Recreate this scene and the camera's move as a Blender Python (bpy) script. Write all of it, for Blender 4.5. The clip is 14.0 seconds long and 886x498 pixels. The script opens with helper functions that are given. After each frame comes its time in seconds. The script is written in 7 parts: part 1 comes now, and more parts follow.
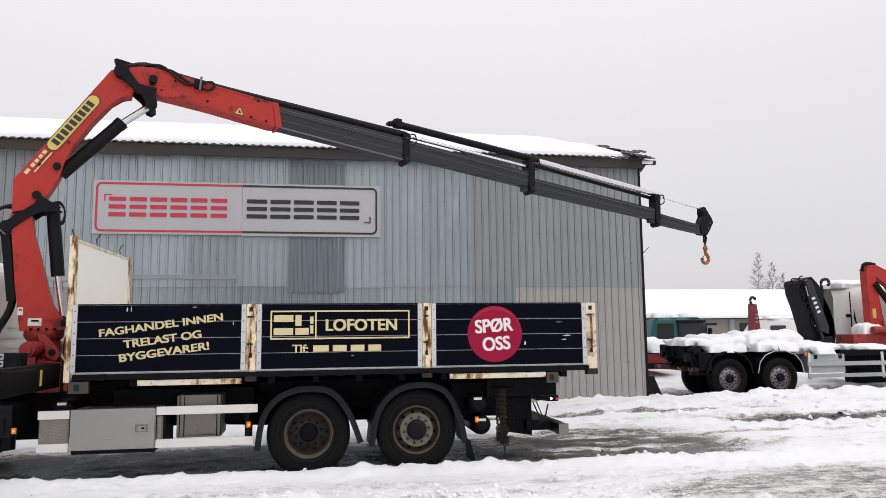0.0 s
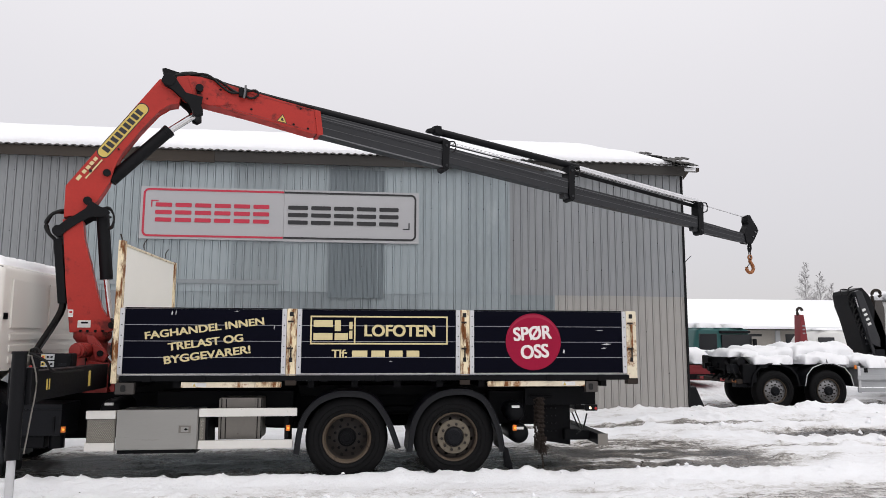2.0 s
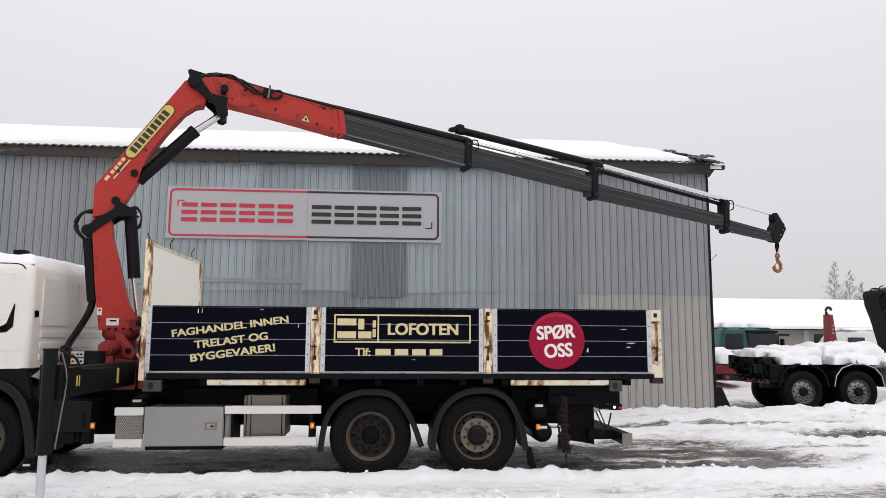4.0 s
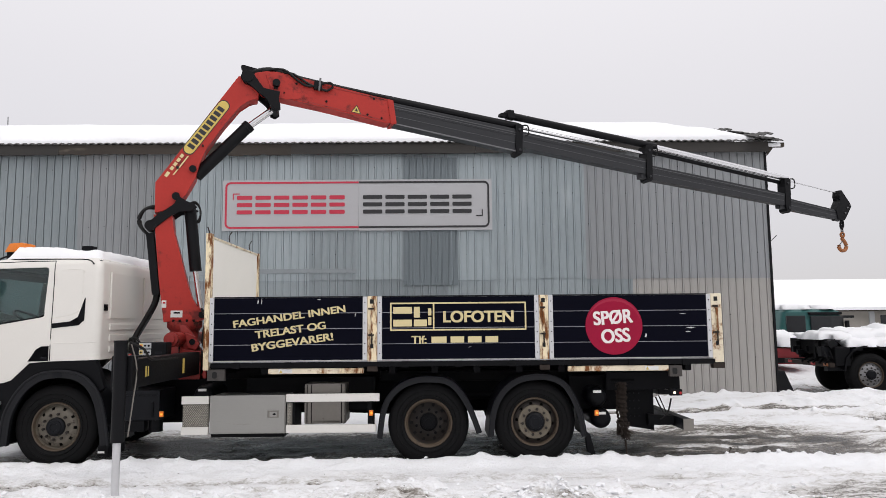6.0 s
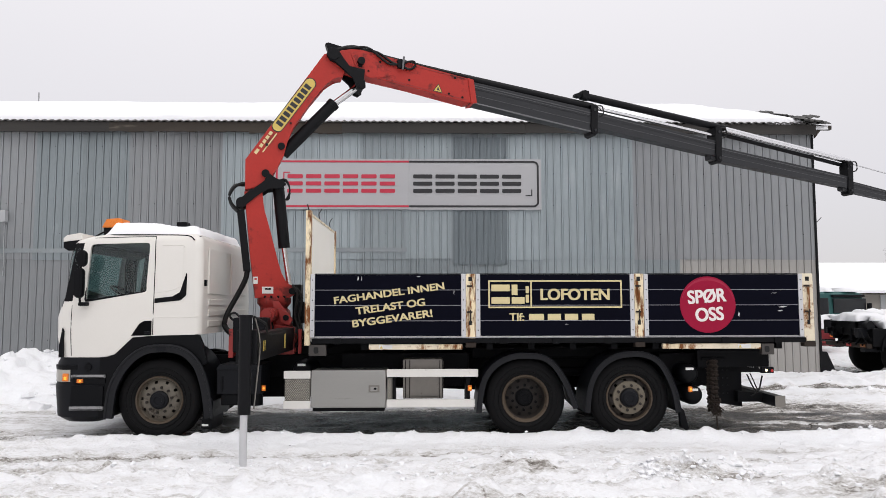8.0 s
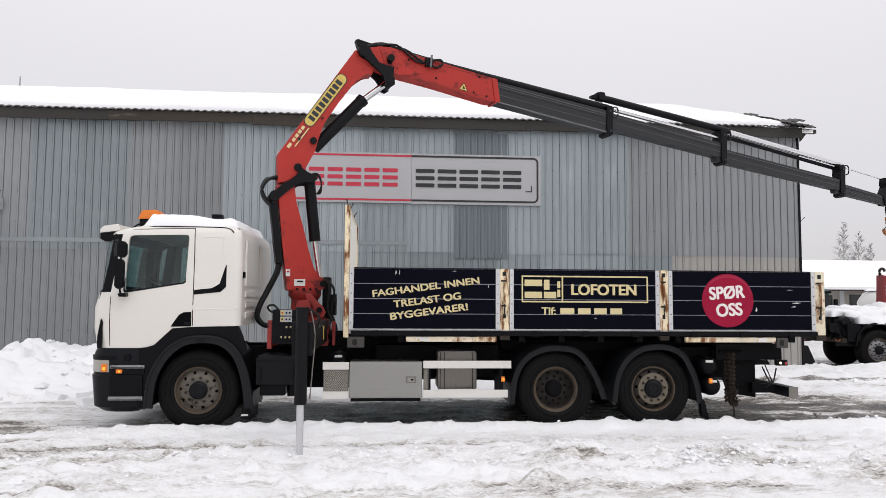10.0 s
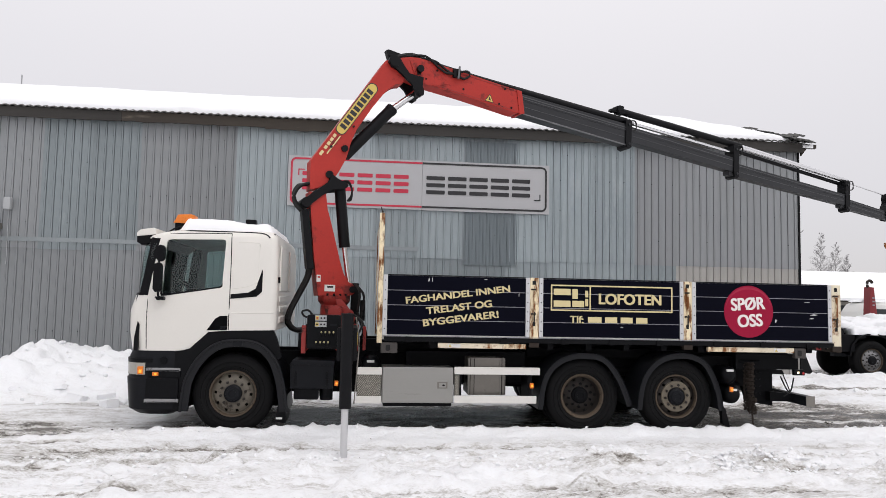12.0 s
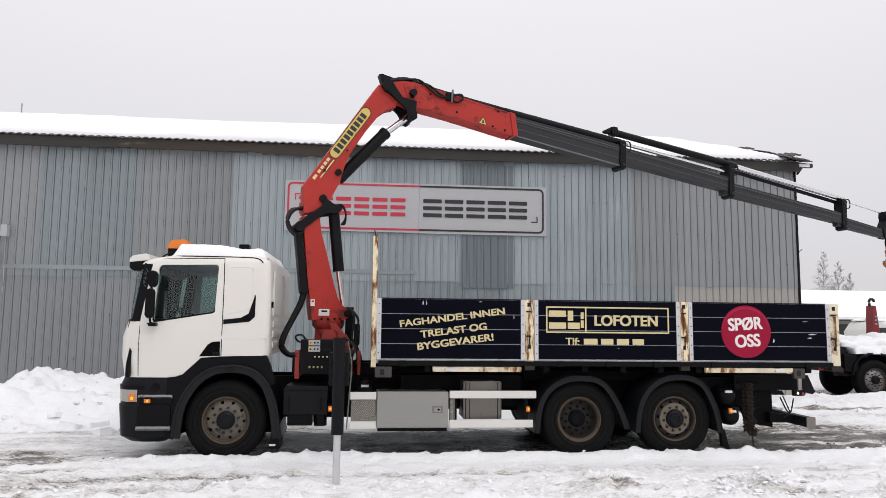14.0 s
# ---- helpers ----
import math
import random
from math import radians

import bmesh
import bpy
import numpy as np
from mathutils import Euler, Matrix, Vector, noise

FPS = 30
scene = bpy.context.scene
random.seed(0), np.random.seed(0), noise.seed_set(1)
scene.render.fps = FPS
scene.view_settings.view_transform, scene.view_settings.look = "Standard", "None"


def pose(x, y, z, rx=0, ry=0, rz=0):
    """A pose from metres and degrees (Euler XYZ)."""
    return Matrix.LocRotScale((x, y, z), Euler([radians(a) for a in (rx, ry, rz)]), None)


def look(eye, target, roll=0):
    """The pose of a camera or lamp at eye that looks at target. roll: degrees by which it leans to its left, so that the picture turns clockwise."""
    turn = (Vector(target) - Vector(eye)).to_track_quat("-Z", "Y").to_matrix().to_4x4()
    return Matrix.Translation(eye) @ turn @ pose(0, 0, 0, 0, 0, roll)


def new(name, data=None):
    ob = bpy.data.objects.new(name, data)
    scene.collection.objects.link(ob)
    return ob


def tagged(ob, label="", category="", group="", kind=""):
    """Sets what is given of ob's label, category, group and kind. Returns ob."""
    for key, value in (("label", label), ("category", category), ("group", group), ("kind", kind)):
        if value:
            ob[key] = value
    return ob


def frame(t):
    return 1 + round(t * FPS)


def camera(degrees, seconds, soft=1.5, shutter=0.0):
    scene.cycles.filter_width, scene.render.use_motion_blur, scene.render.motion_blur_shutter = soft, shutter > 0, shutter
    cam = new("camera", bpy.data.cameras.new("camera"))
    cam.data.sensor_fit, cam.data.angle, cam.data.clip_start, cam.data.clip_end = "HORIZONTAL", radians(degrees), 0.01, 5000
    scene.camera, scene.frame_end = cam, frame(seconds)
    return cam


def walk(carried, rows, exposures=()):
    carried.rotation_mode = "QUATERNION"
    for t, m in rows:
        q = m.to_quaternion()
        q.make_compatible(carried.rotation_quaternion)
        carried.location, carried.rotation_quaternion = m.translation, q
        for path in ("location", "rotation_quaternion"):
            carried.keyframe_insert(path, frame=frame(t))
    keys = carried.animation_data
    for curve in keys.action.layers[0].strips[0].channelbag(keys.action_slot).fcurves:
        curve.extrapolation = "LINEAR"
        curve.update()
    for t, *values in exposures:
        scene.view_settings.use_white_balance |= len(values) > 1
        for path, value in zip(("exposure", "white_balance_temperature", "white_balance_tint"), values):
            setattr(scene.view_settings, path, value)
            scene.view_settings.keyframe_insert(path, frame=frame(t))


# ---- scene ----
cam = camera(64.3, 14.0, soft=0.75)
PATH = [
    (0, (0.256, -0.093, 1.749), (0.591, 1.865, 1.979), -0.6),
    (0.5, (0.262, -0.089, 1.743), (0.559, 1.874, 1.987), -0.4),
    (1, (0.264, -0.096, 1.743), (0.528, 1.871, 1.994), -0.2),
    (1.5, (0.254, -0.089, 1.738), (0.497, 1.88, 1.991), 0.0),
    (2, (0.251, -0.1, 1.746), (0.478, 1.871, 1.996), 0.2),
    (2.5, (0.248, -0.104, 1.739), (0.46, 1.869, 1.99), 0.4),
    (3, (0.248, -0.099, 1.74), (0.443, 1.876, 1.99), 0.5),
    (5.5, (0.239, -0.098, 1.733), (0.314, 1.887, 1.967), -0.3),
    (6, (0.183, -0.096, 1.74), (0.209, 1.893, 1.952), -0.5),
    (6.5, (-0.097, -0.19, 1.717), (-0.115, 1.801, 1.91), -0.6),
    (7, (-0.469, -0.234, 1.723), (-0.527, 1.757, 1.893), -0.5),
    (7.5, (-0.824, -0.095, 1.7), (-0.83, 1.898, 1.865), 0.4),
    (8, (-1.149, -0.182, 1.702), (-1.106, 1.811, 1.86), -0.1),
    (8.5, (-1.428, -0.283, 1.719), (-1.387, 1.712, 1.855), -0.2),
    (11, (-2.606, -0.494, 1.725), (-2.386, 1.489, 1.863), 0.9),
    (11.5, (-2.804, -0.548, 1.735), (-2.585, 1.435, 1.874), 1.0),
    (12, (-2.846, -0.543, 1.751), (-2.638, 1.441, 1.9), 1.2),
    (12.5, (-2.78, -0.521, 1.74), (-2.584, 1.462, 1.907), 1.4),
    (13, (-2.753, -0.513, 1.734), (-2.564, 1.469, 1.922), 1.2),
    (13.5, (-2.757, -0.497, 1.744), (-2.568, 1.484, 1.951), 0.9),
    (14, (-2.733, -0.514, 1.751), (-2.532, 1.464, 1.965), 0.6),
]
walk(cam, [(t, look(eye, target, roll)) for t, eye, target, roll in PATH],
     [(t, stops, 6500, 11.0) for t, stops in ((0, 0.04), (1.0, 0.0), (2.5, -0.03), (5.5, -0.02), (7.0, 0.02), (8.0, 0.05), (8.5, 0.02), (11.0, 0.02), (14.0, 0.02))])

# ---- world and sun: an even winter overcast, brighter overhead ----
world = bpy.data.worlds.new("overcast")
scene.world = world
world.use_nodes = True
wn, wl = world.node_tree.nodes, world.node_tree.links
wn.clear()
w_out, w_bg = wn.new("ShaderNodeOutputWorld"), wn.new("ShaderNodeBackground")
w_sky = wn.new("ShaderNodeTexSky")
w_sky.sky_type, w_sky.sun_disc = "NISHITA", False
w_sky.sun_elevation, w_sky.sun_rotation = radians(58), radians(146)
w_tc, w_sep, w_ramp = wn.new("ShaderNodeTexCoord"), wn.new("ShaderNodeSeparateXYZ"), wn.new("ShaderNodeValToRGB")
w_noise, w_add, w_mix = wn.new("ShaderNodeTexNoise"), wn.new("ShaderNodeMath"), wn.new("ShaderNodeMixRGB")
w_noise.inputs["Scale"].default_value, w_noise.inputs["Detail"].default_value = 2.2, 4
w_add.operation, w_add.inputs[2].default_value = "MULTIPLY_ADD", -0.02
w_add.inputs[1].default_value = 0.06
w_sum = wn.new("ShaderNodeMath")
r = w_ramp.color_ramp
r.elements[0].position, r.elements[0].color = 0.0, (0.60, 0.58, 0.595, 1)
r.elements[1].position, r.elements[1].color = 1.0, (1.0, 0.98, 0.985, 1)
for p, c in ((0.16, (0.705, 0.685, 0.70)), (0.34, (0.80, 0.78, 0.795)), (0.6, (0.95, 0.93, 0.945))):
    r.elements.new(p).color = (*c, 1)
wl.new(w_tc.outputs["Generated"], w_sep.inputs[0])
wl.new(w_tc.outputs["Generated"], w_noise.inputs["Vector"])
wl.new(w_noise.outputs[0], w_add.inputs[0])
wl.new(w_sep.outputs["Z"], w_sum.inputs[0])
wl.new(w_add.outputs[0], w_sum.inputs[1])
wl.new(w_sum.outputs[0], w_ramp.inputs[0])
w_mix.blend_type, w_mix.inputs[0].default_value = "MIX", 0.012
wl.new(w_ramp.outputs[0], w_mix.inputs[1])
wl.new(w_sky.outputs[0], w_mix.inputs[2])
wl.new(w_mix.outputs[0], w_bg.inputs[0])
w_bg.inputs[1].default_value = 1.0
wl.new(w_bg.outputs[0], w_out.inputs[0])

sun = new("sun", bpy.data.lights.new("sun", "SUN"))
sun.data.energy, sun.data.angle, sun.data.color = 0.9, radians(40), (1.0, 0.985, 0.96)
sun.matrix_world = look((0, 0, 0), (-0.42, 0.62, -1.2))

# ---- materials ----


def material(name, base, rough=0.6, metal=0.0, vary=0.25, grain=30.0, blotch=1.5, bump=0.0, bump_scale=60.0,
             over=None, over_amount=0.0, over_scale=4.0, over_rough=0.85, tone=0.0, coat=0.0, stretch=(1, 1, 1), spec=0.5):
    """A surface with fine grain and broad blotches; over: a second colour (rust, dirt, lichen) that lies on it in ragged patches."""
    m = bpy.data.materials.new(name)
    m.use_nodes = True
    n, l = m.node_tree.nodes, m.node_tree.links
    b = n["Principled BSDF"]
    tc, mp = n.new("ShaderNodeTexCoord"), n.new("ShaderNodeMapping")
    l.new(tc.outputs["Object"], mp.inputs[0])
    mp.inputs["Scale"].default_value = stretch

    def tex(scale, detail=4.0, rough_=0.6):
        t = n.new("ShaderNodeTexNoise")
        t.inputs["Scale"].default_value, t.inputs["Detail"].default_value, t.inputs["Roughness"].default_value = scale, detail, rough_
        l.new(mp.outputs[0], t.inputs["Vector"])
        return t.outputs[0]

    def math_(op, a, c):
        t = n.new("ShaderNodeMath")
        t.operation = op
        for i, v in enumerate((a, c)):
            if isinstance(v, (int, float)):
                t.inputs[i].default_value = v
            else:
                l.new(v, t.inputs[i])
        return t.outputs[0]

    fine, broad = tex(grain), tex(blotch, 3.0)
    value = math_("ADD", math_("MULTIPLY", fine, vary), math_("MULTIPLY", broad, vary * 1.4))
    value = math_("ADD", value, 1.0 - vary * 1.2)
    if tone:
        oi = n.new("ShaderNodeObjectInfo")
        value = math_("ADD", value, math_("MULTIPLY", math_("SUBTRACT", oi.outputs["Random"], 0.5), tone))
    col = n.new("ShaderNodeMixRGB")
    col.blend_type, col.inputs[0].default_value, col.inputs[1].default_value = "MULTIPLY", 1.0, (*base, 1)
    l.new(value, col.inputs[2])
    color, r_out = col.outputs[0], math_("ADD", math_("MULTIPLY", fine, 0.2), rough - 0.1)
    if over:
        mask = n.new("ShaderNodeValToRGB")
        mask.color_ramp.elements[0].position = 0.62 - 0.3 * over_amount
        mask.color_ramp.elements[1].position = 0.72 - 0.3 * over_amount
        l.new(tex(over_scale, 8.0, 0.68), mask.inputs[0])
        mix = n.new("ShaderNodeMixRGB")
        l.new(mask.outputs[0], mix.inputs[0])
        l.new(color, mix.inputs[1])
        spot = n.new("ShaderNodeMixRGB")
        spot.inputs[1].default_value, spot.inputs[2].default_value = (*over, 1), (*(0.45 * v for v in over), 1)
        l.new(tex(over_scale * 7), spot.inputs[0])
        l.new(spot.outputs[0], mix.inputs[2])
        color = mix.outputs[0]
        rm = n.new("ShaderNodeMixRGB")
        l.new(mask.outputs[0], rm.inputs[0])
        l.new(r_out, rm.inputs[1])
        rm.inputs[2].default_value = (over_rough,) * 3 + (1,)
        r_out = rm.outputs[0]
        if metal:
            l.new(math_("MULTIPLY", math_("SUBTRACT", 1.0, mask.outputs[0]), metal), b.inputs["Metallic"])
    elif metal:
        b.inputs["Metallic"].default_value = metal
    l.new(color, b.inputs["Base Color"])
    l.new(r_out, b.inputs["Roughness"])
    b.inputs["Coat Weight"].default_value, b.inputs["Specular IOR Level"].default_value = coat, spec
    if bump:
        bp = n.new("ShaderNodeBump")
        bp.inputs["Strength"].default_value, bp.inputs["Distance"].default_value = 1.0, bump
        l.new(tex(bump_scale, 6.0), bp.inputs["Height"])
        l.new(bp.outputs[0], b.inputs["Normal"])
    return m


RUST, DIRT, GRIME = (0.20, 0.075, 0.025), (0.10, 0.085, 0.07), (0.045, 0.042, 0.04)
M_WHITE = material("cab_white_paint", (0.735, 0.71, 0.66), 0.32, vary=0.04, coat=0.3, over=(0.52, 0.48, 0.42), over_amount=-0.25, over_scale=2.5)
M_CREAM = material("cream_paint_rusting", (0.74, 0.66, 0.50), 0.5, vary=0.2, blotch=5, over=(0.34, 0.13, 0.03), over_amount=0.30, over_scale=6, bump=0.001)
M_CREAM_RUSTY = material("cream_paint_badly_rusted", (0.80, 0.68, 0.46), 0.55, vary=0.4, blotch=5, over=(0.24, 0.08, 0.015), over_amount=0.50, over_scale=7, bump=0.002, stretch=(1.6, 1.6, 0.4))
M_PANELWHITE = material("headboard_white_panel", (0.86, 0.84, 0.775), 0.5, vary=0.06, over=(0.55, 0.42, 0.26), over_amount=-0.2, over_scale=5)
M_NAVY = material("dropside_black_film", (0.0018, 0.0021, 0.0068), 0.5, vary=0.3, over=(0.012, 0.012, 0.014), over_amount=-0.12, over_scale=6, over_rough=0.6, spec=0.05)
M_ALU = material("aluminium_profile", (0.62, 0.62, 0.63), 0.45, metal=0.6, vary=0.12)
M_SEAM = material("plank_edge_worn", (0.30, 0.30, 0.33), 0.5, vary=0.5, grain=8)
M_BLACK = material("black_plastic", (0.0046, 0.0049, 0.0060), 0.40, vary=0.35, over=(0.018, 0.017, 0.017), over_amount=-0.1, over_scale=5, spec=0.10)
M_GREYPLAS = material("charcoal_plastic", (0.0100, 0.0106, 0.0128), 0.40, vary=0.35, over=(0.024, 0.023, 0.024), over_amount=-0.05, over_scale=4, spec=0.10)
M_CHASSIS = material("chassis_black", (0.0036, 0.0038, 0.0048), 0.65, vary=0.4, over=(0.010, 0.009, 0.009), over_amount=-0.05, over_scale=6, spec=0.12)
M_ARCH = material("arch_plastic", (0.0105, 0.0110, 0.0130), 0.42, vary=0.3, over=(0.022, 0.021, 0.022), over_amount=-0.05, over_scale=4, spec=0.18)
M_STEP = material("scuffed_step_metal", (0.27, 0.27, 0.275), 0.5, metal=0.5, vary=0.45, grain=30, over=(0.10, 0.095, 0.09), over_amount=0.18, over_scale=14)
M_LEVER = material("lever_knob_cream", (0.42, 0.38, 0.20), 0.5, vary=0.1)
# paler boom grey, painted for the light that catches on the folds
M_BOOMFOLDLIT = material("crane_boom_lit_fold", (0.085, 0.086, 0.09), 0.4, metal=0.2, vary=0.4, stretch=(0.2, 1, 1))
M_TYRE = material("tyre_rubber", (0.0042, 0.0042, 0.0047), 0.8, vary=0.5, grain=25, over=(0.012, 0.0115, 0.011), over_amount=-0.02, over_scale=5, bump=0.002, bump_scale=50, spec=0.2)
M_RIM = material("wheel_steel_dusty", (0.130, 0.114, 0.090), 0.6, metal=0.15, vary=0.45, over=(0.05, 0.034, 0.024), over_amount=0.2, over_scale=11)
M_RIMDARK = material("wheel_steel_dark", (0.024, 0.019, 0.016), 0.65, metal=0.2, vary=0.5, over=(0.060, 0.040, 0.026), over_amount=0.06, over_scale=10)
M_RIMLIGHT = material("wheel_hub_pale", (0.150, 0.128, 0.094), 0.55, metal=0.2, vary=0.45, over=(0.09, 0.055, 0.035), over_amount=0.18, over_scale=16)
M_RIMLIP = material("wheel_lip_brown", (0.085, 0.062, 0.042), 0.6, metal=0.2, vary=0.5, over=(0.03, 0.02, 0.014), over_amount=0.16, over_scale=12)
M_ALLOY = material("alloy_wheel", (0.52, 0.52, 0.52), 0.4, metal=0.6, vary=0.25)
# near-black that paints the dark inside of openings onto solid parts
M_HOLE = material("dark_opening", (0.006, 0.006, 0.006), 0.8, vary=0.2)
M_STEEL = material("stainless_box_steel", (0.335, 0.33, 0.312), 0.42, metal=0.75, vary=0.12, grain=90, stretch=(0.15, 1, 1), over=(0.25, 0.235, 0.21), over_amount=-0.1, over_scale=3, over_rough=0.6)
M_STUD = material("tread_stud_worn", (0.50, 0.47, 0.41), 0.4, metal=0.5, vary=0.2)
M_CHECKER = material("checker_plate", (0.16, 0.15, 0.13), 0.5, metal=0.6, vary=0.3, over=DIRT, over_amount=0.0, over_scale=9)
M_RAIL = material("underrun_rail_aluminium", (0.72, 0.70, 0.66), 0.5, metal=0.2, vary=0.1, over=(0.45, 0.41, 0.35), over_amount=-0.1, over_scale=5)
M_STEELDULL = material("silencer_steel_dull", (0.215, 0.20, 0.18), 0.5, metal=0.6, vary=0.25, over=(0.11, 0.09, 0.07), over_amount=0.05, over_scale=5)
M_CHROME = material("hydraulic_rod_chrome", (0.72, 0.72, 0.73), 0.2, metal=1.0, vary=0.06)
M_RED = material("crane_red_paint", (0.405, 0.029, 0.021), 0.45, vary=0.26, blotch=1.6, over=(0.20, 0.024, 0.020), over_amount=0.2, over_scale=3.0, over_rough=0.6, spec=0.3)
M_REDDARK = material("crane_base_red", (0.30, 0.022, 0.017), 0.5, vary=0.35, over=(0.07, 0.02, 0.016), over_amount=0.3, over_scale=6)
M_DARKRED = material("dark_red_paint", (0.20, 0.013, 0.018), 0.5, vary=0.2)
M_BOOM = material("crane_boom_grey", (0.021, 0.022, 0.025), 0.42, vary=0.3, over=(0.052, 0.053, 0.057), over_amount=0.0, over_scale=5, stretch=(0.3, 1, 1), spec=0.35)
# pale worn metal; on the boom it also carries the lower edge's highlight
M_BOOMEDGE = material("crane_boom_worn_lit_edge", (0.16, 0.16, 0.165), 0.4, metal=0.5, vary=0.35, stretch=(0.2, 1, 1))
M_CRBLACK = material("crane_black_parts", (0.0048, 0.0050, 0.0062), 0.5, vary=0.3, spec=0.16)
M_HOSE = material("rubber_hose", (0.007, 0.007, 0.007), 0.55, vary=0.3, spec=0.25)
M_YELLOW = material("label_yellow", (0.62, 0.46, 0.11), 0.5, vary=0.12)
M_PALEGOLD = material("lettering_pale_gold", (0.66, 0.56, 0.30), 0.5, vary=0.08)
M_LABELWHITE = material("label_white", (0.72, 0.72, 0.70), 0.5, vary=0.1)
M_RUBY = material("disc_crimson", (0.30, 0.011, 0.040), 0.5, vary=0.18, spec=0.08)
M_RUBYPALE = material("disc_pale_crimson", (0.36, 0.030, 0.065), 0.5, vary=0.18, spec=0.08)
M_TEXTWHITE = material("lettering_white", (0.80, 0.76, 0.74), 0.5, vary=0.05)
M_ORANGE = material("amber_plastic", (0.75, 0.20, 0.02), 0.3, vary=0.12)
M_HOOK = material("hook_orange_worn", (0.300, 0.102, 0.027), 0.5, vary=0.3, over=(0.16, 0.09, 0.05), over_amount=0.12, over_scale=18)
M_CHAIN = material("rusty_chain", (0.028, 0.019, 0.014), 0.75, metal=0.3, vary=0.5)
M_GALV = material("galvanised_sheet", (0.280, 0.317, 0.330), 0.45, metal=0.35, vary=0.30, grain=16, blotch=0.8, tone=0.34, stretch=(1, 1, 0.3), over=(0.44, 0.49, 0.505), over_amount=0.16, over_scale=1.2, over_rough=0.36)
M_GALVBRIGHT = material("bright_galvanised_sheet", (0.325, 0.370, 0.386), 0.42, metal=0.4, vary=0.32, grain=14, blotch=0.7, tone=0.26, stretch=(1, 1, 0.3), over=(0.53, 0.58, 0.595), over_amount=0.22, over_scale=0.9, over_rough=0.32)
M_GALVDULL = material("weathered_grey_sheet", (0.245, 0.256, 0.263), 0.55, metal=0.15, vary=0.24, grain=14, blotch=0.8, tone=0.2, stretch=(1, 1, 0.25), over=(0.33, 0.345, 0.35), over_amount=0.05, over_scale=1.0, over_rough=0.45)
M_GALVDARK = material("dark_patch_sheet", (0.175, 0.205, 0.22), 0.5, metal=0.25, vary=0.18, grain=10, tone=0.05, stretch=(1, 1, 0.3))
M_BEIGE = material("painted_beige_grey_sheet", (0.345, 0.332, 0.312), 0.6, vary=0.08, grain=14, blotch=0.8, tone=0.06, stretch=(1, 1, 0.3))
M_FLASH = material("pale_flashing", (0.270, 0.298, 0.308), 0.5, metal=0.2, vary=0.25, blotch=2.5)
M_WALLCORE = material("wall_board", (0.22, 0.22, 0.22), 0.8, vary=0.15)
M_WOOD = material("weathered_fascia_wood", (0.036, 0.033, 0.030), 0.85, vary=0.8, grain=18, blotch=1.2, stretch=(0.12, 1, 1), over=(0.080, 0.070, 0.058), over_amount=0.02, over_scale=2.2, bump=0.003)
M_WOODROT = material("rotten_fascia_wood", (0.042, 0.034, 0.027), 0.9, vary=0.7, grain=14, stretch=(0.2, 1, 1), over=(0.17, 0.145, 0.115), over_amount=0.08, over_scale=4, bump=0.004)
M_ROOF = material("fibre_cement_roof", (0.085, 0.083, 0.08), 0.9, vary=0.4, over=(0.15, 0.145, 0.13), over_amount=0.05, over_scale=6)
M_SNOW = material("settled_snow", (0.86, 0.865, 0.88), 0.75, vary=0.03, grain=9, bump=0.006, bump_scale=14)
M_SNOWFAR = material("even_roof_snow", (0.90, 0.91, 0.925), 0.8, vary=0.03, grain=4)
M_SIGN = material("sign_grey_panel", (0.43, 0.43, 0.44), 0.5, vary=0.05)
M_SIGNRED = material("sign_red", (0.52, 0.028, 0.06), 0.5, vary=0.06)
M_SIGNBLACK = material("sign_black", (0.020, 0.020, 0.022), 0.5, vary=0.1)
M_GREYBOX = material("grey_fitting", (0.40, 0.41, 0.42), 0.6, vary=0.1)
M_HOOKARM = material("hook_arm_grimy_steel", (0.050, 0.044, 0.040), 0.6, vary=0.4, over=(0.02, 0.018, 0.016), over_amount=0.1, over_scale=3)
M_TEAL = material("teal_cab_paint", (0.018, 0.10, 0.095), 0.4, vary=0.15)
M_FARWHITE = material("white_vehicle_paint", (0.66, 0.655, 0.63), 0.45, vary=0.1)
M_FARWALL = material("far_wall_render", (0.30, 0.28, 0.25), 0.85, vary=0.25, over=(0.19, 0.17, 0.15), over_amount=0.05, over_scale=0.8)
M_BARK = material("bare_twig_bark", (0.27, 0.262, 0.262), 0.9, vary=0.3)
M_SEAT = material("cab_trim_grey", (0.10, 0.10, 0.105), 0.8, vary=0.2)
M_WINDOWDARK = material("dark_window", (0.02, 0.022, 0.025), 0.12, vary=0.1)


def glass_material(name, tint):
    m = bpy.data.materials.new(name)
    m.use_nodes = True
    n, l = m.node_tree.nodes, m.node_tree.links
    n.clear()
    out, mix, tr, gl, fr = (n.new("ShaderNode" + k) for k in ("OutputMaterial", "MixShader", "BsdfTransparent", "BsdfGlossy", "Fresnel"))
    tr.inputs[0].default_value = (*tint, 1)
    gl.inputs["Roughness"].default_value = 0.03
    fr.inputs["IOR"].default_value = 1.55
    l.new(fr.outputs[0], mix.inputs[0])
    l.new(tr.outputs[0], mix.inputs[1])
    l.new(gl.outputs[0], mix.inputs[2])
    l.new(mix.outputs[0], out.inputs[0])
    return m


M_GLASS = glass_material("tinted_glass", (0.72, 0.82, 0.81))


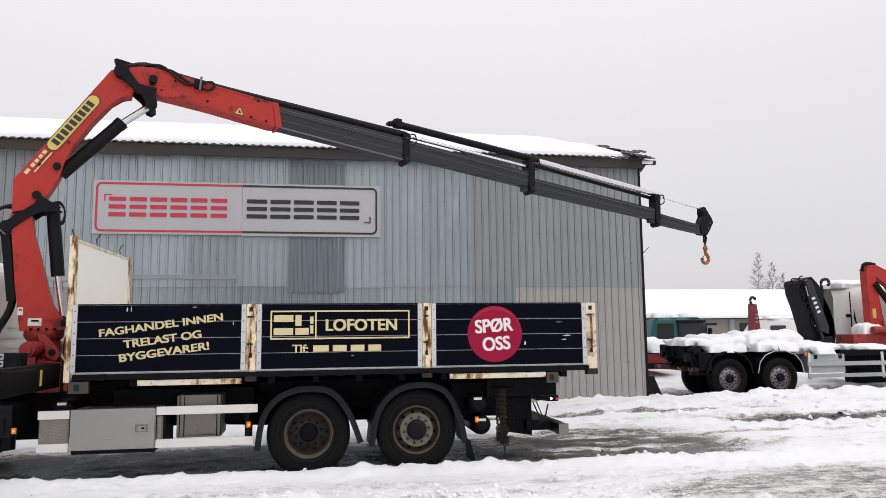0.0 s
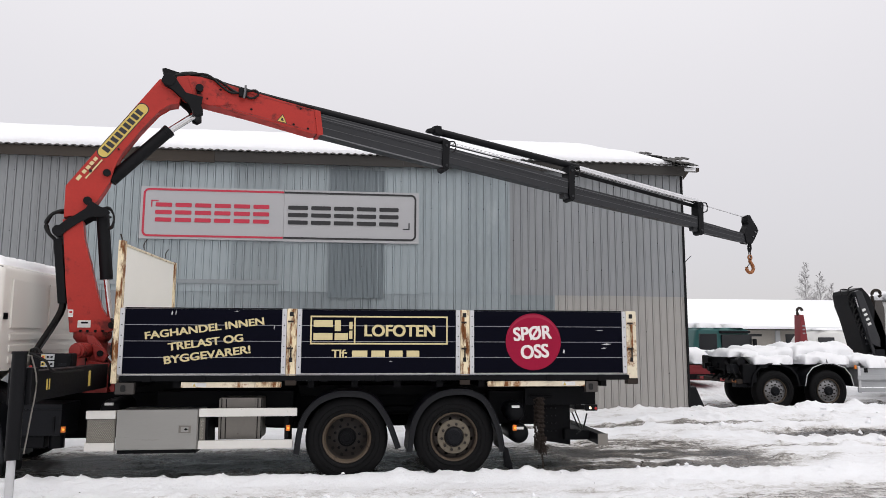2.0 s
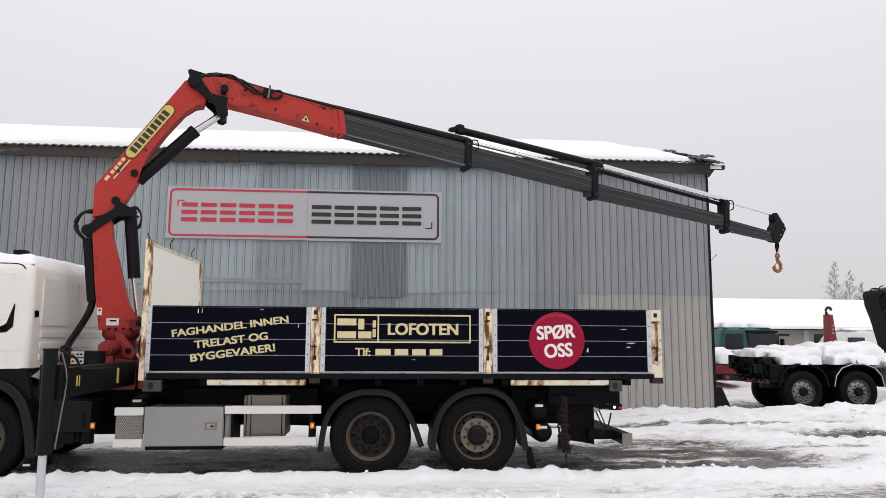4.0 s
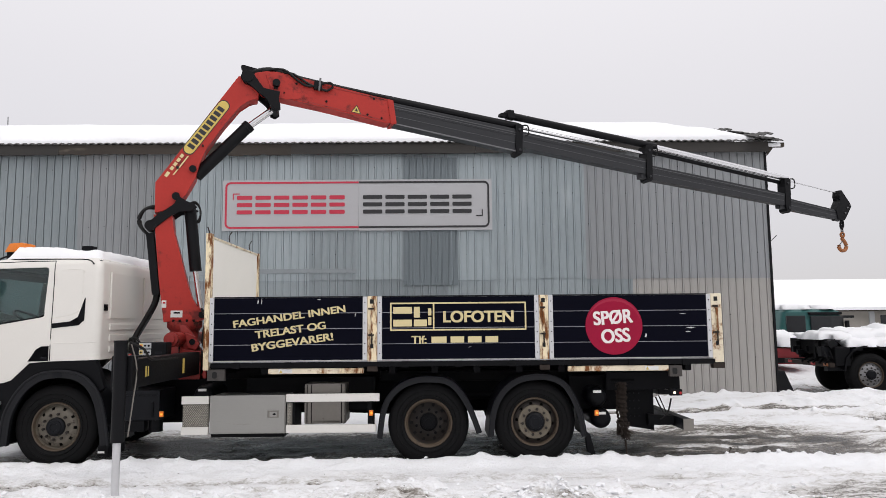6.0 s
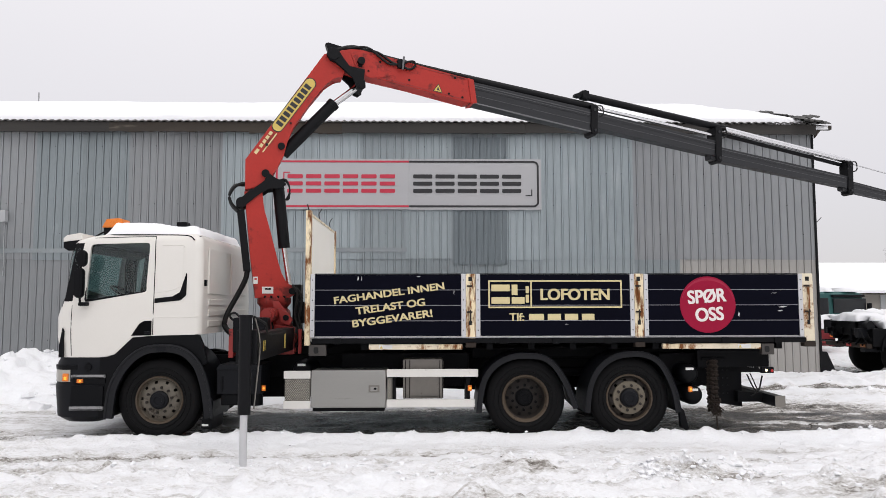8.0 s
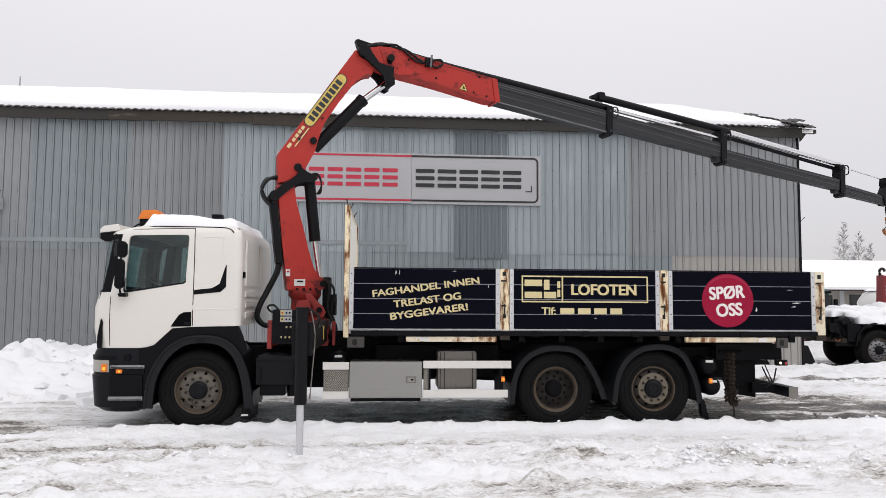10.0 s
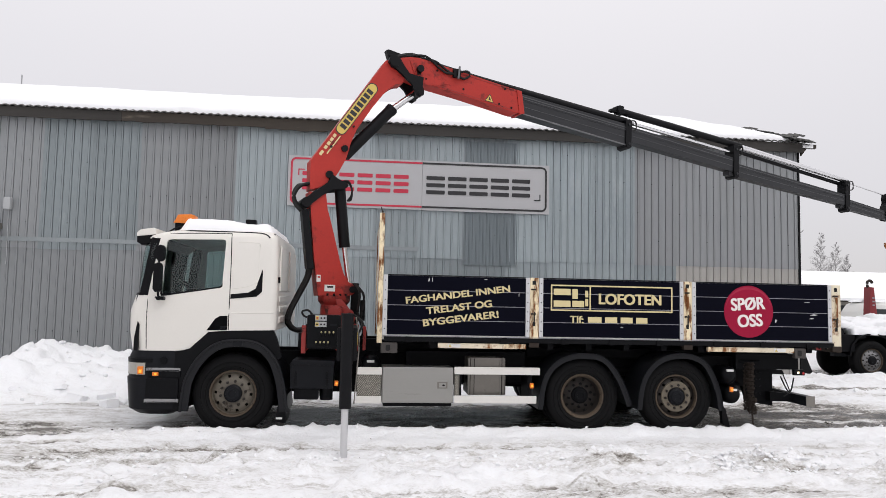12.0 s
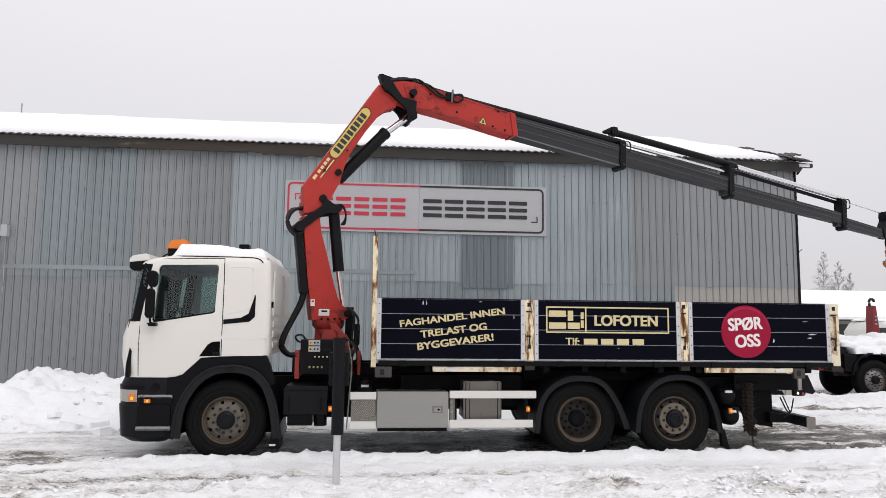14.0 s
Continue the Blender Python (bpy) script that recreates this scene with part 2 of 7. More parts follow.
def lit_material(name, color, strength):
    m = material(name, color, 0.3, vary=0.1)
    b = m.node_tree.nodes["Principled BSDF"]
    b.inputs["Emission Color"].default_value, b.inputs["Emission Strength"].default_value = (*color, 1), strength
    return m


M_AMBERLIT = lit_material("lit_amber_lamp", (1.0, 0.36, 0.03), 0.9)
M_TAILLIT = lit_material("lit_white_lamp", (1.0, 0.85, 0.55), 1.6)
M_REDLAMP = material("red_lamp", (0.45, 0.02, 0.02), 0.3, vary=0.1)
M_HEADLAMP = material("headlamp_lens", (0.36, 0.345, 0.31), 0.15, vary=0.1)


def ground_material():
    """Snow, grey slush and wet asphalt, mixed by the mesh's own cover of snow and broken up by noise."""
    m = bpy.data.materials.new("snow_and_slush")
    m.use_nodes = True
    n, l = m.node_tree.nodes, m.node_tree.links
    b = n["Principled BSDF"]
    at, tc = n.new("ShaderNodeAttribute"), n.new("ShaderNodeTexCoord")
    at.attribute_name = "snow_cover"
    drawn = n.new("ShaderNodeMapping")  # tyres have drawn the slush out along the yard
    drawn.inputs["Scale"].default_value = (0.55, 1.25, 1.0)
    l.new(tc.outputs["Object"], drawn.inputs[0])
    mixed = n.new("ShaderNodeMapRange")  # clean snow and clean asphalt are even, what lies between is mottled
    dist, soft_ = n.new("ShaderNodeMath"), n.new("ShaderNodeMath")
    dist.operation, dist.inputs[1].default_value = "SUBTRACT", 0.45
    soft_.operation = "ABSOLUTE"
    l.new(at.outputs["Fac"], dist.inputs[0])
    l.new(dist.outputs[0], soft_.inputs[0])
    l.new(soft_.outputs[0], mixed.inputs["Value"])
    mixed.inputs["From Min"].default_value, mixed.inputs["From Max"].default_value = 0.1, 0.5
    mixed.inputs["To Min"].default_value, mixed.inputs["To Max"].default_value = 1.0, 0.15
    parts = []
    for scale, amount in ((1.7, 0.9), (8.0, 1.5), (40.0, 1.2)):
        t, k = n.new("ShaderNodeTexNoise"), n.new("ShaderNodeMath")
        t.inputs["Scale"].default_value, t.inputs["Detail"].default_value, t.inputs["Roughness"].default_value = scale, 6, 0.65
        l.new(drawn.outputs[0], t.inputs["Vector"])
        k.operation, k.inputs[1].default_value, k.inputs[2].default_value = "MULTIPLY_ADD", amount, -amount / 2
        l.new(t.outputs[0], k.inputs[0])
        k2 = n.new("ShaderNodeMath")
        k2.operation = "MULTIPLY"
        l.new(k.outputs[0], k2.inputs[0])
        l.new(mixed.outputs[0], k2.inputs[1])
        parts.append(k2.outputs[0])
    total = at.outputs["Fac"]
    for p in parts:
        k = n.new("ShaderNodeMath")
        l.new(total, k.inputs[0])
        l.new(p, k.inputs[1])
        total = k.outputs[0]
    ramp, rough = n.new("ShaderNodeValToRGB"), n.new("ShaderNodeValToRGB")
    e = ramp.color_ramp.elements
    e[0].position, e[0].color = 0.05, (0.028, 0.026, 0.024, 1)
    e[1].position, e[1].color = 1.0, (0.88, 0.89, 0.91, 1)
    for p, c in ((0.22, (0.085, 0.073, 0.060)), (0.40, (0.27, 0.25, 0.225)), (0.58, (0.53, 0.515, 0.495)), (0.80, (0.82, 0.82, 0.83))):
        e.new(p).color = (*c, 1)
    e = rough.color_ramp.elements
    e[0].position, e[0].color = 0.1, (0.28,) * 3 + (1,)
    e[1].position, e[1].color = 0.75, (0.75,) * 3 + (1,)
    e.new(0.46).color = (0.16,) * 3 + (1,)
    e.new(0.60).color = (0.55,) * 3 + (1,)
    l.new(total, ramp.inputs[0])
    l.new(total, rough.inputs[0])
    l.new(ramp.outputs[0], b.inputs["Base Color"])
    l.new(rough.outputs[0], b.inputs["Roughness"])
    t, bp = n.new("ShaderNodeTexNoise"), n.new("ShaderNodeBump")
    t.inputs["Scale"].default_value, t.inputs["Detail"].default_value, t.inputs["Roughness"].default_value = 22, 10, 0.62
    l.new(tc.outputs["Object"], t.inputs["Vector"])
    bp.inputs["Strength"].default_value, bp.inputs["Distance"].default_value = 0.7, 0.035
    l.new(t.outputs[0], bp.inputs["Height"])
    l.new(bp.outputs[0], b.inputs["Normal"])
    return m


M_GROUND = ground_material()

# ---- mesh tools ----


def part(name, bm, mat, parent=None, label="", smooth=False):
    """Links a bmesh as one mesh object, under a thing or a part."""
    bmesh.ops.recalc_face_normals(bm, faces=bm.faces[:])
    me = bpy.data.meshes.new(name)
    bm.to_mesh(me)
    bm.free()
    me.materials.append(mat)
    if smooth:
        me.polygons.foreach_set("use_smooth", [True] * len(me.polygons))
        me.set_sharp_from_angle(angle=radians(38))
    ob = new(name, me)
    if parent:
        ob.parent = parent
    if label:
        ob["label"] = label
    return ob


def thing(name, label, category, at=None, group="", kind=""):
    ob = new(name)
    ob.empty_display_size = 0.2
    if at:
        ob.matrix_basis = at
    return tagged(ob, label, category, group, kind)


def box(x0, x1, y0, y1, z0, z1, bevel=0.0, bm=None):
    bm = bm or bmesh.new()
    made = bmesh.ops.create_cube(bm, size=1.0)["verts"]
    for v in made:
        v.co = Vector(((x0 + x1) / 2 + v.co.x * (x1 - x0), (y0 + y1) / 2 + v.co.y * (y1 - y0), (z0 + z1) / 2 + v.co.z * (z1 - z0)))
    if bevel:
        edges = {e for v in made for e in v.link_edges}
        bmesh.ops.bevel(bm, geom=list(edges), offset=bevel, segments=2, affect="EDGES", profile=0.7)
    return bm


def prism(points, y0, y1, bevel=0.0, bm=None):
    """A polygon of (x, z), drawn out from y0 to y1."""
    bm = bm or bmesh.new()
    a = [bm.verts.new((x, y0, z)) for x, z in points]
    b = [bm.verts.new((x, y1, z)) for x, z in points]
    k = len(points)
    faces = [bm.faces.new(a), bm.faces.new(b[::-1])] + [bm.faces.new((a[i], b[i], b[(i + 1) % k], a[(i + 1) % k])) for i in range(k)]
    if bevel:
        edges = [e for f in faces[:2] for e in f.edges]
        bmesh.ops.bevel(bm, geom=edges, offset=bevel, segments=2, affect="EDGES", profile=0.7)
    return bm


def rod(p0, p1, r0, r1=None, sides=16, bm=None):
    bm = bm or bmesh.new()
    p0, p1 = Vector(p0), Vector(p1)
    d = p1 - p0
    m = Matrix.Translation((p0 + p1) / 2) @ d.to_track_quat("Z", "Y").to_matrix().to_4x4()
    bmesh.ops.create_cone(bm, cap_ends=True, segments=sides, radius1=r0, radius2=r0 if r1 is None else r1, depth=d.length, matrix=m)
    return bm


def hose(points, r, sides=8, bm=None, smooth_steps=4):
    """A tube along a smoothed line."""
    bm = bm or bmesh.new()
    p = [Vector(q) for q in points]
    line = []
    for i in range(len(p) - 1):
        a, b, c, d = p[max(i - 1, 0)], p[i], p[i + 1], p[min(i + 2, len(p) - 1)]
        for s in range(smooth_steps):
            t = s / smooth_steps
            line.append(0.5 * ((2 * b) + (c - a) * t + (2 * a - 5 * b + 4 * c - d) * t * t + (3 * b - a - 3 * c + d) * t ** 3))
    line.append(p[-1])
    rings = []
    for i, q in enumerate(line):
        d = (line[min(i + 1, len(line) - 1)] - line[max(i - 1, 0)]).normalized()
        rot = d.to_track_quat("Z", "Y").to_matrix()
        rings.append([bm.verts.new(q + rot @ Vector((r * math.cos(2 * math.pi * k / sides), r * math.sin(2 * math.pi * k / sides), 0))) for k in range(sides)])
    for u, v in zip(rings, rings[1:]):
        for k in range(sides):
            bm.faces.new((u[k], u[(k + 1) % sides], v[(k + 1) % sides], v[k]))
    bm.faces.new(rings[0][::-1])
    bm.faces.new(rings[-1])
    return bm


def lathe(profile, steps=40, bm=None, skip=None):
    """Turns (radius, depth) about the y axis. skip(band, step): faces left out, as real holes."""
    bm = bm or bmesh.new()
    rings = [[bm.verts.new((r * math.cos(2 * math.pi * k / steps), d, r * math.sin(2 * math.pi * k / steps))) for k in range(steps)] for r, d in profile]
    for j, (u, v) in enumerate(zip(rings, rings[1:])):
        for k in range(steps):
            if not (skip and skip(j, k)):
                bm.faces.new((u[k], u[(k + 1) % steps], v[(k + 1) % steps], v[k]))
    return bm


def band(outer, width, y0, y1):
    """A strip that follows the line outer (x, z) at its inside, width thick, from y0 to y1."""
    k = len(outer)
    inner = []
    for i, (x, z) in enumerate(outer):
        a, b = Vector(outer[max(i - 1, 0)]), Vector(outer[min(i + 1, k - 1)])
        d = (b - a).normalized()
        inner.append((x + d.y * width, z - d.x * width))
    bm = bmesh.new()
    rows = [[bm.verts.new((x, y, z)) for x, z in pts] for pts, y in ((outer, y0), (inner, y0), (inner, y1), (outer, y1))]
    for i in range(k - 1):
        for a, b in ((0, 1), (1, 2), (2, 3), (3, 0)):
            bm.faces.new((rows[a][i], rows[a][i + 1], rows[b][i + 1], rows[b][i]))
    for i in (0, k - 1):
        bm.faces.new([row[i] for row in rows])
    return bm


def rounded(points, steps=4):
    """The same line of (x, z), drawn smoothly through its points."""
    p = [Vector(q) for q in points]
    line = []
    for i in range(len(p) - 1):
        a, b, c, d = p[max(i - 1, 0)], p[i], p[i + 1], p[min(i + 2, len(p) - 1)]
        for k in range(steps):
            t = k / steps
            line.append(tuple(0.5 * ((2 * b) + (c - a) * t + (2 * a - 5 * b + 4 * c - d) * t * t + (3 * b - a - 3 * c + d) * t ** 3)))
    return line + [tuple(p[-1])]


def round_rect(x0, x1, z0, z1, r, k=5):
    pts = []
    for cx, cz, a in ((x1 - r, z1 - r, 0), (x0 + r, z1 - r, 90), (x0 + r, z0 + r, 180), (x1 - r, z0 + r, 270)):
        pts += [(cx + r * math.cos(radians(a + 90 * i / k)), cz + r * math.sin(radians(a + 90 * i / k))) for i in range(k + 1)]
    return pts


def ring_plate(x0, x1, z0, z1, r, width, y0, y1):
    """A rounded frame of the given width."""
    a, b = round_rect(x0, x1, z0, z1, r), round_rect(x0 + width, x1 - width, z0 + width, z1 - width, max(r - width, 0.004))
    bm = bmesh.new()
    rows = [[bm.verts.new((x, y, z)) for x, z in pts] for pts, y in ((a, y0), (b, y0), (b, y1), (a, y1))]
    k = len(a)
    for i in range(k):
        for p, q in ((0, 1), (1, 2), (2, 3), (3, 0)):
            bm.faces.new((rows[p][i], rows[p][(i + 1) % k], rows[q][(i + 1) % k], rows[q][i]))
    return bm


def lettering(name, text, x, z, y, width, height, mat, parent, tilt=0.0, thick=0.034):
    """Raised letters that face the camera's side, fitted to a width and a height, with the lower left corner at (x, z)."""
    cu = bpy.data.curves.new(name, "FONT")
    cu.body, cu.size, cu.extrude, cu.offset = text, 1.0, 0.002, 0.006
    ob = bpy.data.objects.new(name, cu)
    scene.collection.objects.link(ob)
    bpy.context.view_layer.update()
    me = bpy.data.meshes.new_from_object(ob.evaluated_get(bpy.context.evaluated_depsgraph_get()))
    bpy.data.objects.remove(ob)
    me.name = name
    xs, ys = [v.co.x for v in me.vertices], [v.co.y for v in me.vertices]
    x0, x1, y0, y1 = min(xs), max(xs), min(ys), max(ys)
    for v in me.vertices:
        v.co = Vector(((v.co.x - x0) / (x1 - x0) * width, (v.co.y - y0) / (y1 - y0) * height, v.co.z))
    bm, out = bmesh.new(), bpy.data.meshes.new(name)
    for k, (dx, dy) in enumerate(((0, 0), (-1, 0.5), (1, -0.5), (-1, -0.5), (1, 0.5))):
        start = len(bm.verts)
        bm.from_mesh(me)
        bm.verts.ensure_lookup_table()
        for v in bm.verts[start:]:
            v.co += Vector((dx * thick * height, dy * thick * height, -0.0003 * k))
    bm.to_mesh(out)
    bm.free()
    bpy.data.meshes.remove(me)
    out.materials.append(mat)
    me = out
    made = new(name, me)
    made.parent = parent
    made.matrix_basis = Matrix.Translation((x, y, z)) @ Matrix.Rotation(radians(-tilt), 4, "Y") @ Matrix.Rotation(radians(90), 4, "X")
    return made


# ---- noise on arrays ----


def value_noise(x, y, seed):
    xi, yi = np.floor(x).astype(np.int64), np.floor(y).astype(np.int64)
    fx, fy = x - xi, y - yi
    fx, fy = fx * fx * (3 - 2 * fx), fy * fy * (3 - 2 * fy)

    def cell(a, b):
        h = (a * 374761393 + b * 668265263 + seed * 974711) & 0xFFFFFFFF
        h = ((h ^ (h >> 13)) * 1274126177) & 0xFFFFFFFF
        return ((h ^ (h >> 16)) & 0xFFFF) / 65535.0

    return (cell(xi, yi) * (1 - fx) + cell(xi + 1, yi) * fx) * (1 - fy) + (cell(xi, yi + 1) * (1 - fx) + cell(xi + 1, yi + 1) * fx) * fy


def fbm(x, y, seed, octaves=4):
    total, amp, size = 0, 0.5, 1.0
    for o in range(octaves):
        total, amp, size = total + amp * value_noise(x * size, y * size, seed + o), amp * 0.5, size * 2.03
    return total / (1 - 0.5 ** octaves)


def smooth(a, b, v):
    t = np.clip((v - a) / (b - a), 0, 1)
    return t * t * (3 - 2 * t)


def spot(x, y, cx, cy, rx, ry, soft=0.5):
    """1 inside an uneven oval, fading to 0 at its edge."""
    d = np.sqrt(((x - cx) / rx) ** 2 + ((y - cy) / ry) ** 2) + 0.7 * (fbm(x * 1.1, y * 1.6, 77) - 0.5)
    return 1 - smooth(1 - soft, 1 + soft * 0.3, d)


def ground_shape(x, y):
    """Height and snow cover of the yard."""
    near = 1 - smooth(8.68, 9.00, y + 0.28 * (fbm(x * 0.9, y * 0 + 3, 5) - 0.5) + 0.10 * (fbm(x * 5, y * 5, 6) - 0.5))
    behind = smooth(10.7, 11.9, y + 0.9 * (fbm(x * 0.5, y * 0.5, 8) - 0.5))
    yard = 1 - smooth(28, 60, np.abs(x)) * 0.5
    ridge = np.exp(-((y - 8.62) / 0.22) ** 2) * smooth(-6.6, -5.2, x) * (0.35 + 1.2 * fbm(x * 1.4, y * 1.4, 9))
    fine = fbm(x * 7, y * 7, 11, 5) - 0.5
    clods = np.maximum(0, fbm(x * 2.6, y * 4.6, 21, 5) - 0.60) * 0.5 * smooth(7.75, 7.15, y) * smooth(4.0, 6.2, y)
    tracks = np.sin(y * 7.5 + 1.4 * fbm(x * 0.35, y * 0.8, 31) * 6) * 0.012
    churn = np.abs(fbm(x * 3.0, y * 5.0, 51, 5) - 0.5) * 0.10 * smooth(7.8, 7.1, y) - 0.01
    grit = np.maximum(0, fbm(x * 8, y * 11, 53, 4) - 0.54) * 0.16
    z = near * (0.062 + churn + grit + 0.085 * ridge + (0.022 + 0.03 * smooth(7.7, 7.1, y)) * fine + clods + tracks)
    z = z + behind * (0.0 + 0.07 * (fbm(x * 0.9, y * 0.9, 13) - 0.45) + 0.06 * fine + 0.25 * np.maximum(0, fbm(x * 3, y * 3.4, 14, 4) - 0.58))
    z = z + (1 - near) * (1 - behind) * 0.07 * (fbm(x * 2.2, y * 5, 15, 5) - 0.5)
    foot = spot(x, y, -3.06, 7.05, 0.55, 0.42, 0.6)
    z = z * (1 - foot) + foot * (0.015 + 0.25 * z)
    # a small pile of broken snow in front of the bogie
    pile = spot(x, y, 1.45, 6.85, 0.62, 0.30, 0.7)
    z = z + pile * (0.07 + 0.30 * (fbm(x * 5, y * 6, 43, 5) - 0.42))
    # the heap pushed up against the shed, and a bank along the far vehicles
    heap = spot(x, y, -9.6, 14.4, 4.2, 2.5, 0.75)
    peak = 0.50 + 0.22 * np.exp(-((x + 9.05) / 0.40) ** 2) - 0.22 * smooth(-9.2, -10.0, x) + 0.35 * smooth(-11.0, -13.0, x)
    z = z + heap * (peak + 0.16 * (fbm(x * 1.3, y * 1.1, 17) - 0.5) + 0.26 * (fbm(x * 3.2, y * 3.2, 18, 5) - 0.5) + 0.40 * np.maximum(0, fbm(x * 6.5, y * 6.5, 20, 4) - 0.55))
    bank = spot(x, y, 13.5, 16.3, 6.5, 1.1, 0.7)
    z = z + bank * (0.04 + 0.3 * (fbm(x * 1.5, y * 1.7, 19) - 0.4))
    cover = 0.13 + near * 0.81 + behind * 0.80 * (1 - near)
    cover = cover - near * 0.13 * smooth(7.85, 7.2, y + 0.6 * (fbm(x * 0.6, y * 1.5, 23) - 0.5)) * (0.3 + 1.1 * fbm(x * 0.8, y * 3.5, 25))
    packed = np.exp(-((y - 7.95 + 0.35 * (fbm(x * 0.35, y * 0 + 1, 81) - 0.5)) / 0.22) ** 2) * (0.2 + 1.2 * fbm(x * 0.5, y * 3.2, 83))
    streaks = np.maximum(0, fbm(x * 0.45, y * 4.2, 85, 5) - 0.52) * smooth(8.2, 7.6, y)
    west = 1 - smooth(-5.6, -3.4, x + 0.9 * (fbm(x * 0.8, y * 1.5, 87) - 0.5))
    cover = cover - near * (0.24 * packed + 0.95 * streaks + west * smooth(6.9, 7.5, y) * (0.05 + 0.13 * fbm(x * 0.7, y * 3.4, 89, 5)))
    z = z - near * (0.03 * packed + 0.08 * streaks + 0.035 * west)
    cover = cover + 1.0 * (fbm(x * 0.8, y * 3.6, 27, 5) - 0.5) * (1 - near) * (1 - 0.6 * behind)
    z = z - 0.24 * smooth(16.6, 17.8, y) * smooth(8.8, 10.0, x) * (1 - smooth(22, 26, y))
    # bare and slushy places, with shade painted in under the far hook-lift truck
    slush = spot(x, y, 4.3, 10.4, 2.6, 1.7, 0.7)
    cover = cover * (1 - slush) + slush * (0.20 + 1.5 * (fbm(x * 1.1, y * 5.5, 29, 5) - 0.45))
    z = z + slush * (0.10 * (fbm(x * 2.5, y * 5, 28, 5) - 0.5))
    rear = smooth(5.2, 6.6, x + 1.2 * (fbm(x, y, 33) - 0.5)) * (1 - near) * (1 - slush)
    cover = cover + rear * np.clip(0.90 - cover, 0, 1)
    cover = cover - smooth(3.8, 5.5, x) * smooth(8.2, 9.0, y) * 0.75 * np.maximum(0, fbm(x * 0.22 + 0.1 * y, y * 1.7, 61, 4) - 0.45)
    z = z + rear * (0.05 + 0.10 * (fbm(x * 1.6, y * 2.2, 35, 5) - 0.5) + 0.25 * np.maximum(0, fbm(x * 3.5, y * 4.2, 36, 4) - 0.56))
    front = (1 - smooth(-5.7, -4.7, x + 0.8 * (fbm(x, y, 37) - 0.5))) * (1 - near)
    cover = cover + front * np.clip(0.74 + 0.6 * (fbm(x * 0.7, y * 3, 39, 5) - 0.5) - cover, 0, 1)
    # the wide oval at (14.0, 19.4) is dirt and that truck's painted shade
    for cx, cy, rx, ry, amount in ((9.6, 12.4, 2.3, 0.75, 0.97), (13.0, 12.2, 2.0, 0.6, 0.9), (6.5, 14.0, 4.5, 0.4, 0.6), (7.6, 10.9, 2.2, 0.14, 0.4),
                                   (-7.0, 9.0, 0.9, 0.55, 0.40), (-7.6, 9.7, 0.8, 0.13, 0.5), (-6.6, 8.35, 0.8, 0.16, 0.42), (-8.6, 8.0, 1.6, 0.4, 0.35), (14.0, 19.4, 5.5, 1.9, 0.95), (13.6, 17.9, 3.6, 0.75, 0.8), (11.6, 17.2, 1.2, 0.25, 0.5), (-3.3, 9.9, 1.6, 0.6, 0.1), (3.7, 6.2, 2.0, 0.45, 0.25), (-6.6, 7.3, 2.2, 0.25, 0.1)):
        s = spot(x, y, cx, cy, rx, ry, 0.6)
        cover, z = cover - s * amount * np.clip(cover, 0, 1), z - s * amount * 0.07
    pool = spot(x, y, 6.2, 7.1, 2.6, 0.8, 0.45)
    z = z * (1 - pool) + pool * (0.05 + 0.0015 * fine)
    cover = cover * (1 - pool) + pool * (0.47 + 0.10 * (fbm(x * 2, y * 6, 41) - 0.5))
    cover = np.where(heap > 0.15, np.maximum(cover, 0.93), cover)
    return z * yard, np.clip(cover, 0.02, 1.0)


def ground_at(x, y):
    return float(ground_shape(np.array([float(x)]), np.array([float(y)]))[0][0])


def build_ground():
    grow = lambda start, step, k, ratio: start + np.cumsum(step * ratio ** np.arange(k))  # noqa: E731
    xs = np.concatenate([-grow(14.0, 0.3, 38, 1.17)[::-1], np.arange(-14.0, 14.0, 0.052), np.arange(14.0, 26.0, 0.16), grow(26.0, 0.4, 36, 1.17)])
    ys = np.concatenate([-grow(-5.6, 0.3, 38, 1.17)[::-1], np.arange(5.65, 9.3, 0.036), np.arange(9.3, 20.0, 0.085), grow(20.0, 0.16, 42, 1.17)])
    gx, gy = np.meshgrid(xs, ys)
    z, cover = ground_shape(gx, gy)
    nx, ny = len(xs), len(ys)
    co = np.stack([gx, gy, z], -1).reshape(-1, 3)
    idx = np.arange(nx * ny).reshape(ny, nx)
    quads = np.stack([idx[:-1, :-1], idx[:-1, 1:], idx[1:, 1:], idx[1:, :-1]], -1).reshape(-1, 4)
    me = bpy.data.meshes.new("ground")
    me.vertices.add(len(co))
    me.vertices.foreach_set("co", co.ravel())
    me.loops.add(quads.size)
    me.loops.foreach_set("vertex_index", quads.ravel())
    me.polygons.add(len(quads))
    me.polygons.foreach_set("loop_start", np.arange(0, quads.size, 4))
    me.polygons.foreach_set("use_smooth", np.ones(len(quads), dtype=bool))
    me.update(calc_edges=True)
    me.attributes.new("snow_cover", "FLOAT", "POINT").data.foreach_set("value", cover.ravel().astype(np.float32))
    me.materials.append(M_GROUND)
    tagged(new("ground", me), "trampled snow and dark wet slush over a yard", "ground", kind="structure")


build_ground()


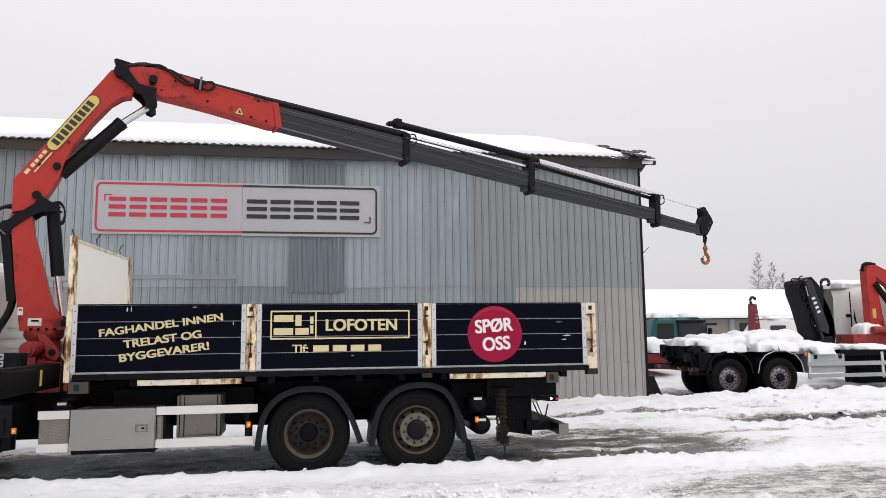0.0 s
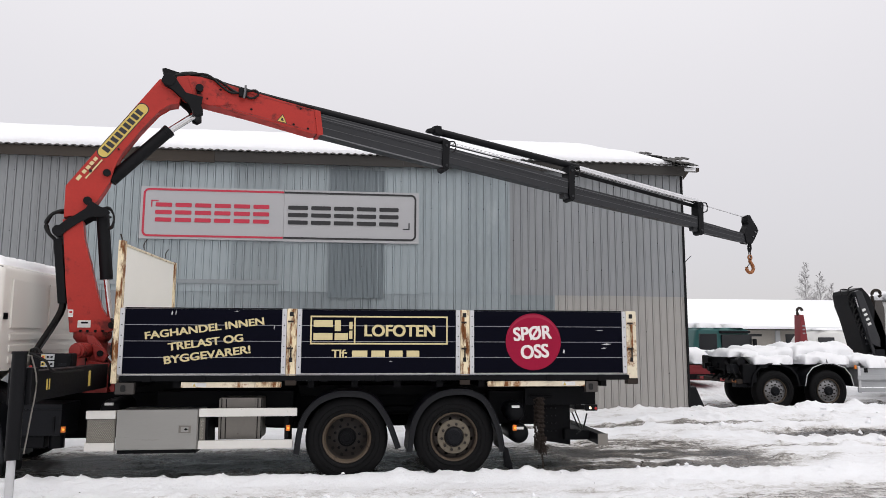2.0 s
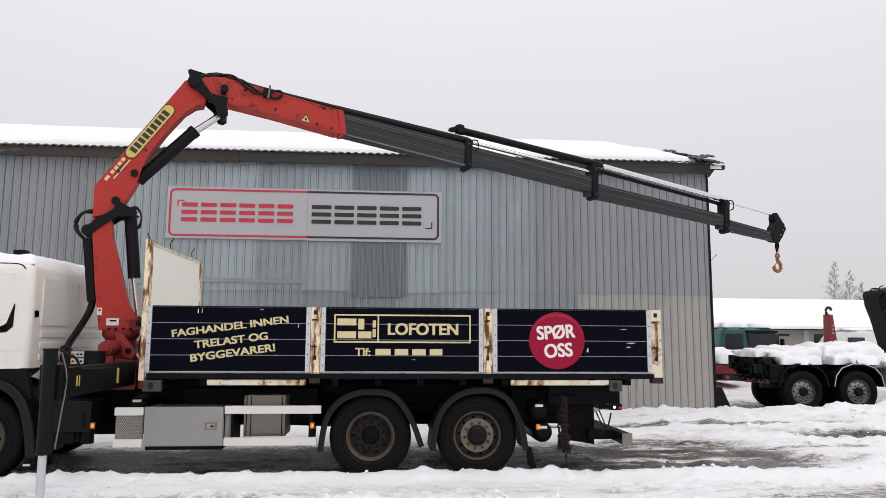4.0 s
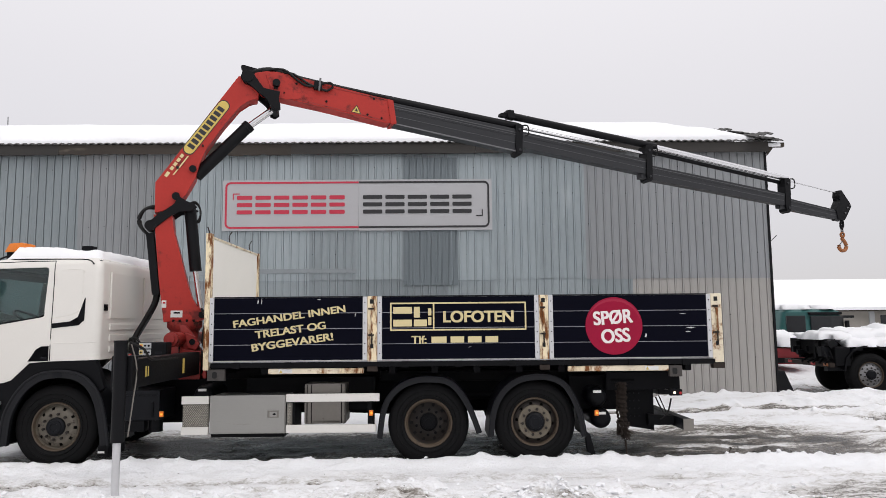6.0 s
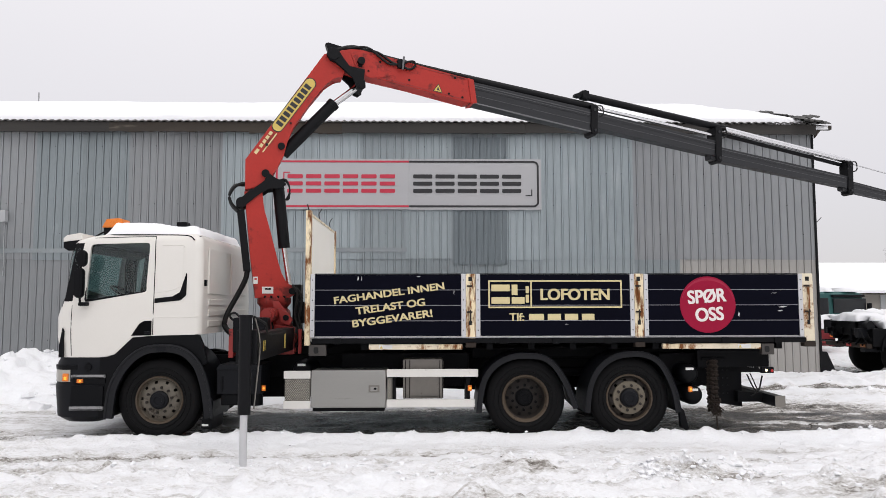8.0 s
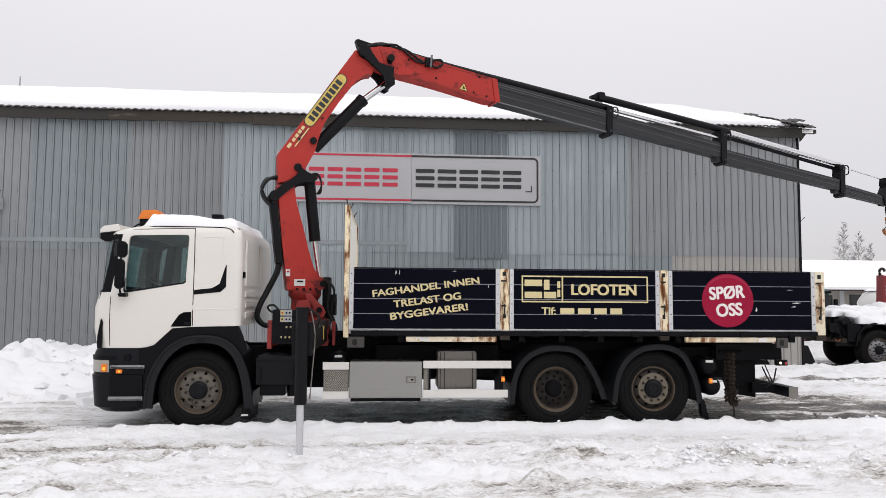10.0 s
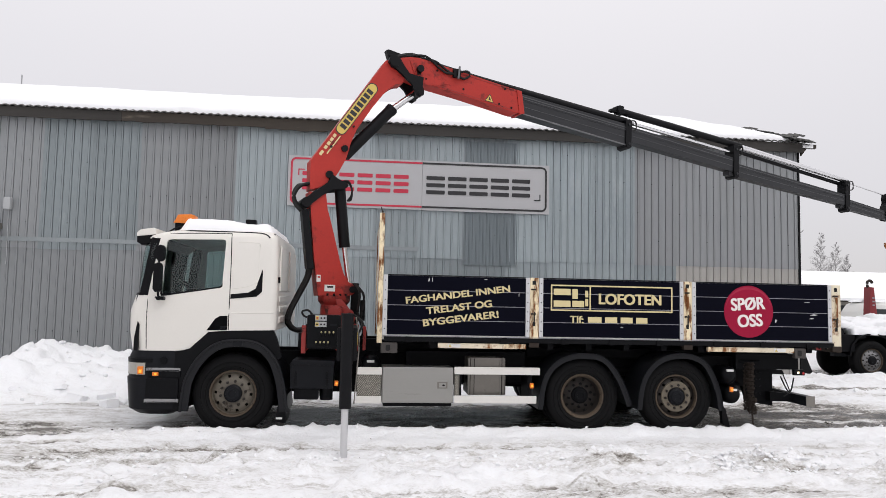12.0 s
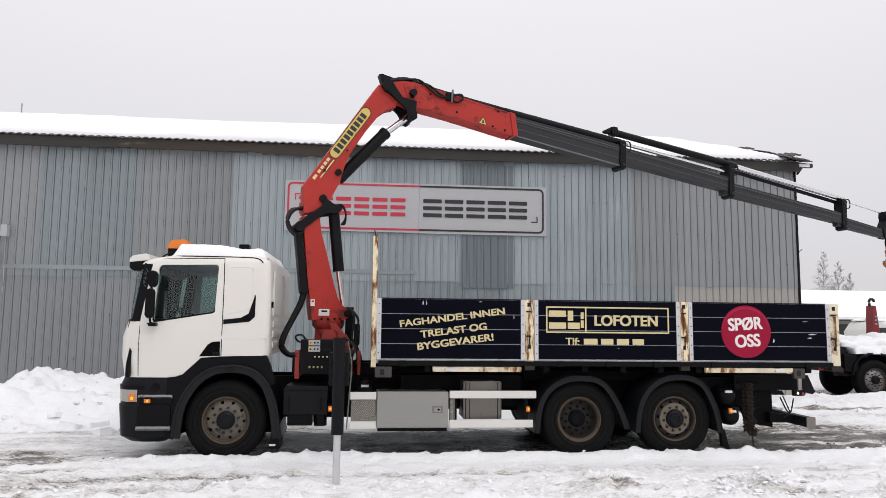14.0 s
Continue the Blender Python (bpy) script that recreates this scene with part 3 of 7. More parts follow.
def snow_slab(name, x0, x1, y0, y1, z, thick, label, seed, step=0.06, slope=0.0, parent=None, edge=0.12, lump=0.6):
    """Snow lying on something: uneven on top, rounded at its rim. slope: rise along y."""
    nx, ny = max(6, int((x1 - x0) / step)), max(6, int((y1 - y0) / step))
    gx, gy = np.meshgrid(np.linspace(x0, x1, nx), np.linspace(y0, y1, ny))
    wob = 1.5 * edge * (fbm(gx * 2.5, gy * 2.5, seed) - 0.35)
    rim = np.minimum.reduce([gx - x0, x1 - gx, gy - y0, y1 - gy]) + 0 * wob
    h = thick * np.sqrt(np.clip(1 - (1 - np.clip(rim / edge, 0, 1)) ** 2, 0, 1)) * (1 + lump * (fbm(gx * 1.8, gy * 1.8, seed + 3) - 0.5) + 0.3 * lump * (fbm(gx * 7, gy * 7, seed + 5) - 0.5))
    inset = np.where(rim <= 1e-6, 1.0, 0.0)
    cx, cy = (x0 + x1) / 2, (y0 + y1) / 2
    gx, gy = gx + inset * wob * np.sign(cx - gx) * 1.2, gy + inset * wob * np.sign(cy - gy) * 1.2
    top = np.stack([gx, gy, z + slope * (gy - y0) + h], -1).reshape(-1, 3)
    idx = np.arange(nx * ny).reshape(ny, nx)
    quads = np.stack([idx[:-1, :-1], idx[:-1, 1:], idx[1:, 1:], idx[1:, :-1]], -1).reshape(-1, 4).tolist()
    low = top.copy()
    low[:, 2] = z + slope * (low[:, 1] - y0) - 0.004
    k = nx * ny
    quads += [[a + k for a in q[::-1]] for q in quads]
    rim_ids = list(idx[0]) + list(idx[1:, -1]) + list(idx[-1, -2::-1]) + list(idx[-2:0:-1, 0])
    quads += [[int(b), int(a), int(a) + k, int(b) + k] for a, b in zip(rim_ids, rim_ids[1:] + rim_ids[:1])]
    me = bpy.data.meshes.new(name)
    me.from_pydata(np.concatenate([top, low]).tolist(), [], quads)
    me.polygons.foreach_set("use_smooth", [True] * len(me.polygons))
    me.materials.append(M_SNOW)
    ob = new(name, me)
    if parent:
        ob.parent = parent
    elif label:
        tagged(ob, label, "snow", kind="stuff")
    return ob


def clumps(name, spots, mat, label, seed, squash=0.7):
    """Many small broken lumps lying on the ground, as one mesh. spots: (count, x0, x1, y0, y1, least size, most size)."""
    rnd = np.random.RandomState(seed)
    bm = bmesh.new()
    bmesh.ops.create_icosphere(bm, subdivisions=1, radius=1.0)
    ball = np.array([v.co[:] for v in bm.verts])
    faces = np.array([[v.index for v in f.verts] for f in bm.faces])
    bm.free()
    all_v, all_f, start = [], [], 0
    for count, x0, x1, y0, y1, s0, s1 in spots:
        xs, ys = rnd.uniform(x0, x1, count), rnd.uniform(y0, y1, count)
        keep = fbm(xs * 0.9, ys * 1.8, 71) + rnd.uniform(-0.2, 0.2, count) > 0.5
        xs, ys = xs[keep], ys[keep]
        zs = ground_shape(xs, ys)[0]
        for x, y, z in zip(xs, ys, zs):
            size = s0 + (s1 - s0) * rnd.rand() ** 3
            v = ball * (1 + rnd.uniform(-0.5, 0.45, (len(ball), 1))) * np.array([1.0, rnd.uniform(0.6, 1.1), squash * rnd.uniform(0.6, 1.1)]) * size
            a = rnd.rand() * 6.28
            v = v @ np.array([[math.cos(a), math.sin(a), 0], [-math.sin(a), math.cos(a), 0], [0, 0, 1]]) + np.array([x, y, z + 0.25 * size])
            all_v.append(v)
            all_f.append(faces + start)
            start += len(ball)
    me = bpy.data.meshes.new(name)
    me.from_pydata(np.concatenate(all_v).tolist(), [], np.concatenate(all_f).tolist())
    me.polygons.foreach_set("use_smooth", [False] * len(me.polygons))
    me.materials.append(mat)
    tagged(new(name, me), label, "snow" if mat == M_SNOW else "dirt", kind="stuff")


clumps("snow_crumbs", ((1600, -9, 4.0, 6.2, 7.5, 0.006, 0.036), (240, -9, 5, 7.5, 8.5, 0.005, 0.02), (160, -6, 7, 8.5, 8.85, 0.010, 0.035), (420, 0.85, 2.1, 6.55, 7.1, 0.010, 0.046), (150, 6.5, 14, 10.5, 16.0, 0.015, 0.09), (200, -12.5, -6.0, 12.2, 15.4, 0.012, 0.07), (90, -8.5, -5.8, 11.2, 13.0, 0.015, 0.08)), M_SNOW, "crumbled snow lumps strewn over the yard", 5)
clumps("dirt_crumbs", ((260, 2.4, 5.4, 9.2, 10.2, 0.004, 0.022), (260, 8.6, 11.6, 12.0, 12.7, 0.006, 0.035), (90, -9.5, -5.5, 7.4, 9.6, 0.004, 0.016), (60, -9, 8, 6.5, 8.3, 0.004, 0.012), (120, -5, 3, 8.9, 11.5, 0.004, 0.016)), M_CHAIN, "dark dirt crumbs in the slush", 6, 0.5)


def snow_blocks():
    """Broken slabs of pressed snow that have rolled down from the heap."""
    rnd = np.random.RandomState(12)
    bm = bmesh.new()
    for x, y, size in ((-7.55, 11.75, 0.17), (-7.15, 11.95, 0.15), (-6.85, 11.2, 0.16), (-6.75, 11.35, 0.12), (-8.0, 12.2, 0.10), (-6.5, 11.8, 0.09), (-8.6, 11.9, 0.08), (-7.9, 11.2, 0.06)):
        got = bmesh.ops.create_cube(bm, size=1.0)["verts"]
        m = pose(x, y, ground_at(x, y) + size * 0.22, rnd.uniform(-14, 14), rnd.uniform(-16, 16), rnd.uniform(-50, 50))
        for v in got:
            v.co = m @ Vector((v.co.x * size * rnd.uniform(1.5, 2.1), v.co.y * size * rnd.uniform(0.9, 1.4), v.co.z * size * rnd.uniform(0.7, 1.0)))
    bmesh.ops.bevel(bm, geom=bm.edges[:], offset=0.018, segments=2, affect="EDGES", profile=0.6)
    bmesh.ops.subdivide_edges(bm, edges=bm.edges[:], cuts=1)
    for v in bm.verts:
        v.co += Vector(rnd.uniform(-0.008, 0.008, 3))
    me = bpy.data.meshes.new("snow_blocks")
    bm.to_mesh(me)
    bm.free()
    me.materials.append(M_SNOW)
    tagged(new("snow_blocks", me), "angular blocks of pressed snow below the heap", "snow", kind="stuff")


snow_blocks()

# ---- the shed ----
WALL_Y, X_LEFT, X_RIGHT, SPLIT_Z, TOP_Z = 16.62, -16.2, 8.22, 2.82, 6.05
RIDGE_Y, EAVE_Y, EAVE_Z, PITCH = 22.8, 16.36, 6.02, 0.335

shell = tagged(part("wall_front", box(X_LEFT, X_RIGHT, WALL_Y + 0.035, WALL_Y + 0.20, -0.3, TOP_Z), M_WALLCORE), "shed wall clad in ribbed galvanised sheets", "wall", kind="structure")
for nm, pts in (("wall_side", (X_RIGHT - 0.2, X_RIGHT)), ("wall_end", (X_LEFT, X_LEFT + 0.2))):
    bm = bmesh.new()
    ys, zs = [WALL_Y + 0.205, RIDGE_Y, 2 * RIDGE_Y - WALL_Y - 0.205], [TOP_Z - 0.02, TOP_Z + 2.08, TOP_Z - 0.02]
    ring = [(ys[0], -0.3)] + list(zip(ys, zs)) + [(ys[2], -0.3)]
    a, b = ([bm.verts.new((x, y, z)) for y, z in ring] for x in pts)
    bm.faces.new(a), bm.faces.new(b[::-1])
    for i in range(5):
        bm.faces.new((a[i], b[i], b[(i + 1) % 5], a[(i + 1) % 5]))
    tagged(part(nm, bm, M_GALVDULL), "grey sheet gable wall of a shed", "wall", kind="structure")
tagged(part("wall_back", box(X_LEFT, X_RIGHT, 2 * RIDGE_Y - WALL_Y - 0.2, 2 * RIDGE_Y - WALL_Y, -0.3, TOP_Z), M_GALVDULL), "grey sheet back wall of a shed", "wall", kind="structure")


def sheet_mesh(width, z0, z1, mat, pitch=0.1833, rib=0.030, depth=0.020):
    """A ribbed cladding sheet: flat pans between narrow raised ribs, with a groove each side."""
    line, x = [(0.0, 0.0)], 0.0
    while x + pitch <= width + 0.01:
        for u, d in ((0.40, 0.0), (0.412, 0.011), (0.448, 0.011), (0.475, -depth), (0.475 + rib / pitch, -depth), (0.498 + rib / pitch, 0.011), (0.534 + rib / pitch, 0.011), (0.55 + rib / pitch, 0.0), (1.0, 0.0)):
            line.append((x + u * pitch, d))
        x += pitch
    me = bpy.data.meshes.new("cladding_sheet")
    k = len(line)
    vs = [(x, d, z) for z in (z0, z1) for x, d in line]
    me.from_pydata(vs, [], [(i, i + 1, k + i + 1, k + i) for i in range(k - 1)])
    me.materials.append(mat)
    return me


upper = {m.name: sheet_mesh(1.1, SPLIT_Z - 0.03, TOP_Z - 0.02, m) for m in (M_GALV, M_GALVDULL, M_GALVBRIGHT)}
lower = {m.name: sheet_mesh(1.1, -0.12, SPLIT_Z, m) for m in (M_GALV, M_BEIGE, M_GALVDULL)}
patch = sheet_mesh(1.29, 2.66, 5.74, M_GALVDARK, pitch=0.086, rib=0.02, depth=0.012)
rng = random.Random(4)
# the sheets right of the sign are duller, those low down beside the corner are painted
x, i = X_RIGHT - 1.1, 0
while x > X_LEFT - 1.0:
    dull = x > 3.6 or (-8.3 < x < -6.3) or x < -11.4
    bright = 0.5 < x < 3.5 or (-5.6 < x < -1.5)
    ob = new("cladding_sheet", upper[(M_GALVDULL if dull else M_GALVBRIGHT if bright else M_GALV).name])
    ob.parent, ob.location = shell, (x, WALL_Y - rng.uniform(0.0, 0.006), rng.uniform(-0.02, 0.02))
    ob = new("cladding_sheet", lower[(M_BEIGE if x > 4.3 else M_GALVDULL if x < -5.8 else M_GALV).name])
    ob.parent, ob.location = shell, (x, WALL_Y + (0.012 if x < 4.3 else 0.010) + rng.uniform(0.0, 0.004), rng.uniform(-0.015, 0.015))
    x -= 1.1
ob = new("patch_sheet", patch)
ob.parent, ob.location = shell, (-0.54, WALL_Y - 0.024, 0)
for x0, x1, z in ((-16.0, -8.0, 3.0), (-7.98, -4.95, 2.98), (-4.93, -1.65, 3.02)):
    part("flashing", box(x0, x1, WALL_Y - 0.030, WALL_Y - 0.022, z - 0.055, z + 0.045), M_FLASH, shell)
# rows of screws
bm = bmesh.new()
for z in (0.9, 1.9, 3.4, 4.1, 4.85, 5.5):
    x = X_LEFT + 0.3
    while x < X_RIGHT:
        if rng.random() < 0.5:
            rod((x, WALL_Y - 0.026, z + rng.uniform(-0.02, 0.02)), (x, WALL_Y + 0.005, z), 0.0085, sides=6, bm=bm)
        x += 0.3667 if rng.random() < 0.6 else 0.55
tagged(part("screws", bm, M_GREYPLAS, shell), kind="stuff")
corner = tagged(part("corner_trim", prism([(X_RIGHT + 0.003, -0.12), (X_RIGHT + 0.05, -0.12), (X_RIGHT + 0.05, 5.98), (X_RIGHT + 0.003, 5.98)], WALL_Y - 0.03, WALL_Y + 0.16, 0.004), M_CRBLACK), "dark corner trim of the shed", "trim", kind="structure")

# roof: corrugated sheets with a snow load, a timber fascia below the edge


def corrugated(x0, x1, y0, y1, z0, pitch, side):
    cols, bm = int((x1 - x0) / 0.022), bmesh.new()
    last = None
    for c in range(cols + 1):
        x = x0 + (x1 - x0) * c / cols
        w = 0.015 * math.sin(2 * math.pi * x / 0.177)
        row = [bm.verts.new((x, y, z0 + pitch * abs(y - y0) + w + t)) for y, t in ((y0, 0.0), (y0, 0.022), (y1, 0.022), (y1, 0.0))]
        if last:
            for a, b in ((0, 1), (1, 2), (3, 0)):
                bm.faces.new((last[a], row[a], row[b], last[b]))
        last = row
    return bm


roof = tagged(part("roof", corrugated(X_LEFT - 0.3, 8.60, EAVE_Y, RIDGE_Y, EAVE_Z + 0.03, PITCH, 1), M_ROOF, smooth=True), "corrugated grey roof sheets with broken verge, under snow", "roof", kind="structure")
part("roof_back", corrugated(X_LEFT - 0.3, 8.60, 2 * RIDGE_Y - EAVE_Y, RIDGE_Y, EAVE_Z + 0.03, PITCH, -1), M_ROOF, roof, smooth=True)


def roof_snow():
    """A deep even snow load that thins out to bare sheets at the verge."""
    xs = np.concatenate([np.arange(X_LEFT - 0.3, 4.0, 0.12), np.arange(4.0, 8.56, 0.05)])
    ys = np.concatenate([EAVE_Y + 0.06 + np.array([0, 0.01, 0.03, 0.06, 0.1, 0.16, 0.25, 0.4]), np.linspace(EAVE_Y + 0.6, RIDGE_Y + 0.25, 40)])
    gx, gy = np.meshgrid(xs, ys)
    edge = np.clip((gy - EAVE_Y - 0.04) / 0.16, 0, 1)
    verge = 8.32 - gx - 0.9 * (fbm(gx * 0.2, gy * 1.1, 91) - 0.25)
    verge = np.clip(verge / 0.55, 0, 1)
    h = 0.15 * np.sqrt(edge) * (0.75 + 0.5 * fbm(gx * 0.7, gy * 0.7, 93)) * np.sqrt(verge) + 0.02 * (fbm(gx * 3, gy * 3, 95) - 0.5) * verge
    h = np.where(verge <= 0.02, -0.10, h)
    wob = 0.05 * (fbm(gx * 2.2, gy * 0, 97) - 0.3) * (gy < EAVE_Y + 0.08)
    z = EAVE_Z + 0.055 + PITCH * (np.minimum(gy, RIDGE_Y) - EAVE_Y) + h + 0.018
    nx, ny = len(xs), len(ys)
    idx = np.arange(nx * ny).reshape(ny, nx)
    co = np.stack([gx, gy + wob, z], -1).reshape(-1, 3)
    quads = np.stack([idx[:-1, :-1], idx[:-1, 1:], idx[1:, 1:], idx[1:, :-1]], -1).reshape(-1, 4).tolist()
    low = co[:nx].copy()
    low[:, 2] -= 0.09
    k = len(co)
    quads += [[k + i, k + i + 1, i + 1, i] for i in range(nx - 1)]
    me = bpy.data.meshes.new("roof_snow")
    me.from_pydata(np.concatenate([co, low]).tolist(), [], quads)
    me.polygons.foreach_set("use_smooth", [True] * len(me.polygons))
    me.materials.append(M_SNOW)
    tagged(new("roof_snow", me), "thick white snow lying on the shed roof", "snow", kind="stuff")


roof_snow()
x = X_LEFT - 0.2
fascia = tagged(part("trim_soffit", box(X_LEFT, 8.45, EAVE_Y + 0.10, WALL_Y + 0.2, 5.99, 6.02), M_WOODROT), "dark boarding under the eaves", "trim", kind="structure")
for length, rot, dz in ((4.6, 0, 0.0), (3.1, 0, 0.01), (3.3, 1, 0.02), (2.2, 1, -0.02), (4.4, 0, 0.0), (4.1, 0, 0.012), (2.95, 0, 0.0)):
    bm = bmesh.new()
    n_ = int(length / 0.08)
    rows = []
    for k in range(n_ + 1):
        u = x + length * k / n_ - (0.004 if k == n_ else 0)
        jag = (0.03 if rot else 0.006) * noise.noise((u * 3, dz * 50, 1)) + (0.02 if rot else 0) * noise.noise((u * 9, 2, 1))
        rows.append([bm.verts.new(q) for q in ((u, EAVE_Y + 0.04, 5.80 + dz + jag), (u, EAVE_Y + 0.04, 6.045), (u, EAVE_Y + 0.085, 6.045), (u, EAVE_Y + 0.085, 5.80 + dz + jag))])
    for a, b in zip(rows, rows[1:]):
        for p in range(4):
            bm.faces.new((a[p], b[p], b[(p + 1) % 4], a[(p + 1) % 4]))
    bm.faces.new(rows[0]), bm.faces.new(rows[-1])
    part("fascia_board", bm, M_WOODROT if rot else M_WOOD, fascia)
    x += length
# broken verge at the corner: a stub of purlin and loose sheet ends
part("purlin_end", box(8.05, 8.66, EAVE_Y + 0.09, EAVE_Y + 0.2, 5.93, 6.03, 0.006), M_WOODROT, fascia)
part("bracket_stub", prism([(8.24, 5.72), (8.38, 5.90), (8.30, 5.92), (8.24, 5.86)], EAVE_Y + 0.09, EAVE_Y + 0.16), M_WOODROT, fascia)
for x0, y0, tilt in ((7.9, 16.4, 4), (8.15, 17.1, -5), (8.2, 18.0, 6), (8.05, 19.2, -4)):
    ob = part("loose_sheet", corrugated(-0.25, 0.36, -0.3, 0.35, 0, 0.0, 1), M_ROOF, roof)
    ob.matrix_basis = pose(x0 + 0.1, y0, EAVE_Z + 0.12 + PITCH * (y0 - EAVE_Y), math.degrees(math.atan(PITCH)), tilt, tilt * 2)

# ---- sign on the wall ----
SX0, SX1, SZ0, SZ1, SY = -4.84, 1.58, 3.98, 5.20, WALL_Y - 0.075
SM = -1.60
sign = thing("wall_sign", "long grey sign with red and black rounded border on the shed", "sign")
part("panel", box(SX0, SM - 0.002, SY, SY + 0.045, SZ0, SZ1, 0.004), M_SIGN, sign)
part("panel", box(SM + 0.002, SX1, SY + 0.002, SY + 0.047, SZ0 - 0.01, SZ1, 0.004), M_SIGN, sign)


def half_frame(x_out, x_in, mat):
    """The rounded border on one half of the sign."""
    w, r = 0.045, 0.13
    s = 1 if x_in > x_out else -1
    z0, z1 = SZ0 + 0.05, SZ1 - 0.045
    line = [(x_in, z1)] + [(x_out + s * (r - r * math.sin(a)), z1 - r + r * math.cos(a)) for a in np.linspace(0, math.pi / 2, 6)]
    line += [(x_out + s * (r - r * math.cos(a)), z0 + r - r * math.sin(a)) for a in np.linspace(0, math.pi / 2, 6)] + [(x_in, z0)]
    part("border", band(line if s < 0 else line, w * (1 if s < 0 else -1), SY - 0.008, SY - 0.002), mat, sign)


half_frame(SX0 + 0.06, SM - 0.004, M_SIGNRED)
half_frame(SX1 - 0.06, SM + 0.004, M_SIGNBLACK)
# the maker's word is shown as plain bars in its colours
for x0, widths, mat in ((-4.50, (0.44,) * 6, M_SIGNRED), (-1.50, (0.534,) * 5, M_SIGNBLACK)):
    for w in widths:
        bm = bmesh.new()
        for z in (4.385, 4.560, 4.735):
            prism(round_rect(x0, x0 + w - 0.075, z - 0.008, z + 0.086, 0.02, 3), SY - 0.010, SY - 0.001, bm=bm)
        part("block", bm, mat, sign)
        x0 += w
for x, z, s, mat in ((-4.60, 4.88, 1, M_SIGNRED), (1.36, 4.30, -1, M_SIGNBLACK)):
    part("corner_mark", prism([(x, z), (x + s * 0.16, z), (x + s * 0.16, z - s * 0.025), (x + s * 0.025, z - s * 0.025), (x + s * 0.025, z - s * 0.16), (x, z - s * 0.16)], SY - 0.008, SY - 0.002), mat, sign)

# small fittings on the wall
lampbox = thing("wall_lamp", "small pale grey lamp box with conduit on the shed wall", "lamp")
part("housing", box(-11.21, -11.06, WALL_Y - 0.18, WALL_Y - 0.03, 3.66, 3.94, 0.03), M_GREYBOX, lampbox)
part("conduit", hose([(-11.13, WALL_Y - 0.05, 3.66), (-11.14, WALL_Y - 0.05, 3.3), (-11.12, WALL_Y - 0.05, 2.6), (-11.13, WALL_Y - 0.05, 2.4)], 0.009), M_GREYBOX, lampbox)
canopy = thing("door_canopy", "dark grey flat canopy on the shed wall under snow", "canopy")
part("slab", box(-14.0, -11.26, WALL_Y - 0.95, WALL_Y - 0.03, 3.20, 3.34, 0.01), M_STEELDULL, canopy)
part("bracket", prism([(-11.40, 3.0), (-11.36, 3.0), (-11.36, 3.20), (-11.40, 3.20)], WALL_Y - 0.9, WALL_Y - 0.03), M_GREYPLAS, canopy)
snow_slab("canopy_snow", -14.0, -11.38, WALL_Y - 0.93, WALL_Y - 0.06, 3.342, 0.10, "lump of snow on a door canopy", 101)

# ---- the truck ----
truck = thing("crane_truck", "white three-axle truck with black drop-side body parked in slush", "truck")
YN, YF, YC = 8.86, 11.34, 10.10


def tyre_profile(r, w):
    return [(0.30, 0.03), (0.34, 0.0), (0.42 * r / 0.5, -0.005), (0.47 * r / 0.5, 0.012), (r - 0.012, 0.032), (r, 0.05), (r, w - 0.05), (r - 0.012, w - 0.032), (0.47 * r / 0.5, w - 0.012), (0.34, w), (0.30, w - 0.03), (0.30, 0.03)]


def tread(r, w):
    """Grooves round the tread."""
    p = tyre_profile(r, w)
    mid = []
    for k in range(1, 5):
        y = 0.05 + (w - 0.1) * k / 5
        mid += [(r, y - 0.006), (r - 0.013, y - 0.005), (r - 0.013, y + 0.005), (r, y + 0.006)]
    return p[:6] + mid + p[6:]


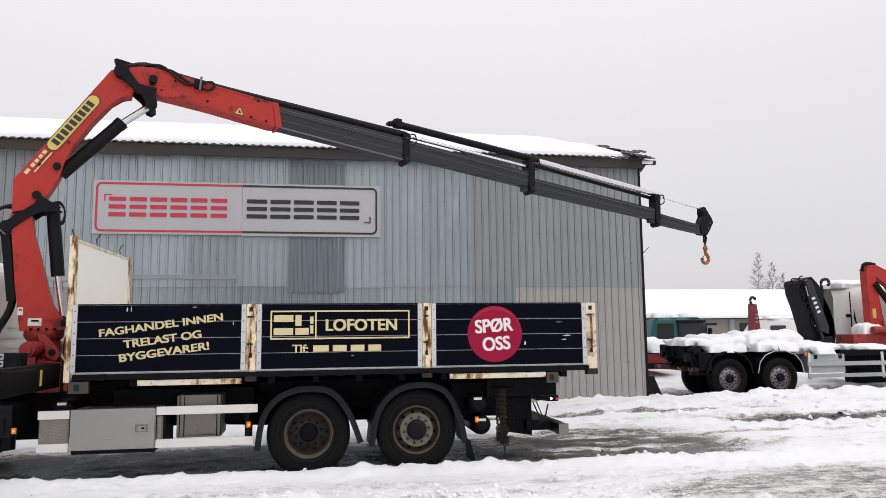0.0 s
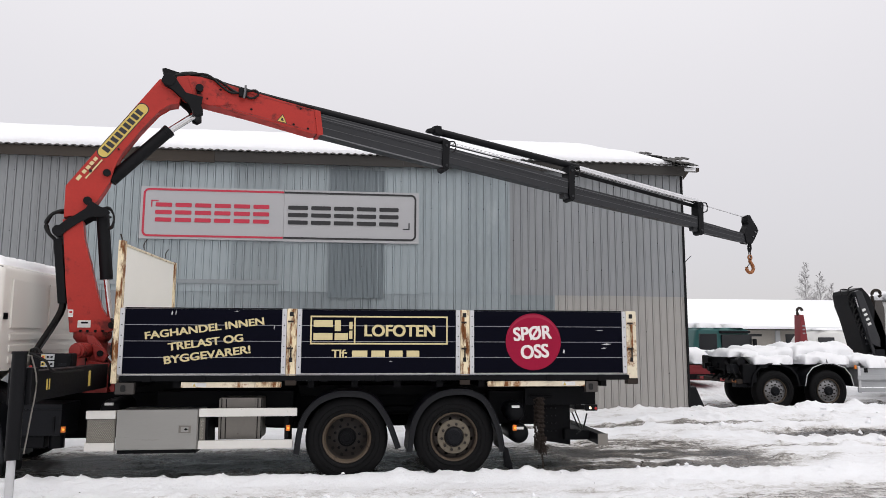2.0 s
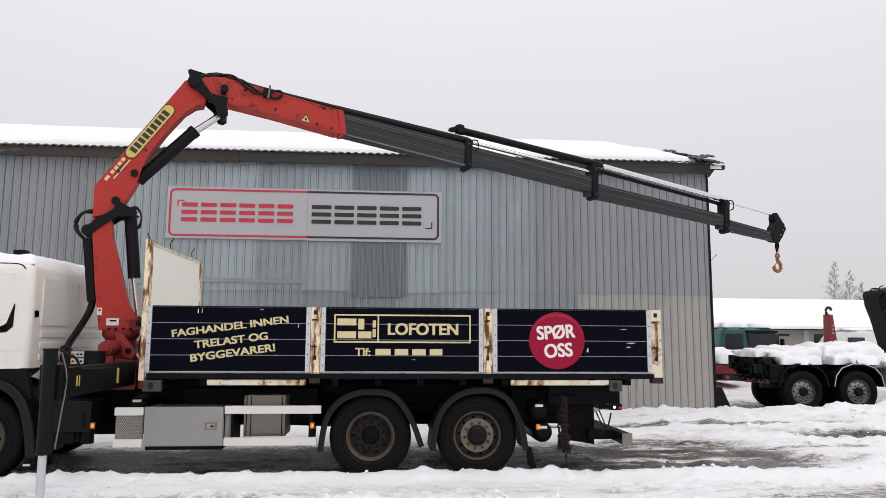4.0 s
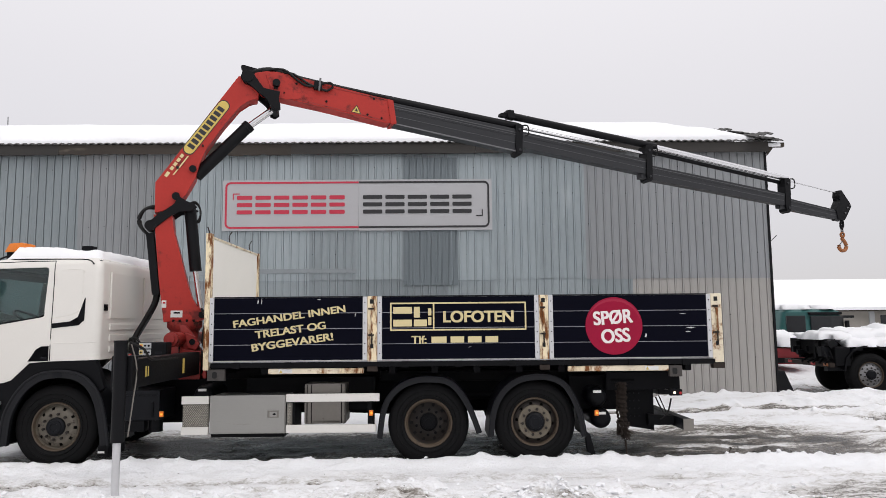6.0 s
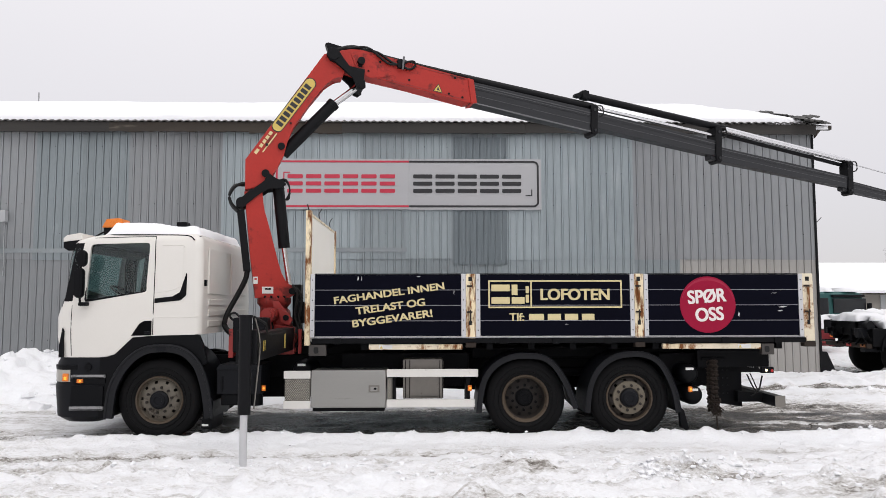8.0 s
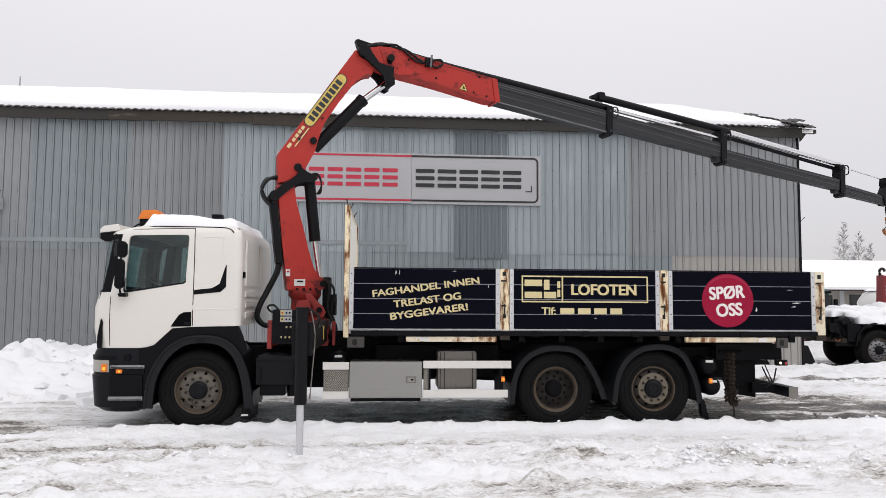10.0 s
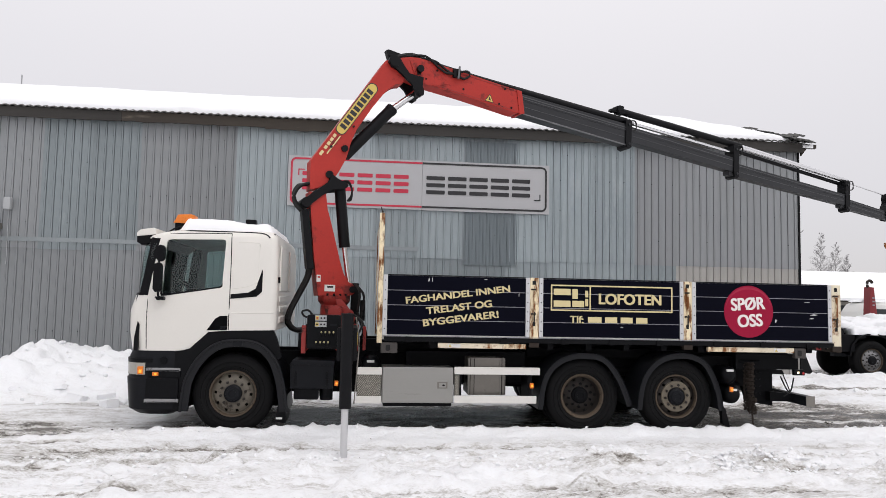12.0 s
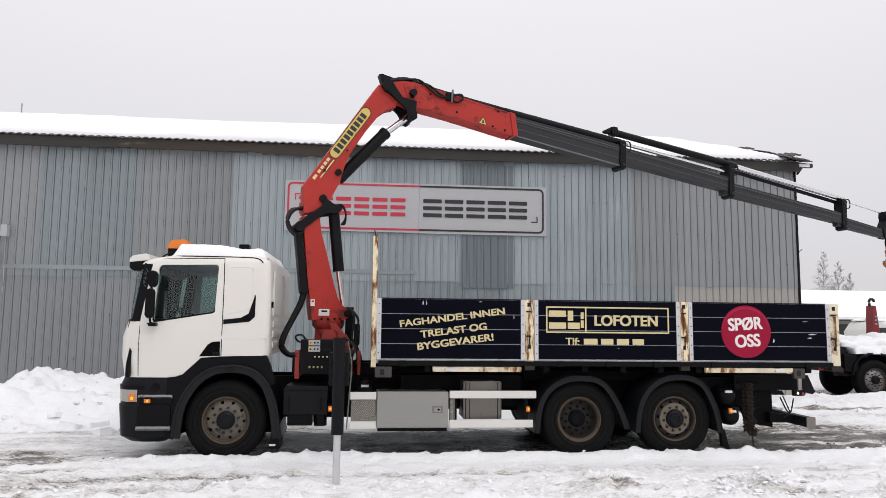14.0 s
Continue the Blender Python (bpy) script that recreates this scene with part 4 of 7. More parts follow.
def wheel(parent, x, y, z, r=0.5, kind="front", turn=0.0, rim=None, hub=None):
    """A road wheel whose outer side faces -y."""
    rim, hub = rim or M_RIM, hub or M_RIMLIGHT
    w = new("wheel")
    w.parent = parent
    w.matrix_basis = pose(x, y, z, 0, turn, 0)
    part("tyre", lathe(tread(r, 0.30), 56), M_TYRE, w, smooth=True)
    if kind != "drive":
        prof = [(0.305, 0.03), (0.295, 0.018), (0.283, 0.022), (0.272, 0.06), (0.262, 0.085), (0.242, 0.066), (0.208, 0.050), (0.188, 0.040), (0.10, 0.034), (0.0, 0.034)]
    else:
        prof = [(0.305, 0.03), (0.295, 0.016), (0.283, 0.020), (0.258, 0.06), (0.250, 0.165), (0.240, 0.178), (0.200, 0.170), (0.185, 0.160), (0.10, 0.150), (0.0, 0.150)]
    holes = 5
    part("rim_lip", lathe(prof[:4], 60), M_RIMLIP, w, smooth=True)
    part("rim", lathe(prof[3:], 80, skip=lambda j, k: j == holes - 3 and k % 8 in (0, 1)), rim, w, smooth=True)
    for rr in (0.345, 0.405):
        part("sidewall_bead", lathe([(rr - 0.006, -0.001), (rr, -0.012), (rr + 0.006, -0.001)], 56), M_TYRE, w, smooth=True)
    # black disc closes the wheel: brake drum plus painted dark behind the holes
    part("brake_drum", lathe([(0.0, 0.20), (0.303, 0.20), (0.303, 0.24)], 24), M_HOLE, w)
    face = prof[8][1]
    bm = lathe([(0.118, face + 0.004), (0.112, face - 0.03), (0.088, face - 0.045), (0.084, face - 0.058), (0.05, face - 0.062), (0.046, face - 0.054), (0.0, face - 0.054)], 28)
    part("hub_cap", bm, M_GREYPLAS if kind != "drive" else M_CHASSIS, w, smooth=True)
    nut = None
    for k in range(10):
        a = 2 * math.pi * (k + 0.5) / 10
        at_ = (0.1575 * math.cos(a), face, 0.1575 * math.sin(a))
        if nut is None:
            bm = rod((0, -0.022, 0), (0, 0.006, 0), 0.0185, sides=6)
            rod((0, -0.036, 0), (0, -0.018, 0), 0.011, sides=6, bm=bm)
            nut = part("wheel_nut", bm, M_CHASSIS if kind == "drive" else M_RIMDARK, w)
            nut.location = at_
        else:
            more = new("wheel_nut", nut.data)
            more.parent, more.location = w, at_
    if kind == "tag":
        part("nut_ring", lathe([(0.212, face + 0.010), (0.205, face - 0.006), (0.13, face - 0.008), (0.125, face + 0.004)], 40), hub, w, smooth=True)
    return w


R = 0.508
wheel(truck, -4.55, YN + 0.06, 0.506, 0.516, "front", 8)
wheel(truck, 0.10, YN + 0.06, R - 0.005, R, "drive", 3, rim=M_RIMDARK)
wheel(truck, 1.44, YN + 0.06, R, R, "tag", 11, rim=M_RIMDARK)
inner_ = lathe(tyre_profile(R, 0.29), 40)
for x, y in ((0.10, YN + 0.40), (-4.54, YF - 0.36), (0.10, YF - 0.36), (1.44, YF - 0.36), (0.10, YF - 0.70)):
    w = part("inner_tyre", inner_.copy(), M_TYRE, truck, smooth=True)
    w.location = (x, y, R)
inner_.free()
for x in (-4.54, 0.10, 1.44):
    part("axle", rod((x, YN + 0.3, R), (x, YF - 0.3, R), 0.075, sides=12), M_CHASSIS, truck)

# chassis and everything dark below the deck
for y in (9.70, 10.42):
    part("frame_rail", box(-5.5, 3.0, y, y + 0.08, 0.72, 1.02, 0.006), M_CHASSIS, truck)
    part("subframe_rail", box(-3.0, 3.55, y - 0.01, y + 0.09, 1.024, 1.20, 0.006), M_CHASSIS, truck)
for k, x in enumerate(np.linspace(-2.5, 3.4, 12)):
    part("deck_bearer", box(x - 0.04, x + 0.04, YN + 0.06, YF - 0.06, 1.13 + 0.001 * (k % 2), 1.235, 0.004), M_CHASSIS, truck)
for x in (-5.0, -3.6, -2.2, -0.6, 0.75, 2.2, 2.9):
    part("cross_member", box(x - 0.07, x + 0.07, 9.79, 10.41, 0.70, 0.98, 0.004), M_CHASSIS, truck)
part("gearbox", box(-4.0, -2.3, 9.82, 10.38, 0.42, 0.95, 0.08), M_CHASSIS, truck)
part("propshaft", rod((-2.3, YC, 0.62), (0.1, YC, 0.52), 0.06, sides=12), M_CHASSIS, truck)
part("spring", hose([(-0.55, 9.62, 0.62), (0.1, 9.62, 0.74), (0.77, 9.62, 0.78), (1.44, 9.62, 0.74), (2.0, 9.62, 0.66)], 0.06), M_CHASSIS, truck)
# plain black boxes added to keep the space below the deck dark
for x0, x1, y0, z0, z1 in ((-2.3, -0.6, 9.35, 0.62, 1.06), (-0.55, 2.3, 9.50, 0.98, 1.12), (1.95, 2.95, 9.3, 0.62, 1.05)):
    part("equipment_box", box(x0, x1, y0, y0 + 0.32, z0, z1, 0.02), M_CHASSIS, truck)
# added far-side box, blocks the daylight showing under the truck
part("rear_underbody", box(-3.0, 3.0, 10.6, 11.2, 0.45, 1.1, 0.03), M_CHASSIS, truck)

# deck, drop sides and posts
# deck top is unseen; coloured pale to bounce light onto the headboard
part("deck", box(-2.68, 3.78, YN + 0.03, YF - 0.03, 1.238, 1.292, 0.006), M_RAIL, truck)
part("deck_edge", box(-2.62, 3.72, YN - 0.02, YN + 0.028, 1.215, 1.278, 0.006), M_BLACK, truck)
part("deck_lip", box(-2.60, 3.70, YN - 0.018, YN + 0.026, 1.284, 1.292), M_SEAM, truck)
part("deck_edge", box(-2.62, 3.72, YF - 0.028, YF + 0.02, 1.205, 1.285, 0.006), M_GREYPLAS, truck)
PANELS = ((-2.645, -0.665), (-0.535, 1.505), (1.63, 3.695))
POSTS = ((-2.715, -2.648), (-0.662, -0.538), (1.508, 1.627), (3.698, 3.835))
side_panels = []
rivet_bm, rivet_mesh = rod((0, -0.006, 0), (0, 0.006, 0), 0.007, sides=6), bpy.data.meshes.new("rivet")
rivet_bm.to_mesh(rivet_mesh)
rivet_bm.free()
rivet_mesh.materials.append(M_CHASSIS)
for x0, x1 in PANELS:
    panel = part("side_panel", box(x0 + 0.06, x1 - 0.06, YN + 0.012, YN + 0.035, 1.30, 2.088, 0.003), M_ALU, truck, "black drop-side panel of four planks")
    for k in range(4):
        z0 = 1.303 + k * 0.1965
        part("plank", box(x0 + 0.058, x1 - 0.058, YN - 0.012, YN + 0.011, z0 + 0.004, z0 + 0.1925, 0.005), M_NAVY, panel)
        if k:
            part("plank_edge", box(x0 + 0.058, x1 - 0.058, YN - 0.009, YN + 0.005, z0 - 0.0035, z0 + 0.0035), M_SEAM, panel)
    for a in (x0, x1 - 0.055):
        part("end_strip", box(a, a + 0.055, YN - 0.016, YN + 0.036, 1.296, 2.095, 0.006), M_ALU, panel)
        for z in np.linspace(1.38, 2.02, 6):
            rivet = new("rivet", rivet_mesh)
            rivet.parent, rivet.location = panel, (a + 0.028, YN - 0.016, z)
    part("top_rail", box(x0 + 0.056, x1 - 0.056, YN - 0.014, YN + 0.036, 2.089, 2.103, 0.003), M_GREYPLAS, panel)
    for x in np.linspace(x0 + 0.35, x1 - 0.35, 3):
        part("hinge", box(x - 0.045, x + 0.045, YN - 0.035, YN - 0.021, 1.205, 1.282, 0.006), M_CHASSIS, panel)
    side_panels.append(panel)
    part("far_panel", box(x0, x1, YF - 0.03, YF, 1.30, 2.09, 0.004), M_ALU, truck)
for k, (x0, x1) in enumerate(POSTS):
    top = 2.92 if k == 0 else 2.10
    post = part("post", box(x0, x1, YN - 0.012, YN + 0.10, 1.19, top, 0.008), M_CREAM_RUSTY if k < 3 else M_CREAM, truck, "cream steel post flaking with rust")
    if k:
        xm = (x0 + x1) / 2
        part("latch", box(xm - 0.016, xm + 0.012, YN - 0.036, YN - 0.010, 1.62, 1.92, 0.006), M_CREAM_RUSTY, post)
        for zs, ws in ((2.005, 0.030), (1.445, 0.024)):
            part("slot", box(xm - ws, xm + ws * 0.6, YN - 0.016, YN - 0.0125, zs, zs + 0.055, 0.002), M_HOLE, post)
        for zs in (1.60, 1.93):
            part("latch_hook", box(x0 + 0.012, xm + 0.02, YN - 0.026, YN - 0.0125, zs, zs + 0.022, 0.003), M_CHAIN, post)
        part("latch_handle", rod((xm - 0.004, YN - 0.030, 1.50), (xm - 0.004, YN - 0.030, 1.64), 0.010, sides=8), M_CHAIN, post)
        part("post_foot", box(x0 - 0.004, x1 + 0.004, YN - 0.02, YN + 0.09, 1.16, 1.235, 0.006), M_CHAIN, post)
    part("far_post", box(x0, x1, YF - 0.1, YF + 0.01, 1.19, top - (0.02 if k == 0 else 0), 0.006), M_CREAM_RUSTY, truck)
headboard = part("headboard", box(-2.700, -2.664, YN + 0.102, YF - 0.102, 1.295, 2.86, 0.004), M_PANELWHITE, truck, "white headboard panel streaked with rust")
part("headboard_frame", box(-2.710, -2.652, YN + 0.102, YF - 0.102, 2.862, 2.890, 0.006), M_CREAM, headboard)
for y in (YN + 0.9, YF - 0.5):
    part("hook_rod", hose([(-2.68, y, 2.915), (-2.69, y + 0.01, 2.99), (-2.65, y + 0.02, 3.06)], 0.007, 6), M_CHAIN, headboard)
part("hook_rod", hose([(-2.68, YN + 0.02, 2.92), (-2.70, YN + 0.0, 3.0)], 0.008, 6), M_CHAIN, headboard)
part("tailgate", box(3.80, 3.835, YN + 0.102, YF - 0.102, 1.30, 2.09, 0.004), M_ALU, truck)
for x0, x1 in ((-1.90, -0.71), (1.86, 3.13)):
    bar = part("rave_rail", box(x0, x1, YN - 0.005, YN + 0.05, 1.135, 1.203, 0.008), M_CREAM, truck, "cream steel rail with rust patches")
    e_ = x1 - 0.30 if x0 < 0 else x0
    part("rusted_end", box(e_, e_ + 0.30, YN - 0.009, YN - 0.004, 1.138, 1.20, 0.002), M_CREAM_RUSTY, bar)
    w0 = x0 + 0.13 if x0 < 0 else x1 - 0.30
    part("warning_label", box(w0, w0 + 0.17, YN - 0.009, YN - 0.006, 1.145, 1.195), M_LABELWHITE, bar)
    part("warning_mark", prism([(w0 + 0.01, 1.15), (w0 + 0.05, 1.15), (w0 + 0.03, 1.188)], YN - 0.012, YN - 0.0095), M_YELLOW, bar)
for x, w in ((-2.55, 0.22), (3.22, 0.16)):
    lug = part("lashing_bracket", box(x - w / 2, x + w / 2, YN - 0.01, YN + 0.06, 1.06, 1.20, 0.01), M_HOOKARM, truck)
    part("slot", prism(round_rect(x - 0.045, x + 0.015, 1.09, 1.17, 0.02, 3), YN - 0.014, YN - 0.008), M_HOLE, lug)

# painted words and plain blocks on the drop sides
for text, x, z, w, h in (("FAGHANDEL INNEN", -2.335, 1.715, 1.41, 0.088), ("TRELAST OG", -2.06, 1.578, 0.885, 0.092), ("BYGGEVARER!", -2.10, 1.418, 1.02, 0.092)):
    lettering("lettering", text, x, z, YN - 0.0155, w, h, M_PALEGOLD, side_panels[0], 7.6, 0.04)
part("frame_line", ring_plate(-0.375, 1.345, 1.66, 2.015, 0.006, 0.019, YN - 0.017, YN - 0.0125), M_PALEGOLD, side_panels[1])
part("frame_bar", box(0.165, 0.184, YN - 0.017, YN - 0.0125, 1.68, 1.995), M_PALEGOLD, side_panels[1])
for x0, x1, z0, z1 in ((-0.335, -0.10, 1.715, 1.80), (-0.335, -0.10, 1.875, 1.96), (-0.075, 0.09, 1.715, 1.80), (-0.075, 0.0, 1.825, 1.96), (0.105, 0.145, 1.73, 1.83), (0.105, 0.145, 1.85, 1.94)):
    part("logo_block", box(x0, x1, YN - 0.0165, YN - 0.0125, z0, z1), M_PALEGOLD, side_panels[1])
lettering("lettering", "LOFOTEN", 0.30, 1.762, YN - 0.0155, 0.88, 0.142, M_PALEGOLD, side_panels[1], 0, 0.04)
lettering("lettering", "Tlf:", -0.105, 1.497, YN - 0.0155, 0.185, 0.098, M_PALEGOLD, side_panels[1], 0, 0.03)
for x0, x1 in ((0.145, 0.335), (0.385, 0.555), (0.605, 0.775), (0.825, 0.985)):
    part("plain_bar", box(x0, x1, YN - 0.0165, YN - 0.0125, 1.507, 1.585), M_PALEGOLD, side_panels[1])
disc = lathe([(0.0, -0.005), (0.358, -0.005), (0.362, 0.0), (0.362, 0.004)], 64)
d = part("red_disc", disc, M_RUBY, side_panels[2], "crimson printed disc")
d.location = (2.455, YN - 0.0125, 1.70)
shine = [(0.345 * math.cos(radians(a)), 0.345 * math.sin(radians(a))) for a in range(12, 169, 6)] + [(0.335 * math.cos(radians(a)), 0.02 + 0.29 * math.sin(radians(a))) for a in range(166, 11, -6)]
part("printed_crescent", prism([(2.455 + x, 1.70 + z) for x, z in shine], YN - 0.0188, YN - 0.0180), M_RUBYPALE, side_panels[2], "paler crimson printed crescent")
lettering("lettering", "SPØR", 2.205, 1.708, YN - 0.0195, 0.49, 0.170, M_TEXTWHITE, side_panels[2], 4.0, 0.036)
lettering("lettering", "OSS", 2.300, 1.480, YN - 0.0195, 0.355, 0.170, M_TEXTWHITE, side_panels[2], 4.0, 0.036)
# scrapes on the panels
for p_, x, z, w, h in ((2, 3.36, 1.665, 0.13, 0.016), (2, 3.35, 1.615, 0.08, 0.014), (2, 3.28, 1.845, 0.10, 0.006), (2, 2.84, 1.56, 0.03, 0.05), (0, -2.05, 2.02, 0.02, 0.05), (0, -2.00, 2.02, 0.012, 0.06), (0, -0.82, 1.85, 0.01, 0.05), (0, -1.3, 2.06, 0.06, 0.008), (1, 0.6, 1.45, 0.05, 0.006)):
    part("scrape", prism([(x, z), (x + w * 0.6, z - h * 0.2), (x + w, z + h * 0.5), (x + w * 0.5, z + h)], YN - 0.0150, YN - 0.0125), M_ALU, side_panels[p_])

# below the deck on the near side
kit = thing("tool_locker", "brushed steel tool locker with recessed latch under the deck", "locker")
part("body", box(-2.628, -1.682, YN + 0.03, YN + 0.55, 0.405, 0.865, 0.012), M_STEEL, kit)
part("lid", box(-2.62, -1.69, YN + 0.008, YN + 0.029, 0.415, 0.878, 0.008), M_STEEL, kit)
part("sill", box(-2.61, -1.70, YN + 0.05, YN + 0.5, 0.36, 0.404, 0.004), M_CHASSIS, kit)
latch = part("latch", ring_plate(-1.915, -1.745, 0.585, 0.705, 0.012, 0.014, YN + 0.001, YN + 0.009), M_STEEL, kit)
part("latch_plate", box(-1.898, -1.762, YN + 0.004, YN + 0.010, 0.602, 0.688), M_STEELDULL, latch)
part("handle", box(-1.875, -1.785, YN - 0.002, YN + 0.006, 0.615, 0.672, 0.004), M_STEEL, latch)
part("key_hole", prism([(-1.84, 0.645), (-1.815, 0.63), (-1.79, 0.645), (-1.815, 0.66)], YN - 0.004, YN - 0.0015), M_CHASSIS, latch)
for x0, x1, z0, z1 in ((-2.97, -2.634, 0.775, 0.87), (-2.97, -2.634, 0.40, 0.495), (-1.672, -0.51, 0.79, 0.887), (-1.672, -0.555, 0.41, 0.508)):
    part("underrun_rail", box(x0, x1, YN + 0.0, YN + 0.045, z0, z1, 0.007), M_RAIL, truck, "pale aluminium side guard rail")
for x0, x1 in ((-2.96, -2.636), (-1.665, -1.60)):
    plate = part("checker_plate", box(x0, x1, YN + 0.03, YN + 0.05, 0.49, 0.78), M_CHECKER, truck, "dull raised-pattern tread plate")
    bm = bmesh.new()
    z, row = 0.51, 0
    while z < 0.77:
        x = x0 + 0.015 + (0.012 if row % 2 else 0)
        while x < x1 - 0.015:
            s = 1 if row % 2 else -1
            prism([(x - 0.008, z - 0.008 * s), (x - 0.004, z - 0.010 * s), (x + 0.008, z + 0.008 * s), (x + 0.004, z + 0.010 * s)], YN + 0.026, YN + 0.031, bm=bm)
            x += 0.024
        z, row = z + 0.0165, row + 1
    tagged(part("plate_studs", bm, M_STUD, plate), kind="stuff")
for x in (-1.62, -0.66):
    part("rail_bracket", box(x, x + 0.05, YN + 0.046, YN + 0.5, 0.44, 0.86, 0.004), M_CHASSIS, truck)
silencer = part("silencer", prism(round_rect(-1.47, -0.95, 0.50, 1.0, 0.02), YN + 0.16, YN + 0.60, 0.03), M_STEELDULL, truck, "dull steel silencer with pressed ribs")
for x in (-1.455, -1.40, -1.02, -0.975):
    part("strap", box(x - 0.011, x + 0.011, YN + 0.150, YN + 0.165, 0.50, 0.995, 0.004), M_STEELDULL, silencer)
    part("groove", box(x + 0.013, x + 0.022, YN + 0.156, YN + 0.163, 0.505, 0.99), M_CHASSIS, silencer)
locker = part("battery_box", prism([(-3.83, 0.575), (-3.27, 0.575), (-3.265, 0.93), (-3.79, 0.935), (-3.83, 0.90)], YN + 0.07, YN + 0.6, 0.015), M_GREYPLAS, truck, "charcoal plastic battery box")
part("battery_box_lid", prism([(-3.84, 0.885), (-3.26, 0.885), (-3.262, 0.945), (-3.80, 0.95)], YN + 0.055, YN + 0.61, 0.012), M_GREYPLAS, locker)
for x in (-3.76, -3.35):
    part("clip", box(x - 0.012, x + 0.012, YN + 0.055, YN + 0.075, 0.62, 0.80, 0.004), M_BLACK, locker)
part("box_base", box(-3.78, -3.46, YN + 0.10, YN + 0.5, 0.43, 0.574, 0.02), M_BLACK, truck)
part("air_dryer", rod((-3.36, YN + 0.22, 0.42), (-3.36, YN + 0.22, 0.575), 0.085), M_BLACK, truck, smooth=True)
for x, y, z in ((-2.78, YN + 0.25, 0.86), (2.25, YN + 0.16, 0.80), (2.30, YN + 0.16, 0.53)):
    bm = lathe([(0.0, -0.04), (0.05, -0.038), (0.10, -0.015), (0.125, 0.03), (0.13, 0.08), (0.13, 0.62), (0.10, 0.68), (0.0, 0.69)], 28)
    t = part("air_tank", bm, M_BLACK, truck, "black round air tank", smooth=True)
    t.location = (x, y, z)
    part("tank_label", box(-0.055, 0.045, -0.045, -0.02, 0.055, 0.085), M_LABELWHITE, t)


def marker_lamp(x, y, z, parent, w=0.05, h=0.07):
    lamp = part("side_marker_lamp", box(x - w / 2, x + w / 2, y, y + 0.03, z - h / 2, z + h / 2, 0.008), M_ORANGE, parent, "amber side marker lamp, lit")
    part("bulb", lathe([(0.0, -0.006), (0.011, -0.005), (0.015, 0.002)], 12), M_AMBERLIT, lamp).location = (x + 0.004, y - 0.001, z)


for x, y, z in ((-0.615, YN + 0.02, 0.645), (2.205, YN + 0.0, 0.62), (-3.225, YN + 0.02, 0.655)):
    marker_lamp(x, y, z, truck)

# mudguards over the bogie
for cx in (0.10, 1.44):
    guard = [(cx - 0.60, 0.34), (cx - 0.565, 0.62), (cx - 0.49, 0.82), (cx - 0.36, 0.975), (cx - 0.18, 1.075), (cx + 0.04, 1.105), (cx + 0.22, 1.085), (cx + 0.39, 0.995), (cx + 0.50, 0.83), (cx + 0.59, 0.60), (cx + 0.635, 0.34)]
    if cx < 1:
        guard = [(cx - 0.64, 0.34), (cx - 0.60, 0.64), (cx - 0.52, 0.84), (cx - 0.37, 0.99), (cx - 0.16, 1.075), (cx + 0.05, 1.085), (cx + 0.23, 1.06), (cx + 0.38, 0.96), (cx + 0.52, 0.76), (cx + 0.60, 0.58), (cx + 0.665, 0.40)]
    guard = rounded(guard)
    g = part("mudguard", band(guard, 0.03, YN - 0.005, YN + 0.60), M_GREYPLAS, truck, "charcoal plastic mudguard", smooth=True)
    part("guard_lip", band(guard, 0.07, YN - 0.018, YN + 0.012), M_ARCH, g, smooth=True)
    part("guard_edge", band([(x, z + 0.004) for x, z in guard], 0.016, YN - 0.026, YN - 0.016), M_GREYPLAS, g, smooth=True)
part("mud_flap", prism([(2.08, 0.14), (2.19, 0.08), (2.12, 0.36), (2.06, 0.40)], YN + 0.02, YN + 0.10, 0.004), M_BLACK, truck)

# tail: tow frame, chains, bumper beam and lamps
tail = part("tow_frame", prism([(2.40, 0.98), (2.42, 0.75), (2.60, 0.62), (2.66, 0.40), (3.05, 0.34), (3.05, 1.02)], YN + 0.42, YN + 0.50, 0.005), M_CHASSIS, truck)
for x in (2.74, 2.80, 2.86):
    for z in (0.52, 0.62, 0.72, 0.82):
        part("bolt_head", rod((x, YN + 0.405, z), (x, YN + 0.43, z), 0.012, sides=8), M_GREYPLAS, tail)
part("rear_beam", prism([(2.94, 0.42), (3.275, 0.42), (3.275, 0.53), (2.94, 0.56)], YN + 0.3, YN + 0.4, 0.006), M_CHASSIS, truck)
part("rear_bumper_bar", box(3.28, 3.40, YN - 0.03, YF + 0.03, 0.40, 0.535, 0.01), M_GREYPLAS, truck)
part("bumper_end", box(3.275, 3.405, YN - 0.036, YN - 0.031, 0.395, 0.54), M_STEELDULL, truck)
part("tail_frame", box(2.4, 3.35, YN + 0.25, YN + 0.33, 0.88, 1.10, 0.008), M_CHASSIS, truck)
part("lamp_panel", prism([(3.08, 0.86), (3.32, 0.84), (3.32, 1.05), (3.08, 1.05)], YN + 0.62, YN + 0.65, 0.004), M_ALU, truck)
part("tail_mudflap", prism([(3.30, 1.08), (3.42, 1.06), (3.60, 0.74), (3.30, 0.74)], YN + 1.0, YN + 1.5, 0.004), M_BLACK, truck)
lamp = part("tail_lamp", box(3.14, 3.30, YN + 0.02, YN + 0.08, 0.82, 0.90, 0.012), M_BLACK, truck)
part("white_lens", lathe([(0.0, -0.012), (0.014, -0.008), (0.020, 0.004)], 14), M_TAILLIT, lamp).location = (3.20, YN + 0.022, 0.858)
